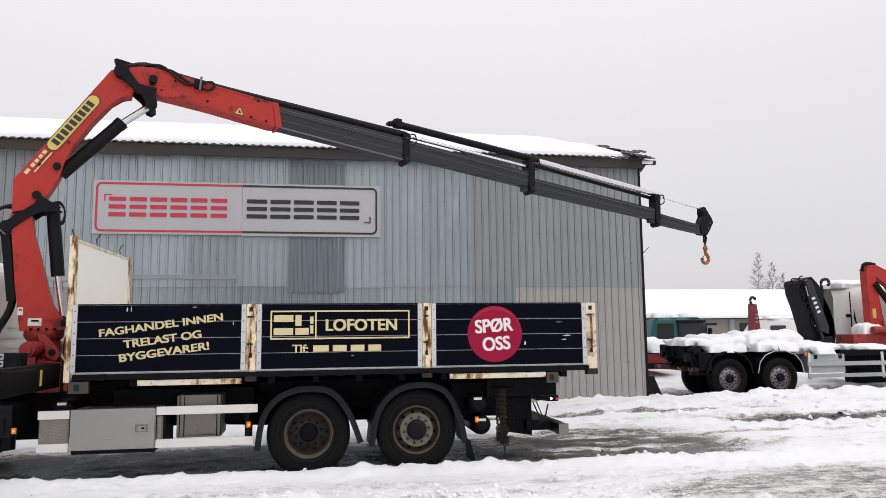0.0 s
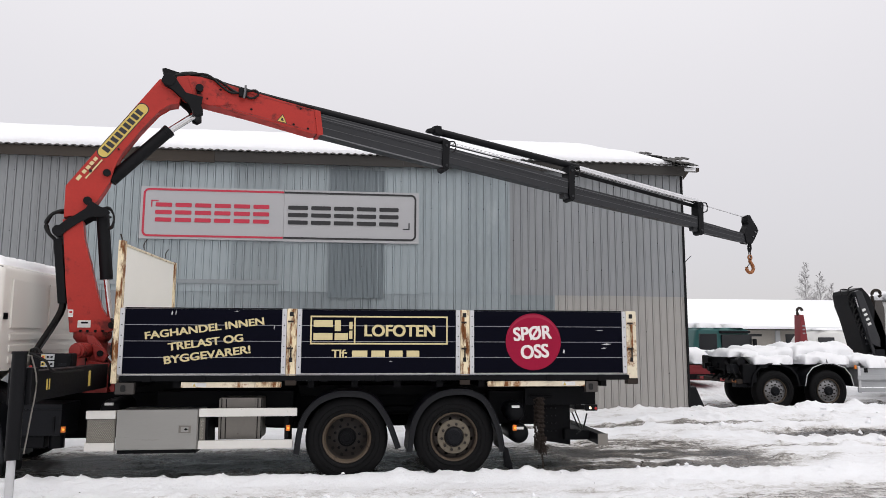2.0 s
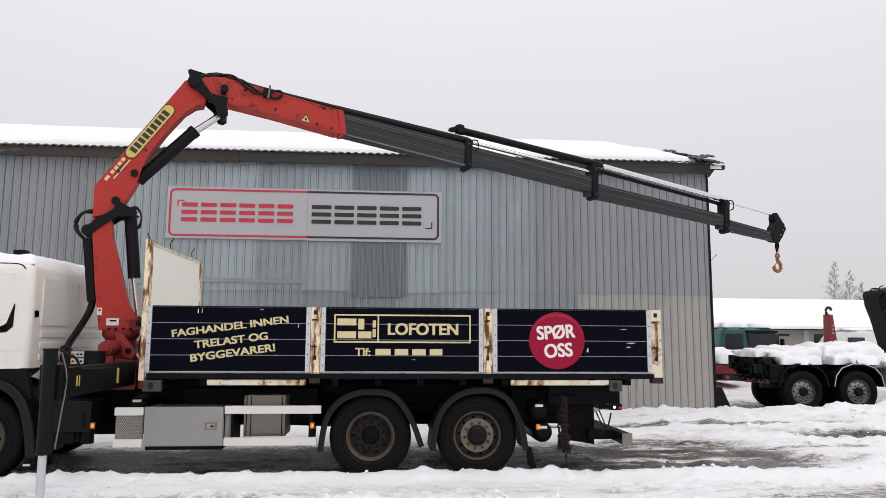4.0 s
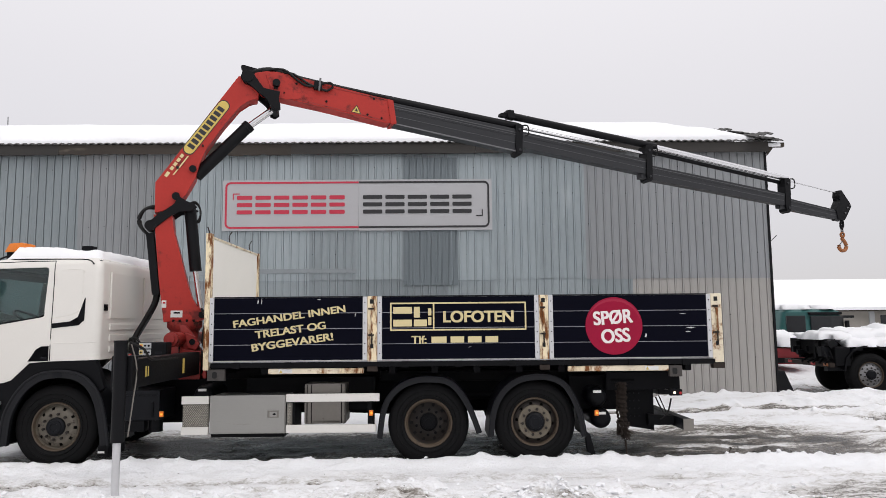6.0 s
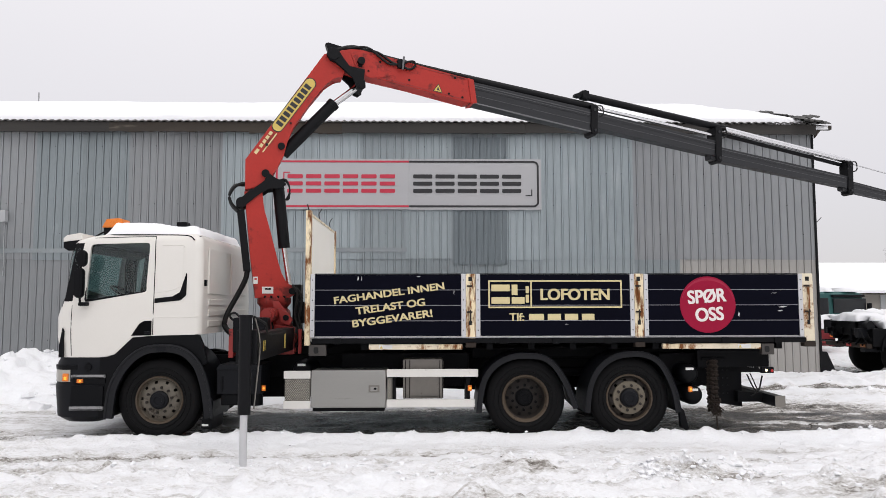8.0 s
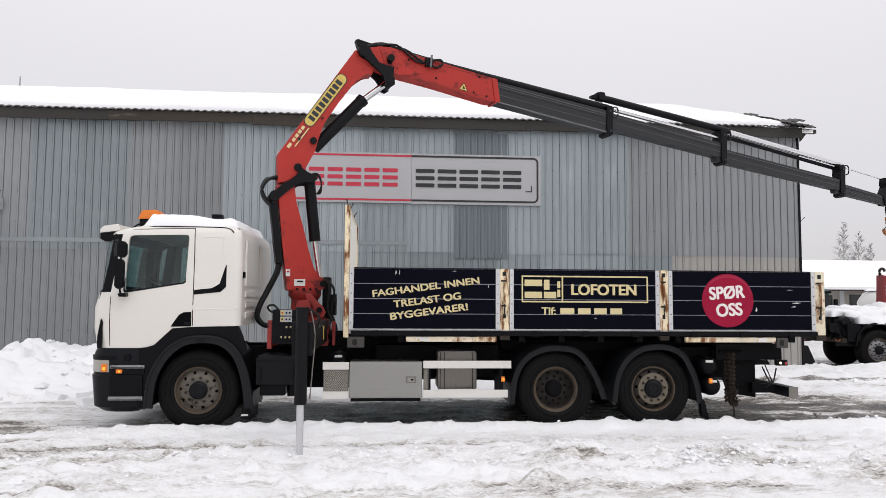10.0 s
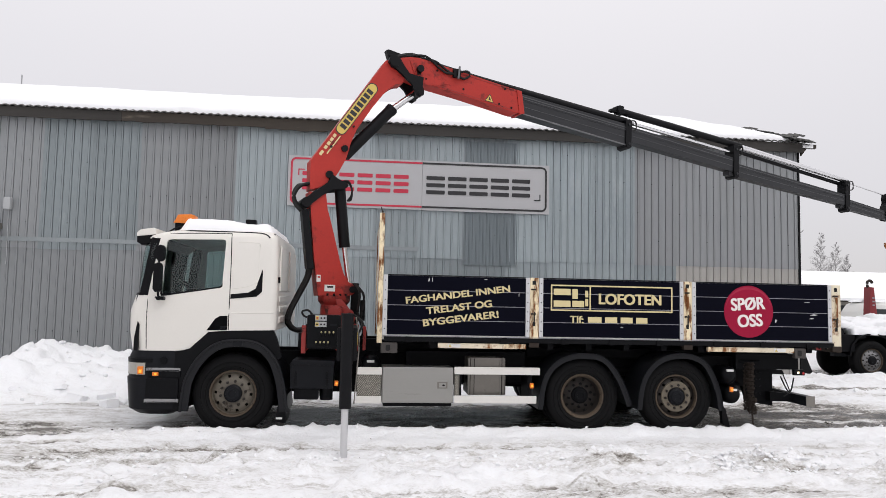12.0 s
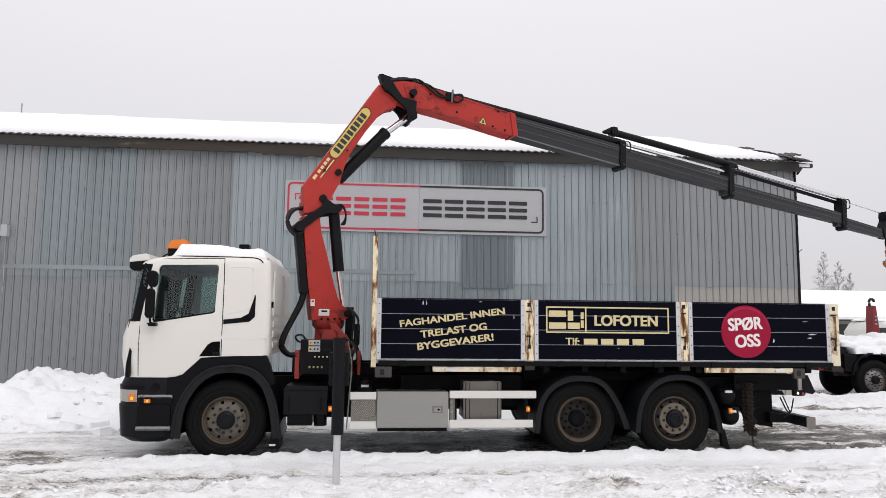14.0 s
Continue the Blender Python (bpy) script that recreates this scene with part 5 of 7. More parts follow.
part("red_lens", lathe([(0.0, -0.008), (0.016, -0.006), (0.022, 0.004)], 14), M_REDLAMP, lamp).location = (3.275, YN + 0.022, 0.852)
part("lamp_cable", hose([(2.98, YN + 0.1, 0.80), (3.06, YN + 0.08, 0.62), (3.12, YN + 0.08, 0.60), (3.18, YN + 0.1, 0.78)], 0.010, 6), M_HOSE, truck)
part("lamp_cable", hose([(3.02, YN + 0.1, 0.82), (3.08, YN + 0.08, 0.66), (3.10, YN + 0.08, 0.58), (3.03, YN + 0.1, 0.52)], 0.008, 6), M_HOSE, truck)
tow = thing("snow_chains", "rusty snow chains hanging in a bunch behind the wheel", "chain")
cr_ = random.Random(8)
for k in range(7):
    bm = bmesh.new()
    x, y = 2.54 + 0.013 * k + cr_.uniform(-0.02, 0.02), YN + 0.20 + cr_.uniform(-0.05, 0.06)
    z, low, q = 0.98, cr_.uniform(0.30, 0.42), 0
    while z > low:
        dx = cr_.uniform(-0.012, 0.012)
        a, b = ((x + dx, y - 0.012, z), (x + dx, y + 0.012, z - 0.034)) if q % 2 else ((x + dx - 0.012, y, z), (x + dx + 0.012, y, z - 0.034))
        rod(a, b, 0.0085, sides=5, bm=bm)
        rod((a[0] + 0.016, a[1], a[2]), (b[0] + 0.016, b[1], b[2]), 0.007, sides=5, bm=bm)
        z, q = z - 0.028, q + 1
    part("chain_strand", bm, M_CHAIN, tow)
bm = bmesh.new()
for k in range(70):
    x, z = cr_.uniform(2.50, 2.66), cr_.uniform(0.27, 0.50)
    rod((x, YN + 0.18 + cr_.uniform(-0.05, 0.05), z), (x + cr_.uniform(-0.03, 0.03), YN + 0.18 + cr_.uniform(-0.05, 0.05), z - 0.03), 0.009, sides=5, bm=bm)
tagged(part("chain_bunch", bm, M_CHAIN, tow), kind="stuff")
part("chain_end", hose([(2.60, YN + 0.18, 0.26), (2.61, YN + 0.18, 0.14), (2.605, YN + 0.17, 0.04)], 0.012, 6), M_CHAIN, tow)
part("hanger", rod((2.45, YN + 0.24, 0.99), (2.75, YN + 0.24, 0.99), 0.02), M_CHASSIS, tow)

# ---- cab ----
LEVELS = ((1.05, -5.885, -4.040, 1.216, 0.28), (1.30, -5.925, -4.030, 1.231, 0.28), (1.55, -5.93, -4.030, 1.235, 0.28), (1.66, -5.90, -4.030, 1.232, 0.28),
          (1.76, -5.868, -4.030, 1.228, 0.27), (2.05, -5.845, -4.035, 1.212, 0.26), (2.30, -5.825, -4.040, 1.198, 0.25), (2.44, -5.80, -4.050, 1.188, 0.25),
          (2.54, -5.72, -4.055, 1.178, 0.25), (2.585, -5.60, -4.075, 1.155, 0.25), (2.618, -5.45, -4.110, 1.11, 0.25), (2.64, -5.2, -4.180, 1.02, 0.25))


def outline(xf, xr, hw, r, rr=0.09, k=8):
    pts = []
    for cx, cy, rad, a in ((xf + r, YC - hw + r, r, 180), (xr - rr, YC - hw + rr, rr, 270), (xr - rr, YC + hw - rr, rr, 0), (xf + r, YC + hw - r, r, 90)):
        pts += [(cx + rad * math.cos(radians(a + 90 * i / k)), cy + rad * math.sin(radians(a + 90 * i / k))) for i in range(k + 1)]
    return pts


def loft(levels, cap=True, inset=0.0):
    bm = bmesh.new()
    rings = [[bm.verts.new((x, y, z)) for x, y in outline(xf + inset, xr - inset, hw - inset, max(r - inset, 0.02))] for z, xf, xr, hw, r in levels]
    for u, v in zip(rings, rings[1:]):
        for k in range(len(u)):
            bm.faces.new((u[k], u[(k + 1) % len(u)], v[(k + 1) % len(u)], v[k]))
    if cap:
        bm.faces.new(rings[0][::-1])
        bm.faces.new(rings[-1])
    return bm


def carved(name, bm, mat, parent, wall, cutters, label=""):
    """A shell with a wall thickness, from which the cutters are taken away."""
    ob = part(name, bm, mat, parent, label, smooth=True)
    s = ob.modifiers.new("wall", "SOLIDIFY")
    s.thickness, s.offset = wall, -1
    made = []
    for c in cutters:
        bmesh.ops.recalc_face_normals(c, faces=c.faces[:])
        me = bpy.data.meshes.new("cutter")
        c.to_mesh(me)
        c.free()
        o = new("cutter", me)
        made.append(o)
        b = ob.modifiers.new("cut", "BOOLEAN")
        b.operation, b.object, b.solver = "DIFFERENCE", o, "EXACT"
    bpy.context.view_layer.update()
    me = bpy.data.meshes.new_from_object(ob.evaluated_get(bpy.context.evaluated_depsgraph_get()))
    ob.modifiers.clear()
    old, ob.data = ob.data, me
    bpy.data.meshes.remove(old)
    for o in made:
        bpy.data.objects.remove(o)
    me.set_sharp_from_angle(angle=radians(38))
    return ob


WINDOW = [(-5.485, 1.80), (-5.47, 1.772), (-5.44, 1.773), (-4.77, 1.885), (-4.742, 1.90), (-4.732, 1.93), (-4.712, 2.46), (-4.722, 2.49), (-4.75, 2.503), (-5.40, 2.487), (-5.445, 2.475), (-5.462, 2.44)]
cut_window = prism(WINDOW, YN - 0.3, YF + 0.3)
sc = [(-6.4, 1.765), (-5.655, 1.755), (-5.545, 2.50), (-6.4, 2.50)]
cut_screen = prism(sc, YN - 0.20, YF + 0.20)
cut_arch = prism([(-5.18, 0.8), (-5.18, 1.065), (-5.10, 1.09), (-4.88, 1.30), (-4.63, 1.32), (-3.7, 1.34), (-3.7, 0.8)], YN - 0.3, YF + 0.3)
cab = carved("cab_shell", loft(LEVELS), M_WHITE, truck, 0.035, [cut_window, cut_screen, cut_arch], "glossy white cab shell")
glass_in = prism([(x, z) for x, z in WINDOW], YN + 0.0, YN + 0.006)
for v in glass_in.verts:
    v.co.y += 0.030 + max(0.0, v.co.z - 1.76) * 0.082
g = part("side_window", glass_in, M_GLASS, truck, "tinted side window")
g.visible_shadow = False
glass_far = prism(WINDOW, YF - 0.006, YF)
for v in glass_far.verts:
    v.co.y -= 0.030 + max(0.0, v.co.z - 1.76) * 0.082
part("side_window", glass_far, M_GLASS, truck).visible_shadow = False
bm = loft([(z, xf, xr, hw, r) for z, xf, xr, hw, r in LEVELS if 1.70 < z < 2.50], False, 0.02)
bmesh.ops.delete(bm, geom=[f for f in bm.faces if f.calc_center_median().x > -5.62 or not 0.05 < f.calc_center_median().y - YN < 2.43], context="FACES")
part("windscreen", bm, M_GLASS, truck, smooth=True).visible_shadow = False
# black screen surround, pillar and visor
for y0, y1, side in ((YN + 0.012, YN + 0.085, 1), (YF - 0.085, YF - 0.012, -1)):
    pill = prism([(-5.775, 1.755), (-5.640, 1.745), (-5.530, 2.51), (-5.665, 2.51)], y0, y1, 0.012)
    for v in pill.verts:
        v.co.y += side * (max(0.0, v.co.z - 1.76) * 0.082 + max(0.0, -5.62 - 0.11 * (1.76 - v.co.z) - v.co.x) * 0.25)
    part("screen_pillar", pill, M_BLACK, truck)
part("screen_base", loft(((1.745, -5.875, -5.4, 1.222, 0.27), (1.785, -5.868, -5.4, 1.220, 0.27))), M_BLACK, truck, smooth=True)
seal = bmesh.new()
k = len(WINDOW)
cxw, czw = sum(p[0] for p in WINDOW) / k, sum(p[1] for p in WINDOW) / k
outer = [(cxw + (x - cxw) * 1.045, czw + (z - czw) * 1.06) for x, z in WINDOW]
rows = [[seal.verts.new((x, YN - 0.003 + max(0.0, z - 1.76) * 0.082 + o, z)) for x, z in pts] for pts, o in ((outer, 0.012), (WINDOW, 0.010), (WINDOW, 0.035), (outer, 0.035))]
for i in range(k):
    for a, b in ((0, 1), (1, 2), (2, 3), (3, 0)):
        seal.faces.new((rows[a][i], rows[a][(i + 1) % k], rows[b][(i + 1) % k], rows[b][i]))
part("window_seal", seal, M_BLACK, cab)
visor = part("sun_visor", prism([(-5.885, 2.525), (-5.885, 2.575), (-5.84, 2.618), (-5.68, 2.645), (-5.645, 2.63), (-5.63, 2.555)], YC - 1.06, YC + 1.06, 0.02), M_WHITE, truck, "white roof visor lip")
part("visor_shade", prism([(-5.88, 2.45), (-5.88, 2.527), (-5.64, 2.557), (-5.63, 2.48), (-5.74, 2.42), (-5.82, 2.412)], YC - 1.055, YC + 1.055, 0.008), M_BLACK, visor)


def on_side(x, z, out=0.0):
    """A point on the near flank of the cab."""
    hw = np.interp(z, [l_[0] for l_ in LEVELS], [l_[3] for l_ in LEVELS])
    xf = np.interp(z, [l_[0] for l_ in LEVELS], [l_[1] for l_ in LEVELS])
    y, r_ = YC - hw, 0.30
    if x < xf + r_:
        y += r_ - math.sqrt(max(0.0, r_ ** 2 - (xf + r_ - x) ** 2))
    return (x, float(y) - out, z)


for nm, line in (("door_gap", [(-4.63, 1.33), (-4.63, 1.8), (-4.635, 2.3), (-4.645, 2.585)]), ("door_gap", [(-4.645, 2.585), (-5.0, 2.58), (-5.40, 2.565), (-5.515, 2.545), (-5.535, 2.50)]), ("door_gap", [(-5.652, 1.75), (-5.655, 1.4), (-5.645, 1.07)])):
    pts = []
    for (xa, za), (xb, zb) in zip(line, line[1:]):
        for t in np.linspace(0, 1, 6)[:-1]:
            pts.append(on_side(xa + (xb - xa) * t, za + (zb - za) * t, -0.002))
    pts.append(on_side(*line[-1], -0.002))
    part(nm, hose(pts, 0.0065, 6, smooth_steps=1), M_CHASSIS, cab)
for line in ([(-4.55, 2.47), (-4.30, 2.47), (-4.275, 2.40), (-4.275, 2.0), (-4.29, 1.92)], [(-4.60, 1.55), (-4.2, 1.55), (-4.06, 1.56)], [(-4.60, 1.865), (-4.40, 1.90), (-4.30, 1.95)]):
    part("pressed_line", hose([on_side(x, z, -0.003) for x, z in line], 0.007, 6), M_WHITE, cab, smooth=True)
stripe = [(-4.23, 2.12), (-4.222, 2.10), (-4.222, 1.83), (-4.29, 1.765), (-4.62, 1.73), (-4.62, 1.79), (-4.40, 1.815), (-4.305, 1.87)]
bm = bmesh.new()
a_ = [bm.verts.new(on_side(x, z, 0.004)) for x, z in stripe]
bm.faces.new(a_)
bmesh.ops.solidify(bm, geom=bm.faces[:], thickness=0.006)
part("side_trim", bm, M_BLACK, cab)
bm = bmesh.new()
bm.faces.new([bm.verts.new(on_side(x, z, 0.006)) for x, z in ((-4.90, 1.32), (-4.80, 1.47), (-4.74, 1.505), (-4.645, 1.51), (-4.645, 1.325))])
bmesh.ops.solidify(bm, geom=bm.faces[:], thickness=0.012)
part("door_handle_recess", bm, M_BLACK, cab)
part("door_handle", box(-4.73, -4.655, YN - 0.018, YN - 0.004, 1.345, 1.375, 0.006), M_GREYPLAS, cab)
part("front_flap", prism([(-5.80, 1.05), (-5.75, 1.05), (-5.74, 1.38), (-5.765, 1.42), (-5.80, 1.2)], YN + 0.015, YN + 0.06), M_BLACK, cab)
for line in ([(-5.50, 2.600), (-5.2, 2.612), (-4.6, 2.612), (-4.30, 2.606), (-4.20, 2.585), (-4.15, 2.54)],):
    part("drip_rail", hose([on_side(x, z, 0.004) for x, z in line], 0.008, 6), M_GREYPLAS, cab, smooth=True)
# back wall of the cab, with its pressed panels
for y0, y1, z0, z1 in ((9.15, 10.0, 1.85, 2.45), (10.2, 11.05, 1.85, 2.45), (9.15, 11.05, 1.42, 1.50), (9.15, 11.05, 1.56, 1.64), (9.15, 11.05, 1.70, 1.78)):
    part("pressed_panel", box(-4.04, -4.017, y0, y1, z0, z1, 0.008), M_WHITE, cab)
for z in (1.98, 2.0):
    part("rear_vent", box(-4.04, -4.012, 8.98, 9.05, z - 0.03, z + 0.03, 0.004), M_BLACK, cab)
# mirrors
mir = part("mirror", prism(round_rect(-5.545, -5.447, 1.795, 2.170, 0.042), YN - 0.185, YN - 0.105, 0.028), M_BLACK, truck, "tall black mirror housing", smooth=True)
part("wide_mirror", prism(round_rect(-5.525, -5.418, 2.185, 2.395, 0.045), YN - 0.185, YN - 0.115, 0.03), M_BLACK, mir, smooth=True)
part("mirror_arm", hose([(-5.56, YN + 0.05, 2.22), (-5.52, YN - 0.06, 2.20), (-5.49, YN - 0.14, 2.175), (-5.49, YN - 0.14, 1.80), (-5.48, YN - 0.11, 1.72), (-5.56, YN + 0.02, 1.73)], 0.014, 8), M_BLACK, mir, smooth=True)
part("mirror_foot", box(-5.515, -5.42, YN - 0.13, YN - 0.02, 1.695, 1.745, 0.022), M_BLACK, mir)
# lower cab: bumper, arch, steps, lamps
bump = part("bumper", loft(((0.245, -5.81, -5.30, 1.17, 0.30), (0.31, -5.90, -5.20, 1.225, 0.30), (0.70, -5.935, -5.20, 1.235, 0.30), (0.715, -5.92, -5.20, 1.225, 0.29), (0.90, -5.92, -5.20, 1.225, 0.29), (0.98, -5.91, -5.20, 1.225, 0.29), (1.045, -5.88, -5.20, 1.21, 0.28))), M_GREYPLAS, truck, "charcoal plastic bumper with steps", smooth=True)
arch_line = [(-5.18, 0.30), (-5.15, 0.62), (-5.09, 0.80), (-4.99, 0.97), (-4.86, 1.10), (-4.70, 1.185), (-4.49, 1.21), (-4.30, 1.19), (-4.15, 1.12), (-4.02, 0.98), (-3.94, 0.80), (-3.89, 0.60), (-3.845, 0.30)]
arch_curve = rounded(arch_line)
side_fill = [(-5.28, 0.29)] + [(-5.28, 1.05), (-5.18, 1.06), (-5.10, 1.085), (-4.88, 1.297), (-4.63, 1.317), (-4.06, 1.335), (-4.00, 1.20), (-3.94, 0.98)] + [(x + 0.02, z - 0.04) for x, z in arch_line[-4:0:-1]] + [(-5.12, 0.29)]
wing = part("front_wing", prism(side_fill, YN + 0.012, YN + 0.09), M_BLACK, truck, "black plastic wing panel")
# added dark plate fills the arch, so the gap behind the wheel stays dark
part("wheel_housing", prism([(x, z - 0.02) for x, z in arch_curve], YN + 0.60, YN + 0.66), M_CHASSIS, wing)
part("wing_inner", band(arch_curve, 0.025, YN + 0.02, YN + 0.75), M_BLACK, wing)
part("arch_lip", band(arch_curve, 0.095, YN - 0.035, YN + 0.02), M_ARCH, wing, "charcoal wheel arch lip", smooth=True)
part("arch_bead", hose([(x, YN - 0.028, z - 0.012) for x, z in arch_curve], 0.020, 8, smooth_steps=1), M_ARCH, wing, smooth=True)
part("arch_joint", box(-4.56, -4.44, YN - 0.039, YN - 0.03, 1.125, 1.215, 0.003), M_GREYPLAS, wing)
part("mud_flap", prism([(-4.0, 0.16), (-3.865, 0.14), (-3.85, 0.5), (-3.93, 0.6)], YN + 0.02, YN + 0.5, 0.004), M_BLACK, wing)
part("flap_label", box(-3.985, -3.905, YN + 0.012, YN + 0.018, 0.19, 0.215), M_LABELWHITE, wing)
part("side_lamp_cup", lathe([(0.0, 0.0), (0.035, -0.006), (0.045, -0.004), (0.048, 0.01)], 20), M_BLACK, bump).location = (-5.42, YN + 0.0, 0.93)
for z0, z1, x0, x1 in ((0.795, 0.835, -5.62, -5.20), (0.395, 0.445, -5.63, -5.21)):
    tread_ = part("step_tread", box(x0, x1, YN - 0.022, YN + 0.10, z0, z1, 0.01), M_STEP, bump)
    part("tread_edge", box(x0 + 0.01, x1 - 0.01, YN - 0.026, YN - 0.020, z0 + 0.006, z0 + 0.014), M_BLACK, tread_)
part("step_recess", box(-5.60, -5.20, YN - 0.008, YN + 0.02, 0.725, 0.792, 0.004), M_BLACK, bump)
part("step_recess", box(-5.62, -5.22, YN - 0.010, YN + 0.02, 0.45, 0.70, 0.006), M_BLACK, bump)
marker_lamp(-5.505, YN - 0.028, 0.758, truck, 0.075, 0.05)
head = part("headlamp", loft(((0.745, -5.925, -5.66, 1.2275, 0.285), (0.895, -5.928, -5.66, 1.2275, 0.285))), M_HEADLAMP, truck, "clear headlamp with amber corner lens", smooth=True)
part("corner_indicator", box(-5.735, -5.662, YN + 0.0, YN + 0.06, 0.752, 0.85, 0.01), M_ORANGE, head, "amber corner lens")
part("corner_bulb", box(-5.715, -5.682, YN - 0.005, YN + 0.02, 0.77, 0.81, 0.008), M_AMBERLIT, head)
part("lamp_surround", loft(((0.90, -5.93, -5.5, 1.232, 0.29), (0.95, -5.935, -5.5, 1.234, 0.29))), M_BLACK, bump)
# inside the cab
inside = part("cab_floor", box(-5.75, -4.08, YN + 0.08, YF - 0.08, 1.36, 1.44), M_SEAT, truck)
part("dashboard", prism([(-5.86, 1.44), (-5.45, 1.44), (-5.40, 1.72), (-5.55, 1.80), (-5.82, 1.76)], YN + 0.1, YF - 0.1, 0.02), M_SEAT, truck)
for y in (YN + 0.35, YF - 0.85):
    seat = part("seat", box(-4.95, -4.45, y, y + 0.5, 1.45, 1.72, 0.06), M_SEAT, truck)
    part("backrest", prism([(-4.62, 1.70), (-4.48, 1.70), (-4.36, 2.20), (-4.48, 2.22)], y + 0.02, y + 0.48, 0.04), M_SEAT, seat)
    part("headrest", box(-4.50, -4.38, y + 0.12, y + 0.38, 2.22, 2.40, 0.045), M_SEAT, seat)
sw = part("steering_wheel", lathe([(0.22 + 0.018 * math.cos(a), 0.018 * math.sin(a)) for a in np.linspace(0, 2 * math.pi, 9)], 32), M_BLACK, truck, smooth=True)
sw.matrix_basis = pose(-5.22, YN + 0.6, 1.86, 62, 0, -90)
part("rear_bulkhead", box(-4.12, -4.09, YN + 0.12, YF - 0.12, 1.44, 2.6), M_SEAT, truck)
# roof fittings and snow
beacon = part("beacon", prism([(-5.48, 2.735), (-5.20, 2.735), (-5.22, 2.85), (-5.26, 2.862), (-5.42, 2.85)], 9.22, 9.48, 0.02), M_ORANGE, truck, "orange roof beacon", smooth=True)
part("beacon_foot", box(-5.46, -5.22, 9.24, 9.46, 2.62, 2.738, 0.01), M_BLACK, beacon)
part("roof_rail", hose([on_side(-5.50, 2.57, -0.05), (-5.40, 9.12, 2.66), (-5.2, 9.16, 2.69), (-5.0, 9.2, 2.70)], 0.012, 6), M_BLACK, truck)
part("roof_hatch", box(-4.56, -4.42, 9.40, 9.56, 2.60, 2.832, 0.02), M_BLACK, truck)


def roof_dome(x0, x1, y0, y1):
    nx, ny = 46, 60
    gx, gy = np.meshgrid(np.linspace(x0, x1, nx), np.linspace(y0, y1, ny))
    u, v = (gx - x0) / (x1 - x0), (gy - y0) / (y1 - y0)
    env = np.clip(np.sin(np.pi * np.clip(u, 0, 1)) * 4.5, 0, 1) ** 0.7 * np.clip(np.sin(np.pi * v) * 5, 0, 1) ** 0.6
    base = 2.640 - 0.09 * np.clip((gx + 4.28) / 0.2, 0, 1) ** 2
    z = base + env * (0.150 + 0.09 * (fbm(gx * 2.5, gy * 2.5, 203) - 0.5) + 0.04 * (fbm(gx * 8, gy * 8, 205) - 0.5)) * (1 - 0.25 * u)
    me = bpy.data.meshes.new("cab_snow")
    idx = np.arange(nx * ny).reshape(ny, nx)
    me.from_pydata(np.stack([gx, gy, z - (1 - env) * 0.03], -1).reshape(-1, 3).tolist(), [], np.stack([idx[:-1, :-1], idx[:-1, 1:], idx[1:, 1:], idx[1:, :-1]], -1).reshape(-1, 4).tolist())
    me.polygons.foreach_set("use_smooth", [True] * len(me.polygons))
    me.materials.append(M_SNOW)
    tagged(new("cab_snow", me), "soft snow cap lying on the cab roof", "snow", kind="stuff")


roof_dome(-5.36, -4.10, 9.05, 11.16)

# ---- loader crane behind the cab ----
crane = thing("loader_crane", "red folding loader crane with dark extended boom behind the cab", "crane", pose(-3.45, 9.946, 0, 0, 0, 15))


part("column", prism([(-0.16, 1.80), (0.30, 1.80), (0.37, 1.84), (0.395, 1.92), (0.34, 1.985), (0.26, 2.01), (0.20, 2.14), (0.14, 2.33), (0.03, 2.75), (-0.06, 3.06), (-0.09, 3.30), (-0.335, 3.30), (-0.305, 3.05), (-0.24, 2.40)], -0.17, 0.17, 0.012), M_RED, crane, "red tapering crane column")
main = part("main_boom", prism([(-0.33, 3.76), (-0.325, 3.33), (-0.20, 3.36), (-0.02, 3.48), (0.08, 3.60), (0.20, 3.84), (0.25, 4.05), (0.32, 4.27), (0.56, 4.63), (0.78, 4.95), (0.92, 5.06), (1.04, 5.08), (1.07, 5.22), (0.98, 5.36), (0.88, 5.44), (0.76, 5.40)], -0.15, 0.15, 0.012), M_RED, crane, "red lower boom with yellow maker plate")
# maker plate: a yellow lozenge with plain dark bars, and thin yellow bars for the type
ax, az = math.cos(radians(55.8)), math.sin(radians(55.8))


def on_boom(u, v):
    return (0.335 + u * ax - v * az, 4.60 + u * az + v * ax)


L_ = 0.40
plate = [on_boom(u, v) for u, v in [(L_ * c_ + 0.075 * math.cos(radians(a)), 0.075 * math.sin(radians(a))) for c_, a0 in ((1, -90), (-1, 90)) for a in (a0 + np.linspace(0, 180, 9))]]
part("maker_plate", prism(plate, -0.158, -0.152), M_YELLOW, main)
rim_ = [on_boom(u * 1.03, v * 1.14) for u, v in [(L_ * c_ + 0.075 * math.cos(radians(a)), 0.075 * math.sin(radians(a))) for c_, a0 in ((1, -90), (-1, 90)) for a in (a0 + np.linspace(0, 180, 9))]]
part("plate_rim", prism(rim_, -0.1545, -0.1505), M_SIGNBLACK, main)
for k in range(9):
    u = -0.385 + k * 0.0865
    part("plate_bar", prism([on_boom(u, -0.050), on_boom(u + 0.058, -0.050), on_boom(u + 0.058, 0.050), on_boom(u, 0.050)], -0.162, -0.1585), M_SIGNBLACK, main)
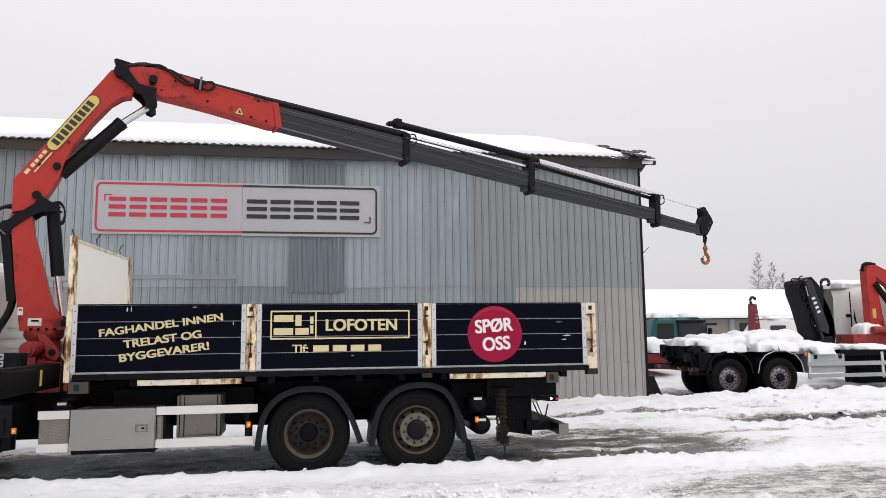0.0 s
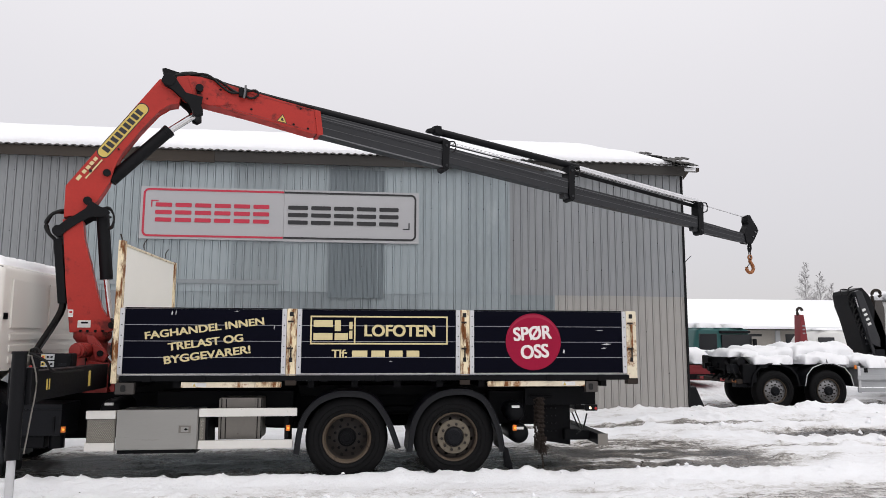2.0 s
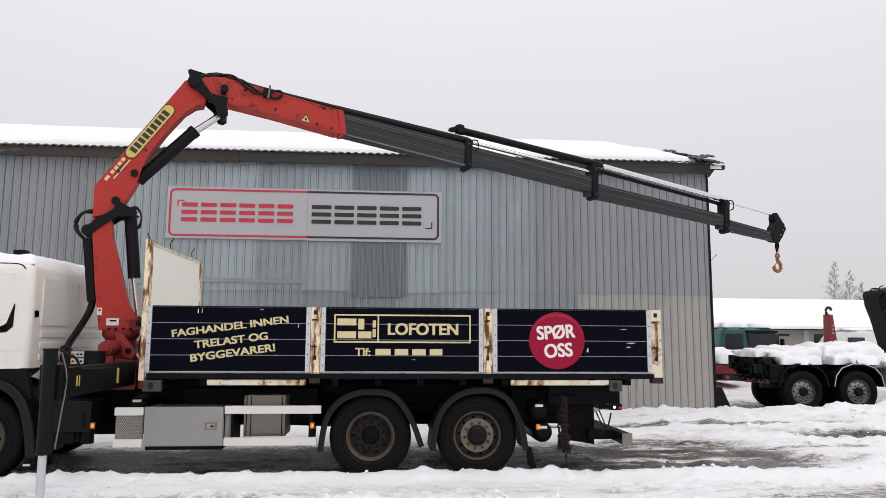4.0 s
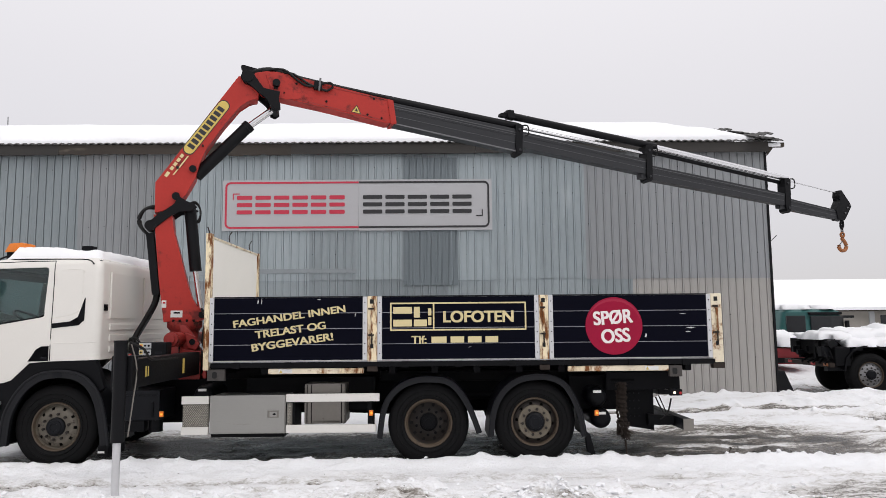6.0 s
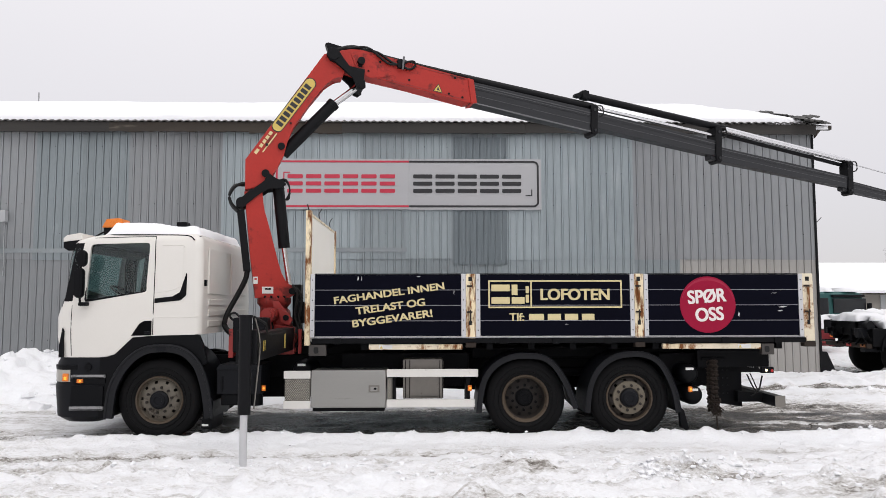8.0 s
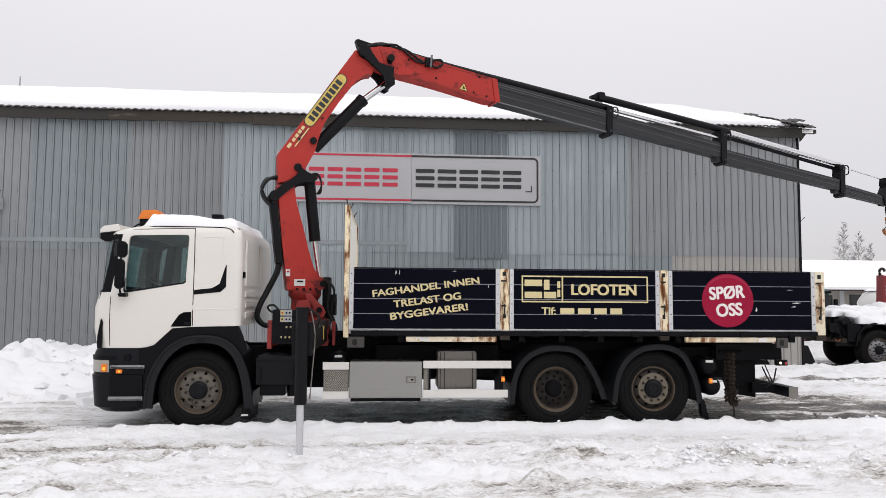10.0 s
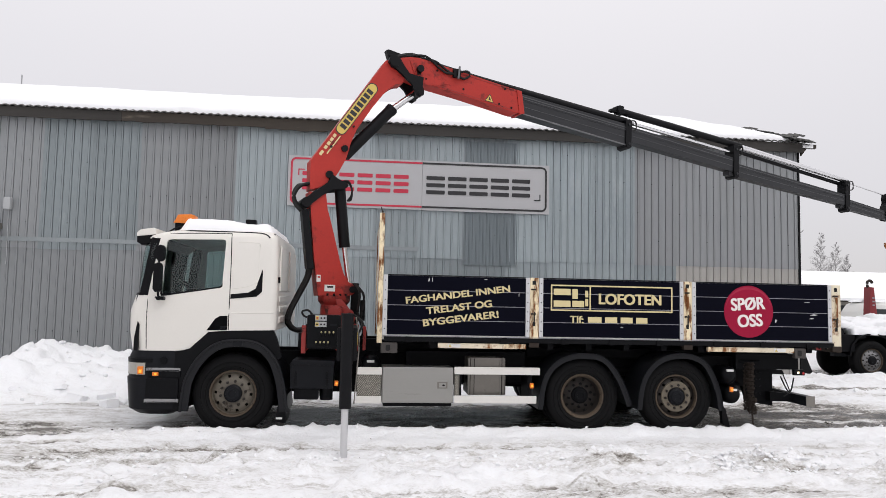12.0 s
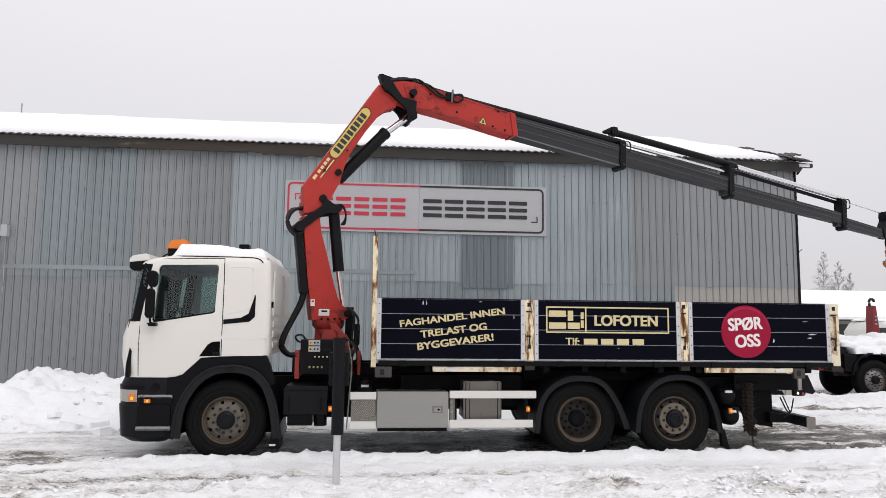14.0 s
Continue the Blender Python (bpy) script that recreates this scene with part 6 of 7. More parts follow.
for k, (u0, u1, v, h) in enumerate(((-0.92, -0.84, 0.02, 0.022), (-0.80, -0.745, 0.02, 0.022), (-0.725, -0.67, 0.02, 0.022), (-0.65, -0.595, 0.02, 0.022), (-0.575, -0.52, 0.02, 0.022), (-0.84, -0.50, -0.05, 0.009))):
    part("type_bar", prism([on_boom(u0, v - h), on_boom(u1, v - h), on_boom(u1, v + h), on_boom(u0, v + h)], -0.155, -0.151), M_PALEGOLD, main)
for s, z, r_ in ((-0.05, 3.57, 0.055), (0.165, 3.975, 0.05), (-0.04, 3.985, 0.02), (0.29, 4.32, 0.014), (0.345, 1.90, 0.05)):
    p_ = part("pin", rod((s, -0.185, z), (s, 0.185, z), r_), M_CRBLACK if r_ > 0.03 else M_HOLE, main)
link = part("knuckle_link", prism([(-0.43, 3.13), (-0.40, 3.08), (-0.33, 3.09), (-0.15, 3.25), (0.0, 3.36), (0.17, 3.36), (0.24, 3.42), (0.20, 3.47), (0.08, 3.50), (-0.02, 3.58), (-0.06, 3.45), (-0.22, 3.32), (-0.24, 3.34), (-0.36, 3.22)], -0.20, -0.15, 0.01), M_CRBLACK, crane)
part("knuckle_link", prism([(-0.43, 3.13), (-0.33, 3.09), (0.0, 3.36), (0.17, 3.36), (0.24, 3.42), (0.08, 3.50), (-0.06, 3.45), (-0.36, 3.22)], 0.15, 0.20, 0.01), M_CRBLACK, crane)
part("pivot_boss", rod((-0.37, -0.215, 3.14), (-0.37, 0.215, 3.14), 0.075), M_CRBLACK, crane)
lift = part("lift_cylinder", rod((0.135, -0.04, 3.42), (0.235, -0.04, 2.52), 0.082, sides=20), M_CRBLACK, crane, "black lift cylinder with bright rod", smooth=True)
part("piston_rod", rod((0.225, -0.04, 2.56), (0.325, -0.04, 1.92), 0.036), M_CHROME, lift, smooth=True)
fold = part("fold_cylinder", rod((0.20, 0.0, 3.90), (0.92, 0.0, 4.70), 0.088, sides=20), M_CRBLACK, crane, "black folding cylinder with bright rod", smooth=True)
part("piston_rod", rod((0.90, 0.0, 4.675), (1.29, 0.0, 5.0), 0.05), M_CHROME, fold, smooth=True)
part("cylinder_collar", rod((0.885, 0.0, 4.66), (0.93, 0.0, 4.71), 0.096), M_CRBLACK, fold)
for y0, y1 in ((-0.215, -0.16), (0.16, 0.215)):
    part("elbow_link", prism([(0.81, 5.44), (0.79, 5.38), (0.84, 5.30), (0.93, 5.28), (1.06, 5.16), (1.18, 5.08), (1.22, 4.98), (1.24, 4.91), (1.31, 4.885), (1.37, 4.93), (1.365, 5.02), (1.33, 5.06), (1.36, 5.20), (1.22, 5.215), (1.12, 5.22), (1.01, 5.36), (0.98, 5.44), (0.90, 5.49)], y0, y1, 0.012), M_CRBLACK, crane)
for s, z, r_ in ((0.89, 5.39, 0.085), (1.31, 4.96, 0.05), (1.305, 5.33, 0.055)):
    part("elbow_pin", rod((s, -0.225, z), (s, 0.225, z), r_), M_CRBLACK, crane)
outer_boom = part("outer_boom", prism([(0.93, 5.34), (1.0, 5.48), (1.16, 5.515), (1.37, 5.525), (1.50, 5.475), (3.02, 5.225), (3.075, 5.21), (3.125, 4.86), (2.97, 4.85), (1.95, 5.04), (1.45, 5.115), (1.30, 5.14), (1.10, 5.20)], -0.14, 0.14, 0.012), M_RED, crane, "red outer boom housing")
part("reinforcing_plate", prism([(1.15, 5.46), (1.37, 5.50), (1.50, 5.30), (1.80, 5.17), (1.62, 5.12), (1.45, 5.10), (1.26, 5.16)], -0.15, -0.139, 0.004), M_RED, outer_boom)
part("bolt_eye", prism([(1.295, 5.40), (1.335, 5.33), (1.325, 5.25), (1.27, 5.25), (1.26, 5.33)], -0.165, -0.149, 0.004), M_CRBLACK, outer_boom)
part("weld_seam", prism([(1.85, 5.40), (3.0, 5.215), (3.0, 5.203), (1.85, 5.388)], -0.145, -0.138), M_REDDARK, outer_boom)
part("weld_seam", prism([(1.5, 5.145), (2.97, 4.893), (2.97, 4.881), (1.5, 5.133)], -0.145, -0.138), M_REDDARK, outer_boom)
part("end_collar", prism([(2.99, 5.235), (3.085, 5.215), (3.137, 4.852), (3.045, 4.832)], -0.155, 0.155, 0.01), M_RED, outer_boom)
tri_ = [(2.42, 4.985), (2.58, 4.96), (2.515, 5.105)]
part("warning_triangle", prism(tri_, -0.146, -0.1405), M_SIGNBLACK, outer_boom)
tc_ = (2.505, 5.012)
part("warning_field", prism([(tc_[0] + (x - tc_[0]) * 0.78, tc_[1] + (z - tc_[1]) * 0.78) for x, z in tri_], -0.149, -0.1462), M_YELLOW, outer_boom)
part("warning_sign", prism([(2.485, 5.0), (2.53, 4.995), (2.515, 5.04), (2.50, 5.05)], -0.1515, -0.1492), M_SIGNBLACK, outer_boom)
for s, z in ((2.68, 4.96), (3.02, 5.10), (1.6, 5.36), (3.04, 4.98), (3.06, 4.92), (2.78, 5.22), (2.05, 5.12), (2.9, 4.92), (1.42, 5.20)):
    part("bolt", rod((s, -0.15, z), (s, -0.138, z), 0.018, sides=8), M_CRBLACK, outer_boom)
valve = part("hose_valve", box(1.86, 1.98, -0.20, -0.12, 5.28, 5.42, 0.015), M_CRBLACK, crane)
part("lever", rod((1.93, -0.22, 5.25), (1.95, -0.22, 5.45), 0.016), M_BOOMEDGE, valve)
for k, pts in enumerate(([(1.10, -0.10, 5.53), (1.4, -0.15, 5.56), (1.62, -0.17, 5.40), (1.75, -0.17, 5.33), (1.9, -0.16, 5.35)], [(1.30, -0.12, 5.53), (1.55, -0.16, 5.50), (1.78, -0.17, 5.36), (1.9, -0.17, 5.33)],
                         [(1.98, -0.17, 5.38), (2.1, -0.19, 5.40), (2.14, -0.18, 5.34), (2.05, -0.17, 5.28), (1.97, -0.17, 5.30)], [(0.86, -0.06, 5.46), (1.2, -0.08, 5.57), (1.6, -0.05, 5.49), (2.3, -0.04, 5.385), (3.0, -0.04, 5.29)],
                         [(0.9, 0.02, 5.5), (1.25, 0.02, 5.58), (1.7, 0.02, 5.50), (2.4, 0.02, 5.38), (3.05, 0.02, 5.285)])):
    part("hydraulic_hose", hose(pts, 0.018 if k < 3 else 0.036, 8), M_HOSE, crane, smooth=True)
part("elbow_plate", prism([(0.84, 5.45), (0.79, 5.60), (0.83, 5.615), (1.16, 5.545), (1.13, 5.48)], -0.06, 0.06, 0.008), M_CRBLACK, crane)
part("hose_guide", box(0.84, 1.02, -0.1, 0.1, 5.46, 5.53, 0.015), M_CRBLACK, crane)

# telescopic sections, each inside the one before it
for s0, s1, t0, t1, b0, b1, hw, mat in ((3.02, 5.26, 5.20, 4.895, 4.855, 4.525, 0.118, M_BOOM), (5.10, 7.62, 4.905, 4.535, 4.63, 4.275, 0.098, M_BOOM), (7.45, 10.42, 4.475, 4.065, 4.215, 3.85, 0.080, M_BOOM), (10.3, 11.64, 4.02, 3.795, 3.80, 3.625, 0.062, M_BOOM)):
    h0, h1 = t0 - b0, t1 - b1
    sect = part("boom_section", prism([(s0, t0), (s1, t1), (s1, t1 - h1 * 0.72), (s1, b1), (s0, b0), (s0, t0 - h0 * 0.72)], -hw, hw, 0.010), mat, crane, "dark grey telescopic boom section")
    # first section's slide is pale: wear plus a painted highlight along the edge
    part("lower_slide", prism([(s0 + 0.05, b0 + 0.016), (s1 - 0.05, b1 + 0.014), (s1 - 0.05, b1 - 0.003), (s0 + 0.05, b0 - 0.003)], -hw - 0.003, -hw + 0.03), M_BOOMEDGE if s0 < 4 else M_BOOM, sect)
    # thin pale strips paint the lit creases onto the flat boom sides
    for f_, h_ in ((0.13, 0.014), (0.24, 0.009), (0.62, 0.007)) if s0 < 4 else ((0.16, 0.010), (0.60, 0.006)):
        part("fold_line", prism([(s0 + 0.05, t0 - h0 * f_), (s1 - 0.05, t1 - h1 * f_), (s1 - 0.05, t1 - h1 * f_ - h_), (s0 + 0.05, t0 - h0 * f_ - h_)], -hw - 0.003, -hw + 0.01), M_BOOMFOLDLIT, sect)
    part("side_rib", prism([(s0 + 0.05, t0 - h0 * 0.30), (s1 - 0.05, t1 - h1 * 0.30), (s1 - 0.05, t1 - h1 * 0.34), (s0 + 0.05, t0 - h0 * 0.34)], -hw - 0.005, -hw + 0.01), M_BOOM, sect)
for s, t, b, hw in ((5.19, 5.0, 4.50, 0.145), (7.60, 4.80, 4.18, 0.125), (10.47, 4.36, 3.74, 0.10)):
    col = part("boom_collar", prism([(s - 0.07, t - 0.02), (s + 0.02, t), (s + 0.07, t - 0.05), (s + 0.055, t - 0.16), (s + 0.045, b + 0.10), (s + 0.05, b + 0.01), (s + 0.01, b - 0.025), (s - 0.05, b), (s - 0.075, b + 0.12), (s - 0.05, t - 0.16)], -hw, hw, 0.012), M_CRBLACK, crane)
    for z in (b + 0.06, t - 0.1):
        part("pad_bolt", rod((s, -hw - 0.015, z), (s, -hw + 0.005, z), 0.022, sides=8), M_BOOM, col)
    part("looped_hose", hose([(s + 0.05, -hw * 0.6, t - 0.02), (s + 0.16, -hw * 0.7, t - 0.02), (s + 0.17, -hw * 0.7, t - 0.16), (s + 0.08, -hw * 0.6, t - 0.2)], 0.012, 6), M_HOSE, col, smooth=True)
for p0, p1, r_, mat, nm in (((3.0, 0, 5.27), (5.22, 0, 4.98), 0.068, M_CRBLACK, "extension_cylinder"), ((5.0, 0, 5.17), (7.80, 0, 4.80), 0.060, M_CRBLACK, "extension_cylinder"), ((5.25, -0.03, 4.965), (7.56, -0.03, 4.655), 0.030, M_CHROME, "extension_rod"),
                            ((5.25, 0.05, 5.0), (7.56, 0.05, 4.69), 0.022, M_CHROME, "extension_rod"), ((7.72, 0, 4.80), (10.55, 0, 4.365), 0.050, M_CHROME, "extension_cylinder"), ((7.72, 0.06, 4.72), (10.5, 0.06, 4.29), 0.035, M_CRBLACK, "extension_cylinder"), ((10.5, 0, 4.34), (11.66, 0, 4.145), 0.013, M_CHROME, "extension_rod")):
    part(nm, rod(p0, p1, r_), mat, crane, smooth=True)
cyl_end = part("cylinder_head", prism([(5.0, 5.23), (5.05, 5.245), (5.13, 5.235), (5.15, 5.095), (5.02, 5.11)], -0.075, 0.075, 0.015), M_CRBLACK, crane)
part("clevis", prism([(4.88, 5.135), (4.89, 5.175), (4.95, 5.195), (5.02, 5.19), (5.02, 5.125), (4.95, 5.12)], -0.045, 0.045, 0.008), M_CRBLACK, cyl_end)
head_ = part("boom_head", prism([(11.54, 3.80), (11.58, 3.62), (11.72, 3.61), (11.80, 3.72), (11.90, 3.88), (11.86, 3.96), (11.70, 4.18), (11.65, 4.18), (11.63, 4.08), (11.66, 4.0), (11.60, 3.92)], -0.085, 0.085, 0.01), M_CRBLACK, crane, "black boom head plate")
for s, z in ((11.80, 3.85), (11.74, 3.75), (11.86, 3.90)):
    part("head_pin", rod((s, -0.1, z), (s, 0.1, z), 0.016, sides=8), M_BOOMEDGE, head_)
part("shackle", hose([(11.74, -0.02, 3.66), (11.70, 0, 3.56), (11.72, 0, 3.46), (11.76, 0, 3.55), (11.75, 0.02, 3.66)], 0.022, 8), M_CRBLACK, crane)
bm = bmesh.new()
for k in range(3):
    z = 3.45 - 0.055 * k
    dx, dy = ((0.02, 0) if k % 2 else (0, 0.02))
    for s_ in (-1, 1):
        rod((11.725 + s_ * dx, s_ * dy, z + 0.03), (11.725 + s_ * dx, s_ * dy, z - 0.04), 0.010, sides=6, bm=bm)
part("hook_chain", bm, M_CHAIN, crane)
hk = part("hook", hose([(11.725, 0, 3.33), (11.72, 0, 3.27), (11.775, 0, 3.20), (11.80, 0, 3.13), (11.765, 0, 3.065), (11.69, 0, 3.045), (11.635, 0, 3.09), (11.63, 0, 3.15)], 0.034, 10), M_HOOK, crane, "worn orange load hook", smooth=True)
part("hook_eye", lathe([(0.042 + 0.018 * math.cos(a), 0.018 * math.sin(a)) for a in np.linspace(0, 2 * math.pi, 9)], 20), M_HOOK, hk, smooth=True).location = (11.725, 0, 3.345)
part("safety_catch", rod((11.73, 0, 3.24), (11.64, 0, 3.15), 0.010, sides=6), M_BOOMEDGE, hk)
# hose guard and hoses beside the column
part("hose_guard", prism([(-0.43, 3.03), (-0.33, 3.05), (-0.225, 2.18), (-0.325, 2.18)], -0.15, 0.05, 0.012), M_CRBLACK, crane)
for k in range(4):
    y = -0.12 + 0.05 * k
    part("hydraulic_hose", hose([(-0.38, y, 3.0), (-0.50, y, 3.12), (-0.535, y, 3.24 + 0.01 * k), (-0.47, y, 3.36 + 0.015 * k), (-0.36, y, 3.42), (-0.26, y, 3.42)], 0.022, 8), M_HOSE, crane, smooth=True)
for k in range(3):
    y = -0.14 - 0.012 * k
    part("hydraulic_hose", hose([(0.10, y, 3.46), (0.22, y - 0.03, 3.47 + 0.012 * k), (0.285, y - 0.03, 3.38), (0.28, y - 0.03, 3.28 - 0.03 * k), (0.23, y, 3.20)], 0.012, 6), M_HOSE, crane, smooth=True)
for k in range(3):
    y = -0.10 + 0.07 * k
    part("hydraulic_hose", hose([(-0.27, y, 2.2), (-0.30, y, 2.05), (-0.42, y, 1.80), (-0.53, y - 0.03, 1.58), (-0.56, y - 0.05, 1.42), (-0.46, y - 0.05, 1.31), (-0.30, y, 1.32), (-0.2, y, 1.40)], 0.036, 8), M_HOSE, crane, smooth=True)
for x0, z0, w, h in ((-0.07, 1.865, 0.155, 0.095), (-0.19, 2.0, 0.06, 0.10)):
    lb = part("data_label", box(x0, x0 + w, -0.178, -0.1715, z0, z0 + h), M_LABELWHITE, crane)
    part("label_bar", box(x0 + w * 0.25, x0 + w * 0.8, -0.181, -0.1785, z0 + h * 0.55, z0 + h * 0.8), M_GREYPLAS if w > 0.1 else M_REDLAMP, lb)

# crane base across the frame (square to the truck)
base = part("base", box(0.12, 0.42, -0.42, 0.40, 1.03, 1.30, 0.02), M_REDDARK, crane, "red crane base casting")
base.matrix_basis = pose(0.05, 0, 0, 0, 0, -15)
part("base_frame", box(-0.40, 0.119, -0.40, 0.38, 1.03, 1.28, 0.02), M_CRBLACK, base)
ped = part("pedestal", lathe([(0.27, 0.0), (0.26, 0.10), (0.20, 0.18), (0.19, 0.38), (0.235, 0.44), (0.235, 0.52), (0.0, 0.52)], 32), M_REDDARK, base, smooth=True)
ped.matrix_basis = pose(0.06, 0, 1.29, 90, 0, 0)
part("slew_cylinder", rod((0.11, -0.66, 1.57), (0.11, 0.50, 1.57), 0.092, sides=24), M_REDDARK, base, smooth=True)
part("cylinder_end", rod((0.11, -0.685, 1.57), (0.11, -0.655, 1.57), 0.062), M_REDDARK, base)
part("cylinder_collar", rod((0.11, -0.60, 1.57), (0.11, -0.55, 1.57), 0.102, sides=24), M_REDDARK, base, smooth=True)
part("base_web", prism([(0.20, 1.30), (0.44, 1.06), (0.44, 1.30), (0.30, 1.62), (0.18, 1.76), (0.10, 1.76)], -0.33, -0.28, 0.008), M_REDDARK, base)
part("base_web", prism([(0.16, 1.04), (0.44, 1.04), (0.44, 1.40), (0.16, 1.44)], -0.46, -0.42, 0.008), M_REDDARK, base)
part("guard_post", box(-0.305, -0.245, -0.97, -0.90, 1.03, 1.40, 0.008), M_REDDARK, base)
part("post_arm", box(-0.30, -0.25, -0.90, -0.38, 1.05, 1.11, 0.006), M_REDDARK, base)
part("guard_post", box(0.50, 0.545, -0.52, -0.45, 1.05, 1.38, 0.008), M_REDDARK, base)
ctl = part("control_block", box(-0.42, 0.02, -0.62, -0.42, 1.10, 1.545, 0.03), M_BLACK, base, "black lever control block with yellow switches")
for z in (1.385, 1.468):
    sp = part("switch_plate", box(-0.315, -0.165, -0.630, -0.621, z, z + 0.07, 0.003), M_GREYBOX, ctl)
    part("switch", box(-0.308, -0.268, -0.636, -0.629, z + 0.01, z + 0.06, 0.003), M_YELLOW, sp)
    for x in (-0.288, -0.235, -0.192):
        part("button", rod((x, -0.646, z + 0.035), (x, -0.630, z + 0.035), 0.012, sides=10), M_REDLAMP if x < -0.28 and z > 1.4 else M_BLACK, sp)
for row, z in ((0, 1.315), (1, 1.185)):
    for q in range(4):
        x = -0.225 + q * 0.052 - row * 0.065
        lv = part("lever", rod((x, -0.675, z), (x, -0.61, z - 0.05), 0.006, sides=6), M_CRBLACK, ctl)
        part("lever_knob", rod((x, -0.684, z), (x, -0.670, z + 0.012), 0.0115, sides=8), M_LEVER, lv)
part("block_hose", hose([(-0.36, -0.5, 1.54), (-0.42, -0.5, 1.60), (-0.50, -0.48, 1.58), (-0.47, -0.46, 1.52), (-0.40, -0.45, 1.50)], 0.014, 8), M_HOSE, ctl, smooth=True)
ctl.location = (0.19, -0.45, 0)
part("block_bracket", box(-0.30, -0.10, -0.42, 0.05, 1.13, 1.19, 0.008), M_CRBLACK, ctl)
part("name_tag", box(-0.12, -0.03, -0.624, -0.6205, 1.40, 1.43), M_GREYPLAS, ctl)
# pedestal fittings: flange bolts, valve bank and short hoses
for q in range(7):
    a_ = radians(200 + q * 24)
    part("flange_bolt", rod((0.06 + 0.225 * math.cos(a_), 0.225 * math.sin(a_), 1.80), (0.06 + 0.225 * math.cos(a_), 0.225 * math.sin(a_), 1.835), 0.018, sides=6), M_CRBLACK, base)
for q in range(4):
    x = 0.10 + 0.085 * q
    part("hydraulic_hose", hose([(x, -0.30, 1.46 - 0.03 * q), (x + 0.03, -0.37, 1.38), (x + 0.05, -0.40, 1.22), (x + 0.02, -0.38, 1.08)], 0.014, 6), M_HOSE, base, smooth=True)
part("hydraulic_hose", hose([(0.40, -0.22, 1.95), (0.50, -0.26, 1.80), (0.47, -0.30, 1.50), (0.55, -0.34, 1.25), (0.46, -0.32, 1.10)], 0.018, 6), M_HOSE, base, smooth=True)
part("hydraulic_hose", hose([(0.36, -0.22, 1.98), (0.44, -0.28, 1.85), (0.42, -0.32, 1.55), (0.50, -0.36, 1.30), (0.42, -0.34, 1.12)], 0.018, 6), M_HOSE, base, smooth=True)
part("valve_bank", box(0.44, 0.52, -0.20, 0.05, 1.45, 1.75, 0.015), M_CRBLACK, base)
part("swing_lug", prism([(0.20, 1.66), (0.34, 1.60), (0.40, 1.50), (0.36, 1.42), (0.24, 1.46)], -0.40, -0.34, 0.01), M_REDDARK, base)
part("lug_pin", rod((0.31, -0.42, 1.53), (0.31, -0.33, 1.53), 0.04), M_CRBLACK, base)
part("far_post", box(0.30, 0.42, 0.1, 0.3, 1.3, 2.0, 0.02), M_CRBLACK, base)
# stabiliser, run out to the near side
stab = part("stabiliser_beam", box(-3.135, -2.97, 7.46, 9.9, 1.10, 1.40, 0.012), M_CRBLACK, None, "black stabiliser beam run out with its leg down")
stab.parent = crane
stab.matrix_parent_inverse = crane.matrix_basis.inverted()
for nm, bm, mat in (("leg_tube", rod((-3.06, 7.30, 0.57), (-3.06, 7.30, 1.58), 0.066, sides=24), M_CRBLACK), ("leg_cap", rod((-3.06, 7.30, 1.575), (-3.06, 7.30, 1.60), 0.072, sides=24), M_CRBLACK),
                    ("leg_ram", rod((-3.06, 7.29, 0.0), (-3.06, 7.29, 0.60), 0.039, sides=20), M_ALU), ("leg_bracket", box(-3.17, -2.95, 7.34, 7.48, 1.08, 1.44, 0.01), M_CRBLACK),
                    ("yellow_mark", box(-2.969, -2.964, 8.86, 8.92, 1.16, 1.34), M_YELLOW), ("yellow_mark", box(-2.969, -2.964, 7.72, 7.80, 1.20, 1.31), M_YELLOW), ("black_stripe", box(-2.966, -2.961, 7.745, 7.765, 1.20, 1.31), M_CRBLACK), ("leg_hose", hose([(-2.97, 7.34, 1.56), (-2.93, 7.40, 1.3), (-2.945, 7.36, 0.95), (-2.965, 7.32, 0.62)], 0.008, 6), M_STEELDULL),
                    ("leg_hose", hose([(-2.99, 7.35, 1.58), (-2.90, 7.5, 1.5), (-2.93, 7.8, 1.38), (-2.94, 8.6, 1.36)], 0.014, 6), M_HOSE)):
    ob = part(nm, bm, mat, stab, smooth=nm.startswith("leg_") and nm != "leg_bracket")

# ---- beyond the shed's corner ----
scoop = thing("loader_bucket", "black steel loader bucket leaning by the shed corner", "bucket")
part("shell", prism([(8.36, -0.08), (8.84, -0.10), (8.56, 0.55), (8.42, 0.55)], 16.9, 18.2, 0.01), M_CRBLACK, scoop)
part("cutting_edge", prism([(8.50, -0.11), (8.90, -0.12), (8.88, -0.07), (8.50, -0.06)], 16.88, 18.22), M_BLACK, scoop)
wire = thing("wall_rod", "thin steel rod sticking out from the shed wall", "rod")
part("rod", rod((8.2, 17.0, 3.45), (8.62, 17.0, 3.85), 0.008, sides=6), M_CRBLACK, wire)


def far_wheel(parent, x, y, z, r, rim):
    w = wheel(parent, x, y, z, 0.5, "front", 5, rim=rim, hub=rim)
    w.scale = (r / 0.5,) * 3
    return w


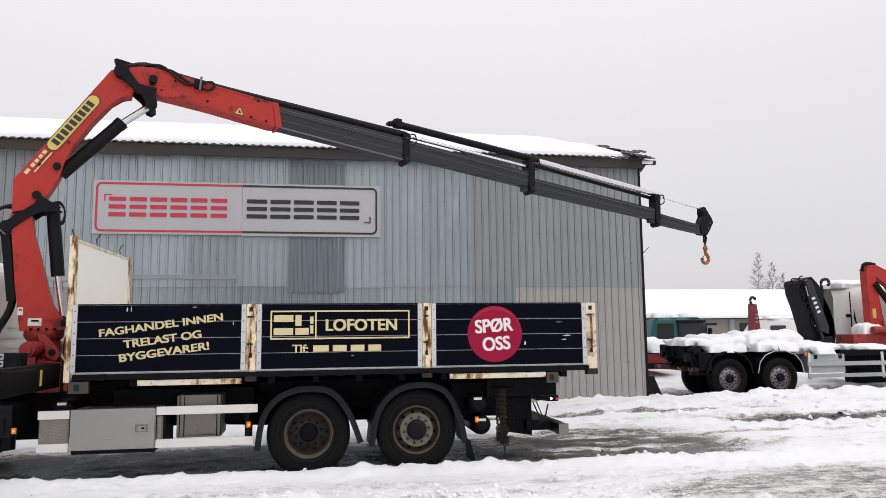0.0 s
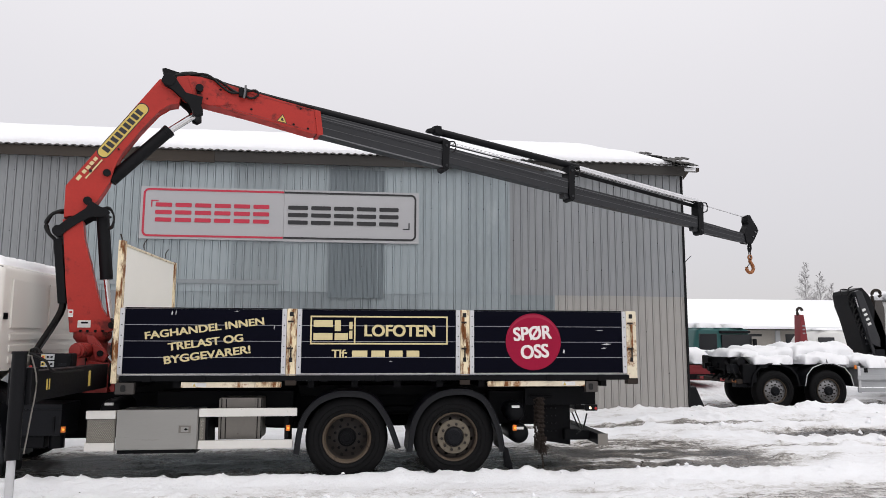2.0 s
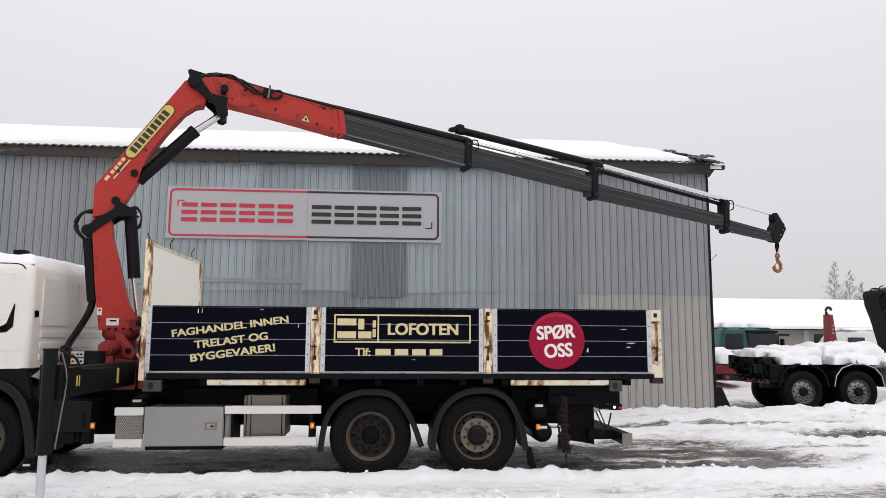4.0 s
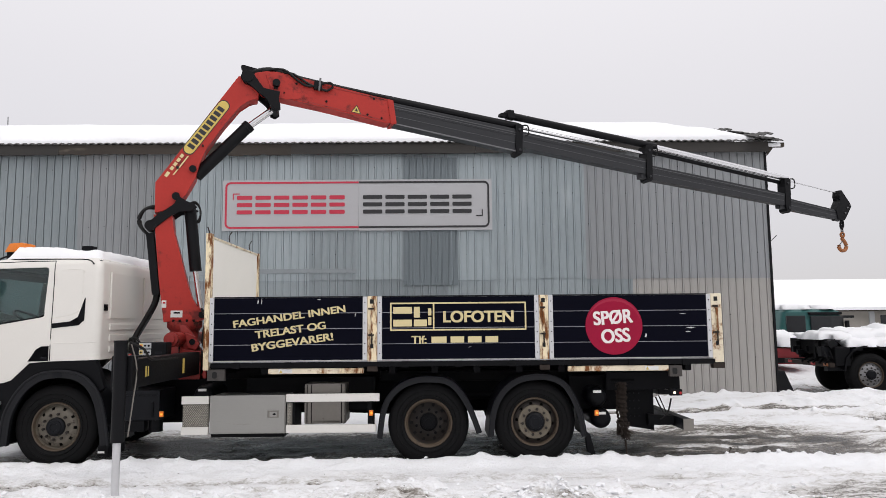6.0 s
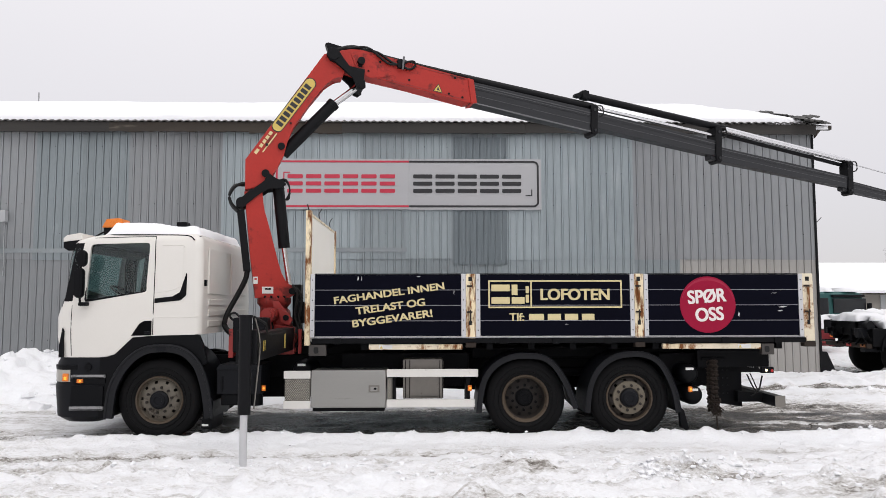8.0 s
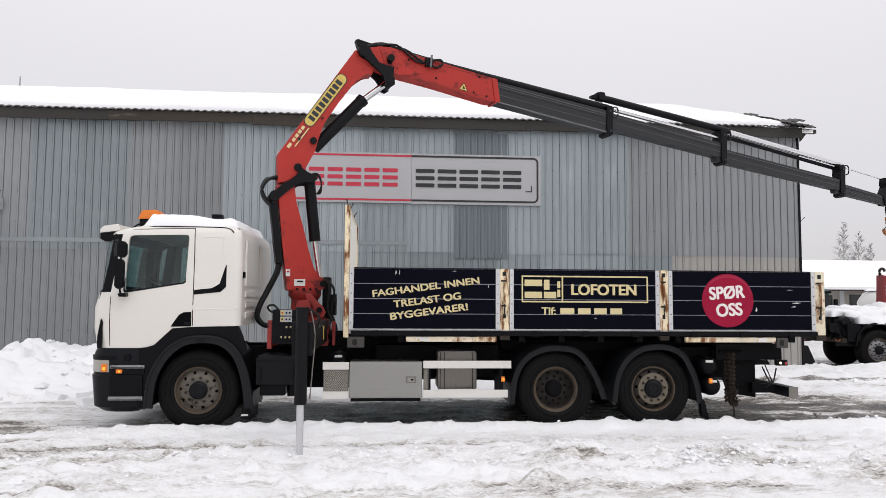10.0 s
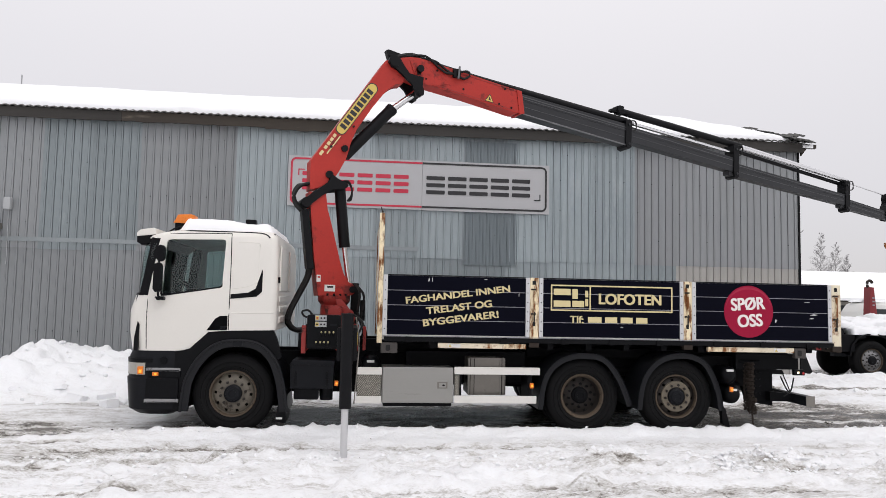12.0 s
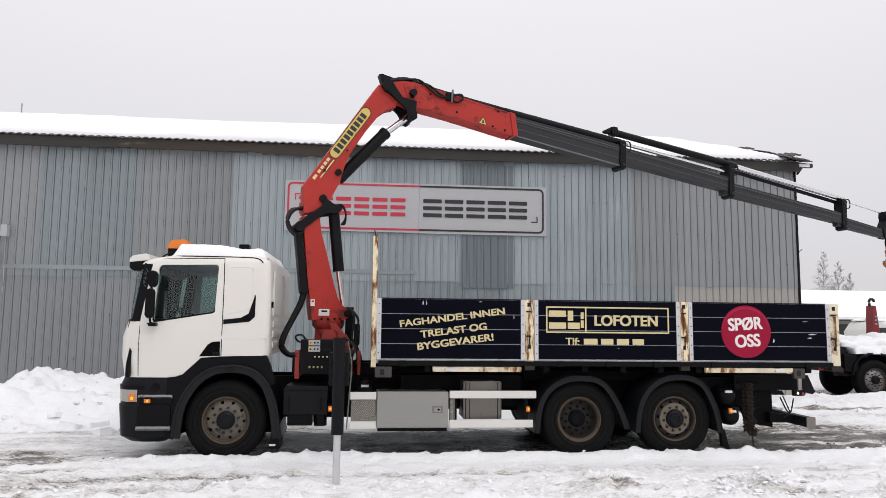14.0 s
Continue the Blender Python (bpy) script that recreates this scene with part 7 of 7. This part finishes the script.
hl = thing("hooklift_truck", "dark hook-lift truck chassis heaped with snow", "truck")
Y0, Y1 = 18.45, 20.95
for x, rim in ((11.62, M_STEP), (13.20, M_STEP)):
    far_wheel(hl, x, Y0, 0.32, 0.56, rim)
    part("far_tyre", lathe([(0.0, 0.08)] + tyre_profile(0.56, 0.3), 32), M_TYRE, hl, smooth=True).location = (x, Y0 + 1.5, 0.32)
    g = [(x - 0.73, 0.46), (x - 0.66, 0.76), (x - 0.48, 0.97), (x - 0.17, 1.08), (x + 0.17, 1.08), (x + 0.48, 0.97), (x + 0.66, 0.76), (x + 0.73, 0.46)]
    part("mudguard", band(g, 0.05, Y0 - 0.03, Y0 + 0.6), M_BLACK, hl, smooth=True)
    if x > 12:
        part("guard_trim", band(g, 0.02, Y0 - 0.04, Y0 - 0.02), M_ALU, hl)
for y in (Y0 + 0.8, Y1 - 0.9):
    part("frame_rail", box(10.6, 19.5, y, y + 0.1, 0.72, 1.15, 0.01), M_CHASSIS, hl)
part("underbody", box(10.9, 16.5, Y0 + 0.55, Y1 - 0.5, 0.5, 0.95, 0.05), M_CHASSIS, hl)
part("rear_beam", box(10.55, 10.70, Y0 + 0.05, Y1 - 0.05, 0.52, 0.64, 0.02), M_CHAIN, hl)
for y in (Y0 + 0.12, Y0 + 0.75, Y1 - 0.5):
    part("lamp_cluster", box(10.535, 10.552, y, y + 0.22, 0.55, 0.62, 0.005), M_REDLAMP if y > 19 else M_HOOK, hl)
part("rear_frame", box(10.62, 10.9, Y0 + 0.3, Y1 - 0.3, 0.85, 1.25, 0.03), M_CHASSIS, hl)
part("rear_roller", rod((10.68, Y0 + 0.55, 1.12), (10.68, Y0 + 0.75, 1.12), 0.13), M_CHASSIS, hl)
part("bracket", box(10.7, 11.1, Y0 + 0.02, Y0 + 0.4, 0.55, 1.05, 0.03), M_CHASSIS, hl)
part("side_locker", box(14.15, 15.30, Y0 + 0.02, Y0 + 0.6, 0.42, 0.95, 0.015), M_GREYBOX, hl, "grey steel side locker")
for x in (14.3, 15.1):
    part("locker_catch", box(x, x + 0.1, Y0 + 0.0, Y0 + 0.02, 0.82, 0.94, 0.004), M_CRBLACK, hl)
for z0, z1 in ((0.62, 0.74), (0.29, 0.40)):
    part("side_guard", box(14.05, 18.2, Y0 - 0.04, Y0 + 0.0, z0, z1, 0.008), M_GREYBOX, hl)
for x in (14.1, 16.5):
    part("guard_stay", box(x, x + 0.08, Y0 + 0.0, Y0 + 0.03, 0.25, 1.0, 0.004), M_ALU, hl)
part("marker", box(14.0, 14.06, Y0 - 0.01, Y0 + 0.02, 0.92, 1.02, 0.004), M_ORANGE, hl)
part("body_rail", box(15.3, 18.0, Y0 + 0.2, Y1 - 0.2, 0.88, 1.06, 0.02), M_CHASSIS, hl)
part("hook_arm", prism([(15.46, 1.10), (15.92, 1.05), (15.97, 2.65), (15.90, 2.92), (15.70, 2.92), (15.64, 2.65)], 19.6, 19.9, 0.02), M_HOOKARM, hl, "brownish grey steel hook arm")
part("arm_hook", hose([(15.72, 19.75, 2.88), (15.70, 19.75, 3.10), (15.78, 19.75, 3.22), (15.93, 19.75, 3.22), (15.99, 19.75, 3.10), (15.93, 19.75, 3.04)], 0.045, 8), M_CHAIN, hl, smooth=True)
for x0, x1, z0, z1, y in ((10.45, 10.75, 0.80, 1.05, 0.22), (10.85, 11.1, 0.70, 0.95, 0.30), (10.55, 11.0, 0.42, 0.52, 0.15), (11.2, 11.5, 0.95, 1.08, 0.12)):
    part("bracket", box(x0, x1, Y0 + y, Y0 + y + 0.2, z0, z1, 0.015), M_GREYPLAS, hl)
rh_ = random.Random(17)
for k in range(16):
    x, y, z = rh_.uniform(10.45, 11.05), Y0 + rh_.uniform(0.1, 1.9), rh_.uniform(0.62, 1.12)
    part("bracket", box(x, x + rh_.uniform(0.06, 0.28), y, y + rh_.uniform(0.05, 0.2), z, z + rh_.uniform(0.04, 0.2), 0.008), (M_CHASSIS, M_CHAIN, M_GREYPLAS)[k % 3], hl)
for k in range(5):
    y = Y0 + 0.2 + 0.3 * k
    part("brace", rod((10.52, y, 0.60), (10.95, y + rh_.uniform(-0.2, 0.2), rh_.uniform(0.85, 1.15)), 0.03, sides=8), M_CHASSIS, hl)
part("roller", rod((10.72, Y0 + 0.12, 1.12), (10.72, Y0 + 0.5, 1.12), 0.12), M_CRBLACK, hl)
for k in range(4):
    part("air_line", hose([(10.5 + 0.15 * k, Y0 + 0.18, 0.95), (10.55 + 0.16 * k, Y0 + 0.12, 0.72), (10.7 + 0.16 * k, Y0 + 0.14, 0.66), (10.85 + 0.14 * k, Y0 + 0.2, 0.85)], 0.014, 6), M_HOSE, hl)
fc = thing("folded_crane", "dark grey folded loader crane standing on a truck", "crane")
part("crane_body", prism([(15.30, 1.0), (15.90, 1.0), (15.98, 1.55), (15.95, 1.95), (15.84, 2.25), (15.50, 3.06), (15.28, 3.30), (14.82, 3.18), (14.79, 3.08), (14.83, 2.75), (15.02, 2.2), (15.12, 1.8)], 19.6, 20.3, 0.03), M_CRBLACK, fc)
part("crane_arm", prism([(15.32, 1.62), (15.60, 1.52), (15.62, 1.75), (15.14, 3.16), (15.04, 3.21), (14.92, 3.15)], 19.42, 19.6, 0.02), M_BOOM, fc)
for k in range(4):
    u = k / 4
    part("plain_bar", prism([(15.08 + 0.20 * u + a, 2.62 - 0.55 * u + b) for a, b in ((0, 0), (0.10, 0.05), (0.135, -0.01), (0.035, -0.06))], 19.41, 19.419), M_LABELWHITE, fc)
for k in range(6):
    lean = 0.50 - 0.10 * k
    part("web_rib", prism([(14.86 + lean, 1.35 + 0.28 * k), (15.24 + lean, 1.45 + 0.28 * k), (15.24 + lean, 1.40 + 0.28 * k), (14.86 + lean, 1.30 + 0.28 * k)], 19.57, 19.605), M_BOOM, fc)
part("valve_box", box(15.45, 15.75, 19.44, 19.60, 1.10, 1.45, 0.02), M_GREYPLAS, fc)
part("ram", rod((15.46, 19.50, 1.3), (15.04, 19.50, 2.7), 0.05), M_BOOM, fc)
part("ram_rod", rod((15.04, 19.50, 2.7), (14.97, 19.50, 3.0), 0.028), M_CHROME, fc)
part("small_label", box(15.26, 15.32, 19.585, 19.598, 1.75, 2.05), M_LABELWHITE, fc)
rk = random.Random(3)
for k in range(9):
    z = 1.9 + 0.15 * k
    lean = 0.30 * (3.0 - z)
    part("hydraulic_hose", hose([(14.84 + lean, 19.57, z - 0.1), (14.78 + lean - rk.uniform(0, 0.1), 19.5, z), (14.80 + lean, 19.5, z + 0.16), (14.96 + lean, 19.56, z + 0.22)], 0.018, 6), M_HOSE, fc)
part("hose_loop", hose([(15.0, 19.7, 3.14), (14.85, 19.7, 3.24), (14.64, 19.7, 3.22), (14.68, 19.7, 3.05)], 0.02, 6), M_HOSE, fc)
for x0, x1, y0, y1, z, t_, sd in ((10.45, 11.45, Y0 + 0.35, Y0 + 1.9, 1.24, 0.22, 301), (11.3, 12.9, Y0 + 0.5, Y1 - 0.2, 1.15, 0.36, 303), (12.5, 14.4, Y0 + 0.4, Y1 - 0.2, 1.15, 0.46, 307)):
    snow_slab("chassis_snow", x0, x1, y0, y1, z, t_, "lumpy snow heaped on a truck chassis", sd, edge=0.3, lump=0.8)
snow_slab("guard_snow", 11.0, 12.25, Y0 - 0.03, Y0 + 0.7, 1.05, 0.25, "snow hanging over a truck mudguard", 311, edge=0.28, lump=1.0)
snow_slab("guard_snow", 12.5, 13.95, Y0 - 0.03, Y0 + 0.7, 1.05, 0.30, "snow hanging over a truck mudguard", 317, edge=0.28, lump=1.0)
snow_slab("locker_snow", 13.95, 15.35, Y0 + 0.0, Y0 + 1.2, 0.955, 0.42, "snow sloping over a truck locker", 323, edge=0.65, lump=0.8)
snow_slab("rail_snow", 15.5, 17.2, Y0 + 0.25, Y0 + 1.3, 1.06, 0.15, "snow lying on a truck frame", 331, edge=0.25, lump=0.8)
part("front_tyre", lathe(tyre_profile(0.5, 0.3), 32), M_TYRE, hl, smooth=True).location = (19.0, Y0, 0.42)
part("cab_block", loft(((0.6, 18.3, 20.4, 1.2, 0.3), (1.6, 18.3, 20.4, 1.22, 0.3), (2.9, 18.5, 20.3, 1.1, 0.25), (3.0, 18.7, 20.1, 0.95, 0.2))), M_FARWHITE, hl, smooth=True).location = (0, 9.6, 0)

# white-cabbed truck with an orange-red crane
wt = thing("white_cab_truck", "white truck cab with snow on the roof", "truck")
wc = part("cab_shell", loft(((0.7, 17.3, 19.1, 1.2, 0.2), (1.7, 17.3, 19.1, 1.22, 0.2), (2.7, 17.35, 19.05, 1.18, 0.3), (3.0, 17.5, 18.95, 1.08, 0.3), (3.12, 17.85, 18.75, 0.9, 0.2))), M_FARWHITE, wt, smooth=True)
wc.location = (0, 11.9, 0)
part("rear_grille", box(17.32, 17.49, 20.72, 20.76, 2.05, 2.15), M_CRBLACK, wt)
part("seam", box(17.5, 17.53, 20.75, 20.77, 1.0, 2.9), M_GREYPLAS, wt)
part("trim_sweep", prism([(17.62, 2.3), (17.70, 1.85), (17.95, 1.65), (17.75, 1.72), (17.62, 1.95)], 20.74, 20.76), M_CRBLACK, wt)
part("chassis", box(17.4, 22.0, 21.4, 22.6, 0.6, 1.0, 0.03), M_CHASSIS, wt)
for x in (18.3, 21.0):
    part("tyre", lathe(tyre_profile(0.5, 0.3), 32), M_TYRE, wt, smooth=True).location = (x, 20.85, 0.46)
snow_slab("cab_roof_snow", 17.35, 19.05, 20.9, 23.1, 3.02, 0.30, "snow on a white truck cab", 341, edge=0.4, lump=0.8)
oc = thing("red_crane", "orange-red folded loader crane flecked with snow", "crane", pose(-0.35, 0, 0))
part("column", prism([(17.72, 1.5), (18.25, 1.5), (18.15, 2.2), (18.02, 3.3), (17.86, 3.62), (17.70, 3.58)], 19.75, 20.05, 0.02), M_RED, oc)
part("boom", prism([(17.72, 3.50), (17.80, 3.70), (18.10, 3.70), (18.85, 3.35), (19.4, 1.8), (19.15, 1.7), (18.55, 3.0), (18.1, 3.3)], 19.78, 20.02, 0.02), M_RED, oc)
part("cylinder", rod((17.95, 19.72, 3.1), (18.9, 19.72, 1.75), 0.09), M_CRBLACK, oc)
part("base", box(16.85, 19.2, 19.5, 20.3, 1.05, 1.50, 0.03), M_REDDARK, oc)
part("slew_cylinder", rod((17.5, 19.45, 1.62), (18.9, 19.45, 1.62), 0.12), M_REDDARK, oc)
part("label", box(17.80, 17.92, 19.735, 19.748, 2.0, 2.3), M_YELLOW, oc)
part("cap", hose([(17.68, 19.9, 3.5), (17.72, 19.9, 3.7), (17.9, 19.9, 3.76), (18.15, 19.9, 3.72)], 0.05, 8), M_CRBLACK, oc)
part("footing", box(17.0, 19.0, 19.6, 20.2, 0.0, 1.05, 0.03), M_CHASSIS, oc)
snow_slab("base_snow", 16.9, 17.8, 19.5, 20.2, 1.505, 0.30, "snow lump on a crane base", 347, edge=0.25, lump=1.0)

# further back: green cab, red hook arm, white cab
gt = thing("green_truck", "teal truck cab with snow on its roof", "truck")
gc = part("cab_shell", loft(((0.4, 13.8, 16.3, 1.2, 0.2), (1.5, 13.8, 16.3, 1.22, 0.2), (2.1, 13.95, 16.2, 1.15, 0.25), (2.2, 14.1, 16.0, 1.0, 0.2))), M_TEAL, gt, smooth=True)
gc.location = (0, 18.7, 0)
part("window", box(14.95, 16.25, 27.52, 27.60, 1.35, 1.92, 0.02), M_WINDOWDARK, gt)
part("window", box(14.0, 14.75, 27.53, 27.60, 1.2, 1.95, 0.02), M_WINDOWDARK, gt)
part("visor", box(14.9, 16.2, 27.5, 27.66, 1.98, 2.08, 0.03), M_GREYPLAS, gt)
part("mirror", box(16.25, 16.38, 27.35, 27.5, 1.3, 1.75, 0.04), M_CRBLACK, gt)
part("tyre", lathe(tyre_profile(0.5, 0.3), 32), M_TYRE, gt, smooth=True).location = (15.0, 27.4, 0.48)
snow_slab("green_cab_snow", 14.0, 16.2, 27.7, 29.8, 2.2, 0.20, "snow on a teal truck cab", 351, step=0.12, edge=0.3)
rb = thing("red_trailer", "dark red trailer end with snow on top", "trailer")
part("body", box(12.0, 13.2, 24.5, 26.8, 0.25, 0.80, 0.03), M_DARKRED, rb)
part("end_frame", box(12.05, 13.15, 24.44, 24.499, 0.30, 0.48, 0.01), M_CHASSIS, rb)
part("lamp", box(13.0, 13.4, 24.47, 24.5, 0.55, 0.72, 0.004), M_ORANGE, rb)
snow_slab("trailer_snow", 11.9, 13.5, 24.45, 26.8, 0.85, 0.5, "thick snow on a trailer", 353, step=0.1, edge=0.35)
rh = thing("red_hook_arm", "red hook-lift arm rising behind snowy trucks", "hook arm")
part("arm", prism([(18.06, 0.1), (18.40, 0.1), (18.38, 1.6), (18.26, 2.72), (18.10, 2.74), (18.05, 1.6)], 27.0, 27.4, 0.02), M_DARKRED, rh)
part("arm_hook", hose([(18.14, 27.2, 2.70), (18.10, 27.2, 2.88), (18.16, 27.2, 3.0), (18.28, 27.2, 3.0), (18.33, 27.2, 2.90)], 0.055, 8), M_CHAIN, rh, smooth=True)
for z in (1.95, 2.1, 2.25):
    part("plain_bar", box(18.17, 18.27, 26.985, 26.998, z, z + 0.06), M_SEAM, rh)
wv = thing("white_van_cab", "white truck cab far off with snow on top", "truck")
vc = part("cab_shell", loft(((0.3, 25.7, 28.6, 1.2, 0.3), (1.6, 25.7, 28.6, 1.2, 0.3), (2.1, 26.0, 28.5, 1.1, 0.3), (2.25, 26.3, 28.3, 0.9, 0.2))), M_FARWHITE, wv, smooth=True)
vc.location = (0, 28.5, 0)
part("window", box(25.95, 26.9, 37.32, 37.42, 1.3, 1.85, 0.03), M_WINDOWDARK, wv)
part("tyre", lathe(tyre_profile(0.5, 0.3), 24), M_TYRE, wv, smooth=True).location = (27.0, 37.2, 0.48)
snow_slab("van_snow", 26.0, 28.5, 37.5, 39.5, 2.25, 0.14, "snow on a distant cab", 357, step=0.2, edge=0.4)

# low building across the yard
far_house = thing("low_warehouse", "long low pale warehouse with a snow-covered roof", "building")
part("wall", box(12.0, 75.0, 42.0, 42.3, -0.3, 2.48), M_FARWALL, far_house)
part("eave_board", box(11.7, 75.3, 41.5, 41.56, 2.28, 2.48), M_WOODROT, far_house)
fr = bmesh.new()
gable = ((41.45, 2.36), (41.45, 2.52), (48.5, 4.60), (55.5, 2.52), (55.5, 2.36), (48.5, 4.44))
ends = [[fr.verts.new((x, y, z)) for y, z in gable] for x in (11.5, 75.5)]
for i in range(6):
    fr.faces.new((ends[0][i], ends[1][i], ends[1][(i + 1) % 6], ends[0][(i + 1) % 6]))
part("roof", fr, M_SNOWFAR, far_house, "roof under an even sheet of snow")
for x in np.arange(14.5, 74, 3.1):
    w = part("window", box(x, x + 1.5, 41.97, 42.02, 1.15, 2.05), M_WINDOWDARK, far_house)
    part("window_frame", box(x - 0.05, x + 1.55, 41.955, 41.968, 1.06, 1.14), M_FARWHITE, w)
for x in (24.4, 33.8):
    part("door", box(x, x + 1.3, 41.95, 41.999, 0.0, 1.9), M_FARWALL, far_house)
for x in np.arange(20.0, 74, 6.2):
    part("pier", box(x, x + 0.3, 41.9, 41.999, -0.2, 2.27), M_GREYBOX, far_house)


def birch(name, x, y, height, seed, label):
    """A bare birch: tapered stem, rising limbs and hanging fine twigs."""
    rnd = random.Random(seed)
    tree = thing(name, label, "tree", pose(x, y, -0.2), group="birches beyond the warehouse")
    trunk = hose([(rnd.uniform(-0.2, 0.2) * k / 6, rnd.uniform(-0.2, 0.2) * k / 6, height * k / 6) for k in range(7)], 0.11, 6)
    for v in trunk.verts:
        f = 1.6 * (1 - v.co.z / height) + 0.15
        v.co.x, v.co.y = v.co.x * f, v.co.y * f
    part("trunk", trunk, M_BARK, tree)
    vs, fs = [], []

    def limb(p, d, length, r_, depth):
        q = p + d * length
        side = d.orthogonal().normalized()
        up, k0 = d.cross(side), len(vs)
        for at_, rad in ((p, r_), (q, r_ * 0.6)):
            vs.extend(at_ + rad * (c * side + e * up) for c, e in ((1, 0), (-0.5, 0.87), (-0.5, -0.87)))
        fs.extend((k0 + i, k0 + (i + 1) % 3, k0 + 3 + (i + 1) % 3, k0 + 3 + i) for i in range(3))
        if depth == 0:
            return
        for _ in range(4 if depth > 1 else 5):
            t = rnd.uniform(0.3, 1.0)
            nd = (d + Vector((rnd.uniform(-0.8, 0.8), rnd.uniform(-0.8, 0.8), rnd.uniform(-0.65, 0.45) if depth < 3 else rnd.uniform(0, 0.7)))).normalized()
            limb(p + (q - p) * t, nd, length * rnd.uniform(0.45, 0.65), r_ * 0.55, depth - 1)

    for k in range(64):
        z = height * (0.26 + 0.72 * k / 64)
        a = rnd.uniform(0, 2 * math.pi)
        d = Vector((math.cos(a) * 0.75, math.sin(a) * 0.75, 0.75)).normalized()
        limb(Vector((0, 0, z)), d, (1.0 - 0.80 * k / 64) * height * 0.15, 0.055, 3)
    me = bpy.data.meshes.new("crown")
    me.from_pydata(vs, [], fs)
    me.materials.append(M_BARK)
    crown = tagged(new("crown", me), "fine leafless hanging twigs")
    crown.parent = tree
    return tree


for x, y, h, sd in ((174.6, 260, 32.2, 1), (182.0, 262, 28.6, 2), (188.4, 264, 24.4, 3)):
    birch("birch_tree", x, y, h, sd, "bare winter birch with fine drooping twigs")
mast = thing("antenna_mast", "thin mast showing above the shed roof", "mast")
part("pole", rod((-14.6, 24.0, 5.0), (-14.6, 24.0, 9.05), 0.02, sides=6), M_GREYBOX, mast)
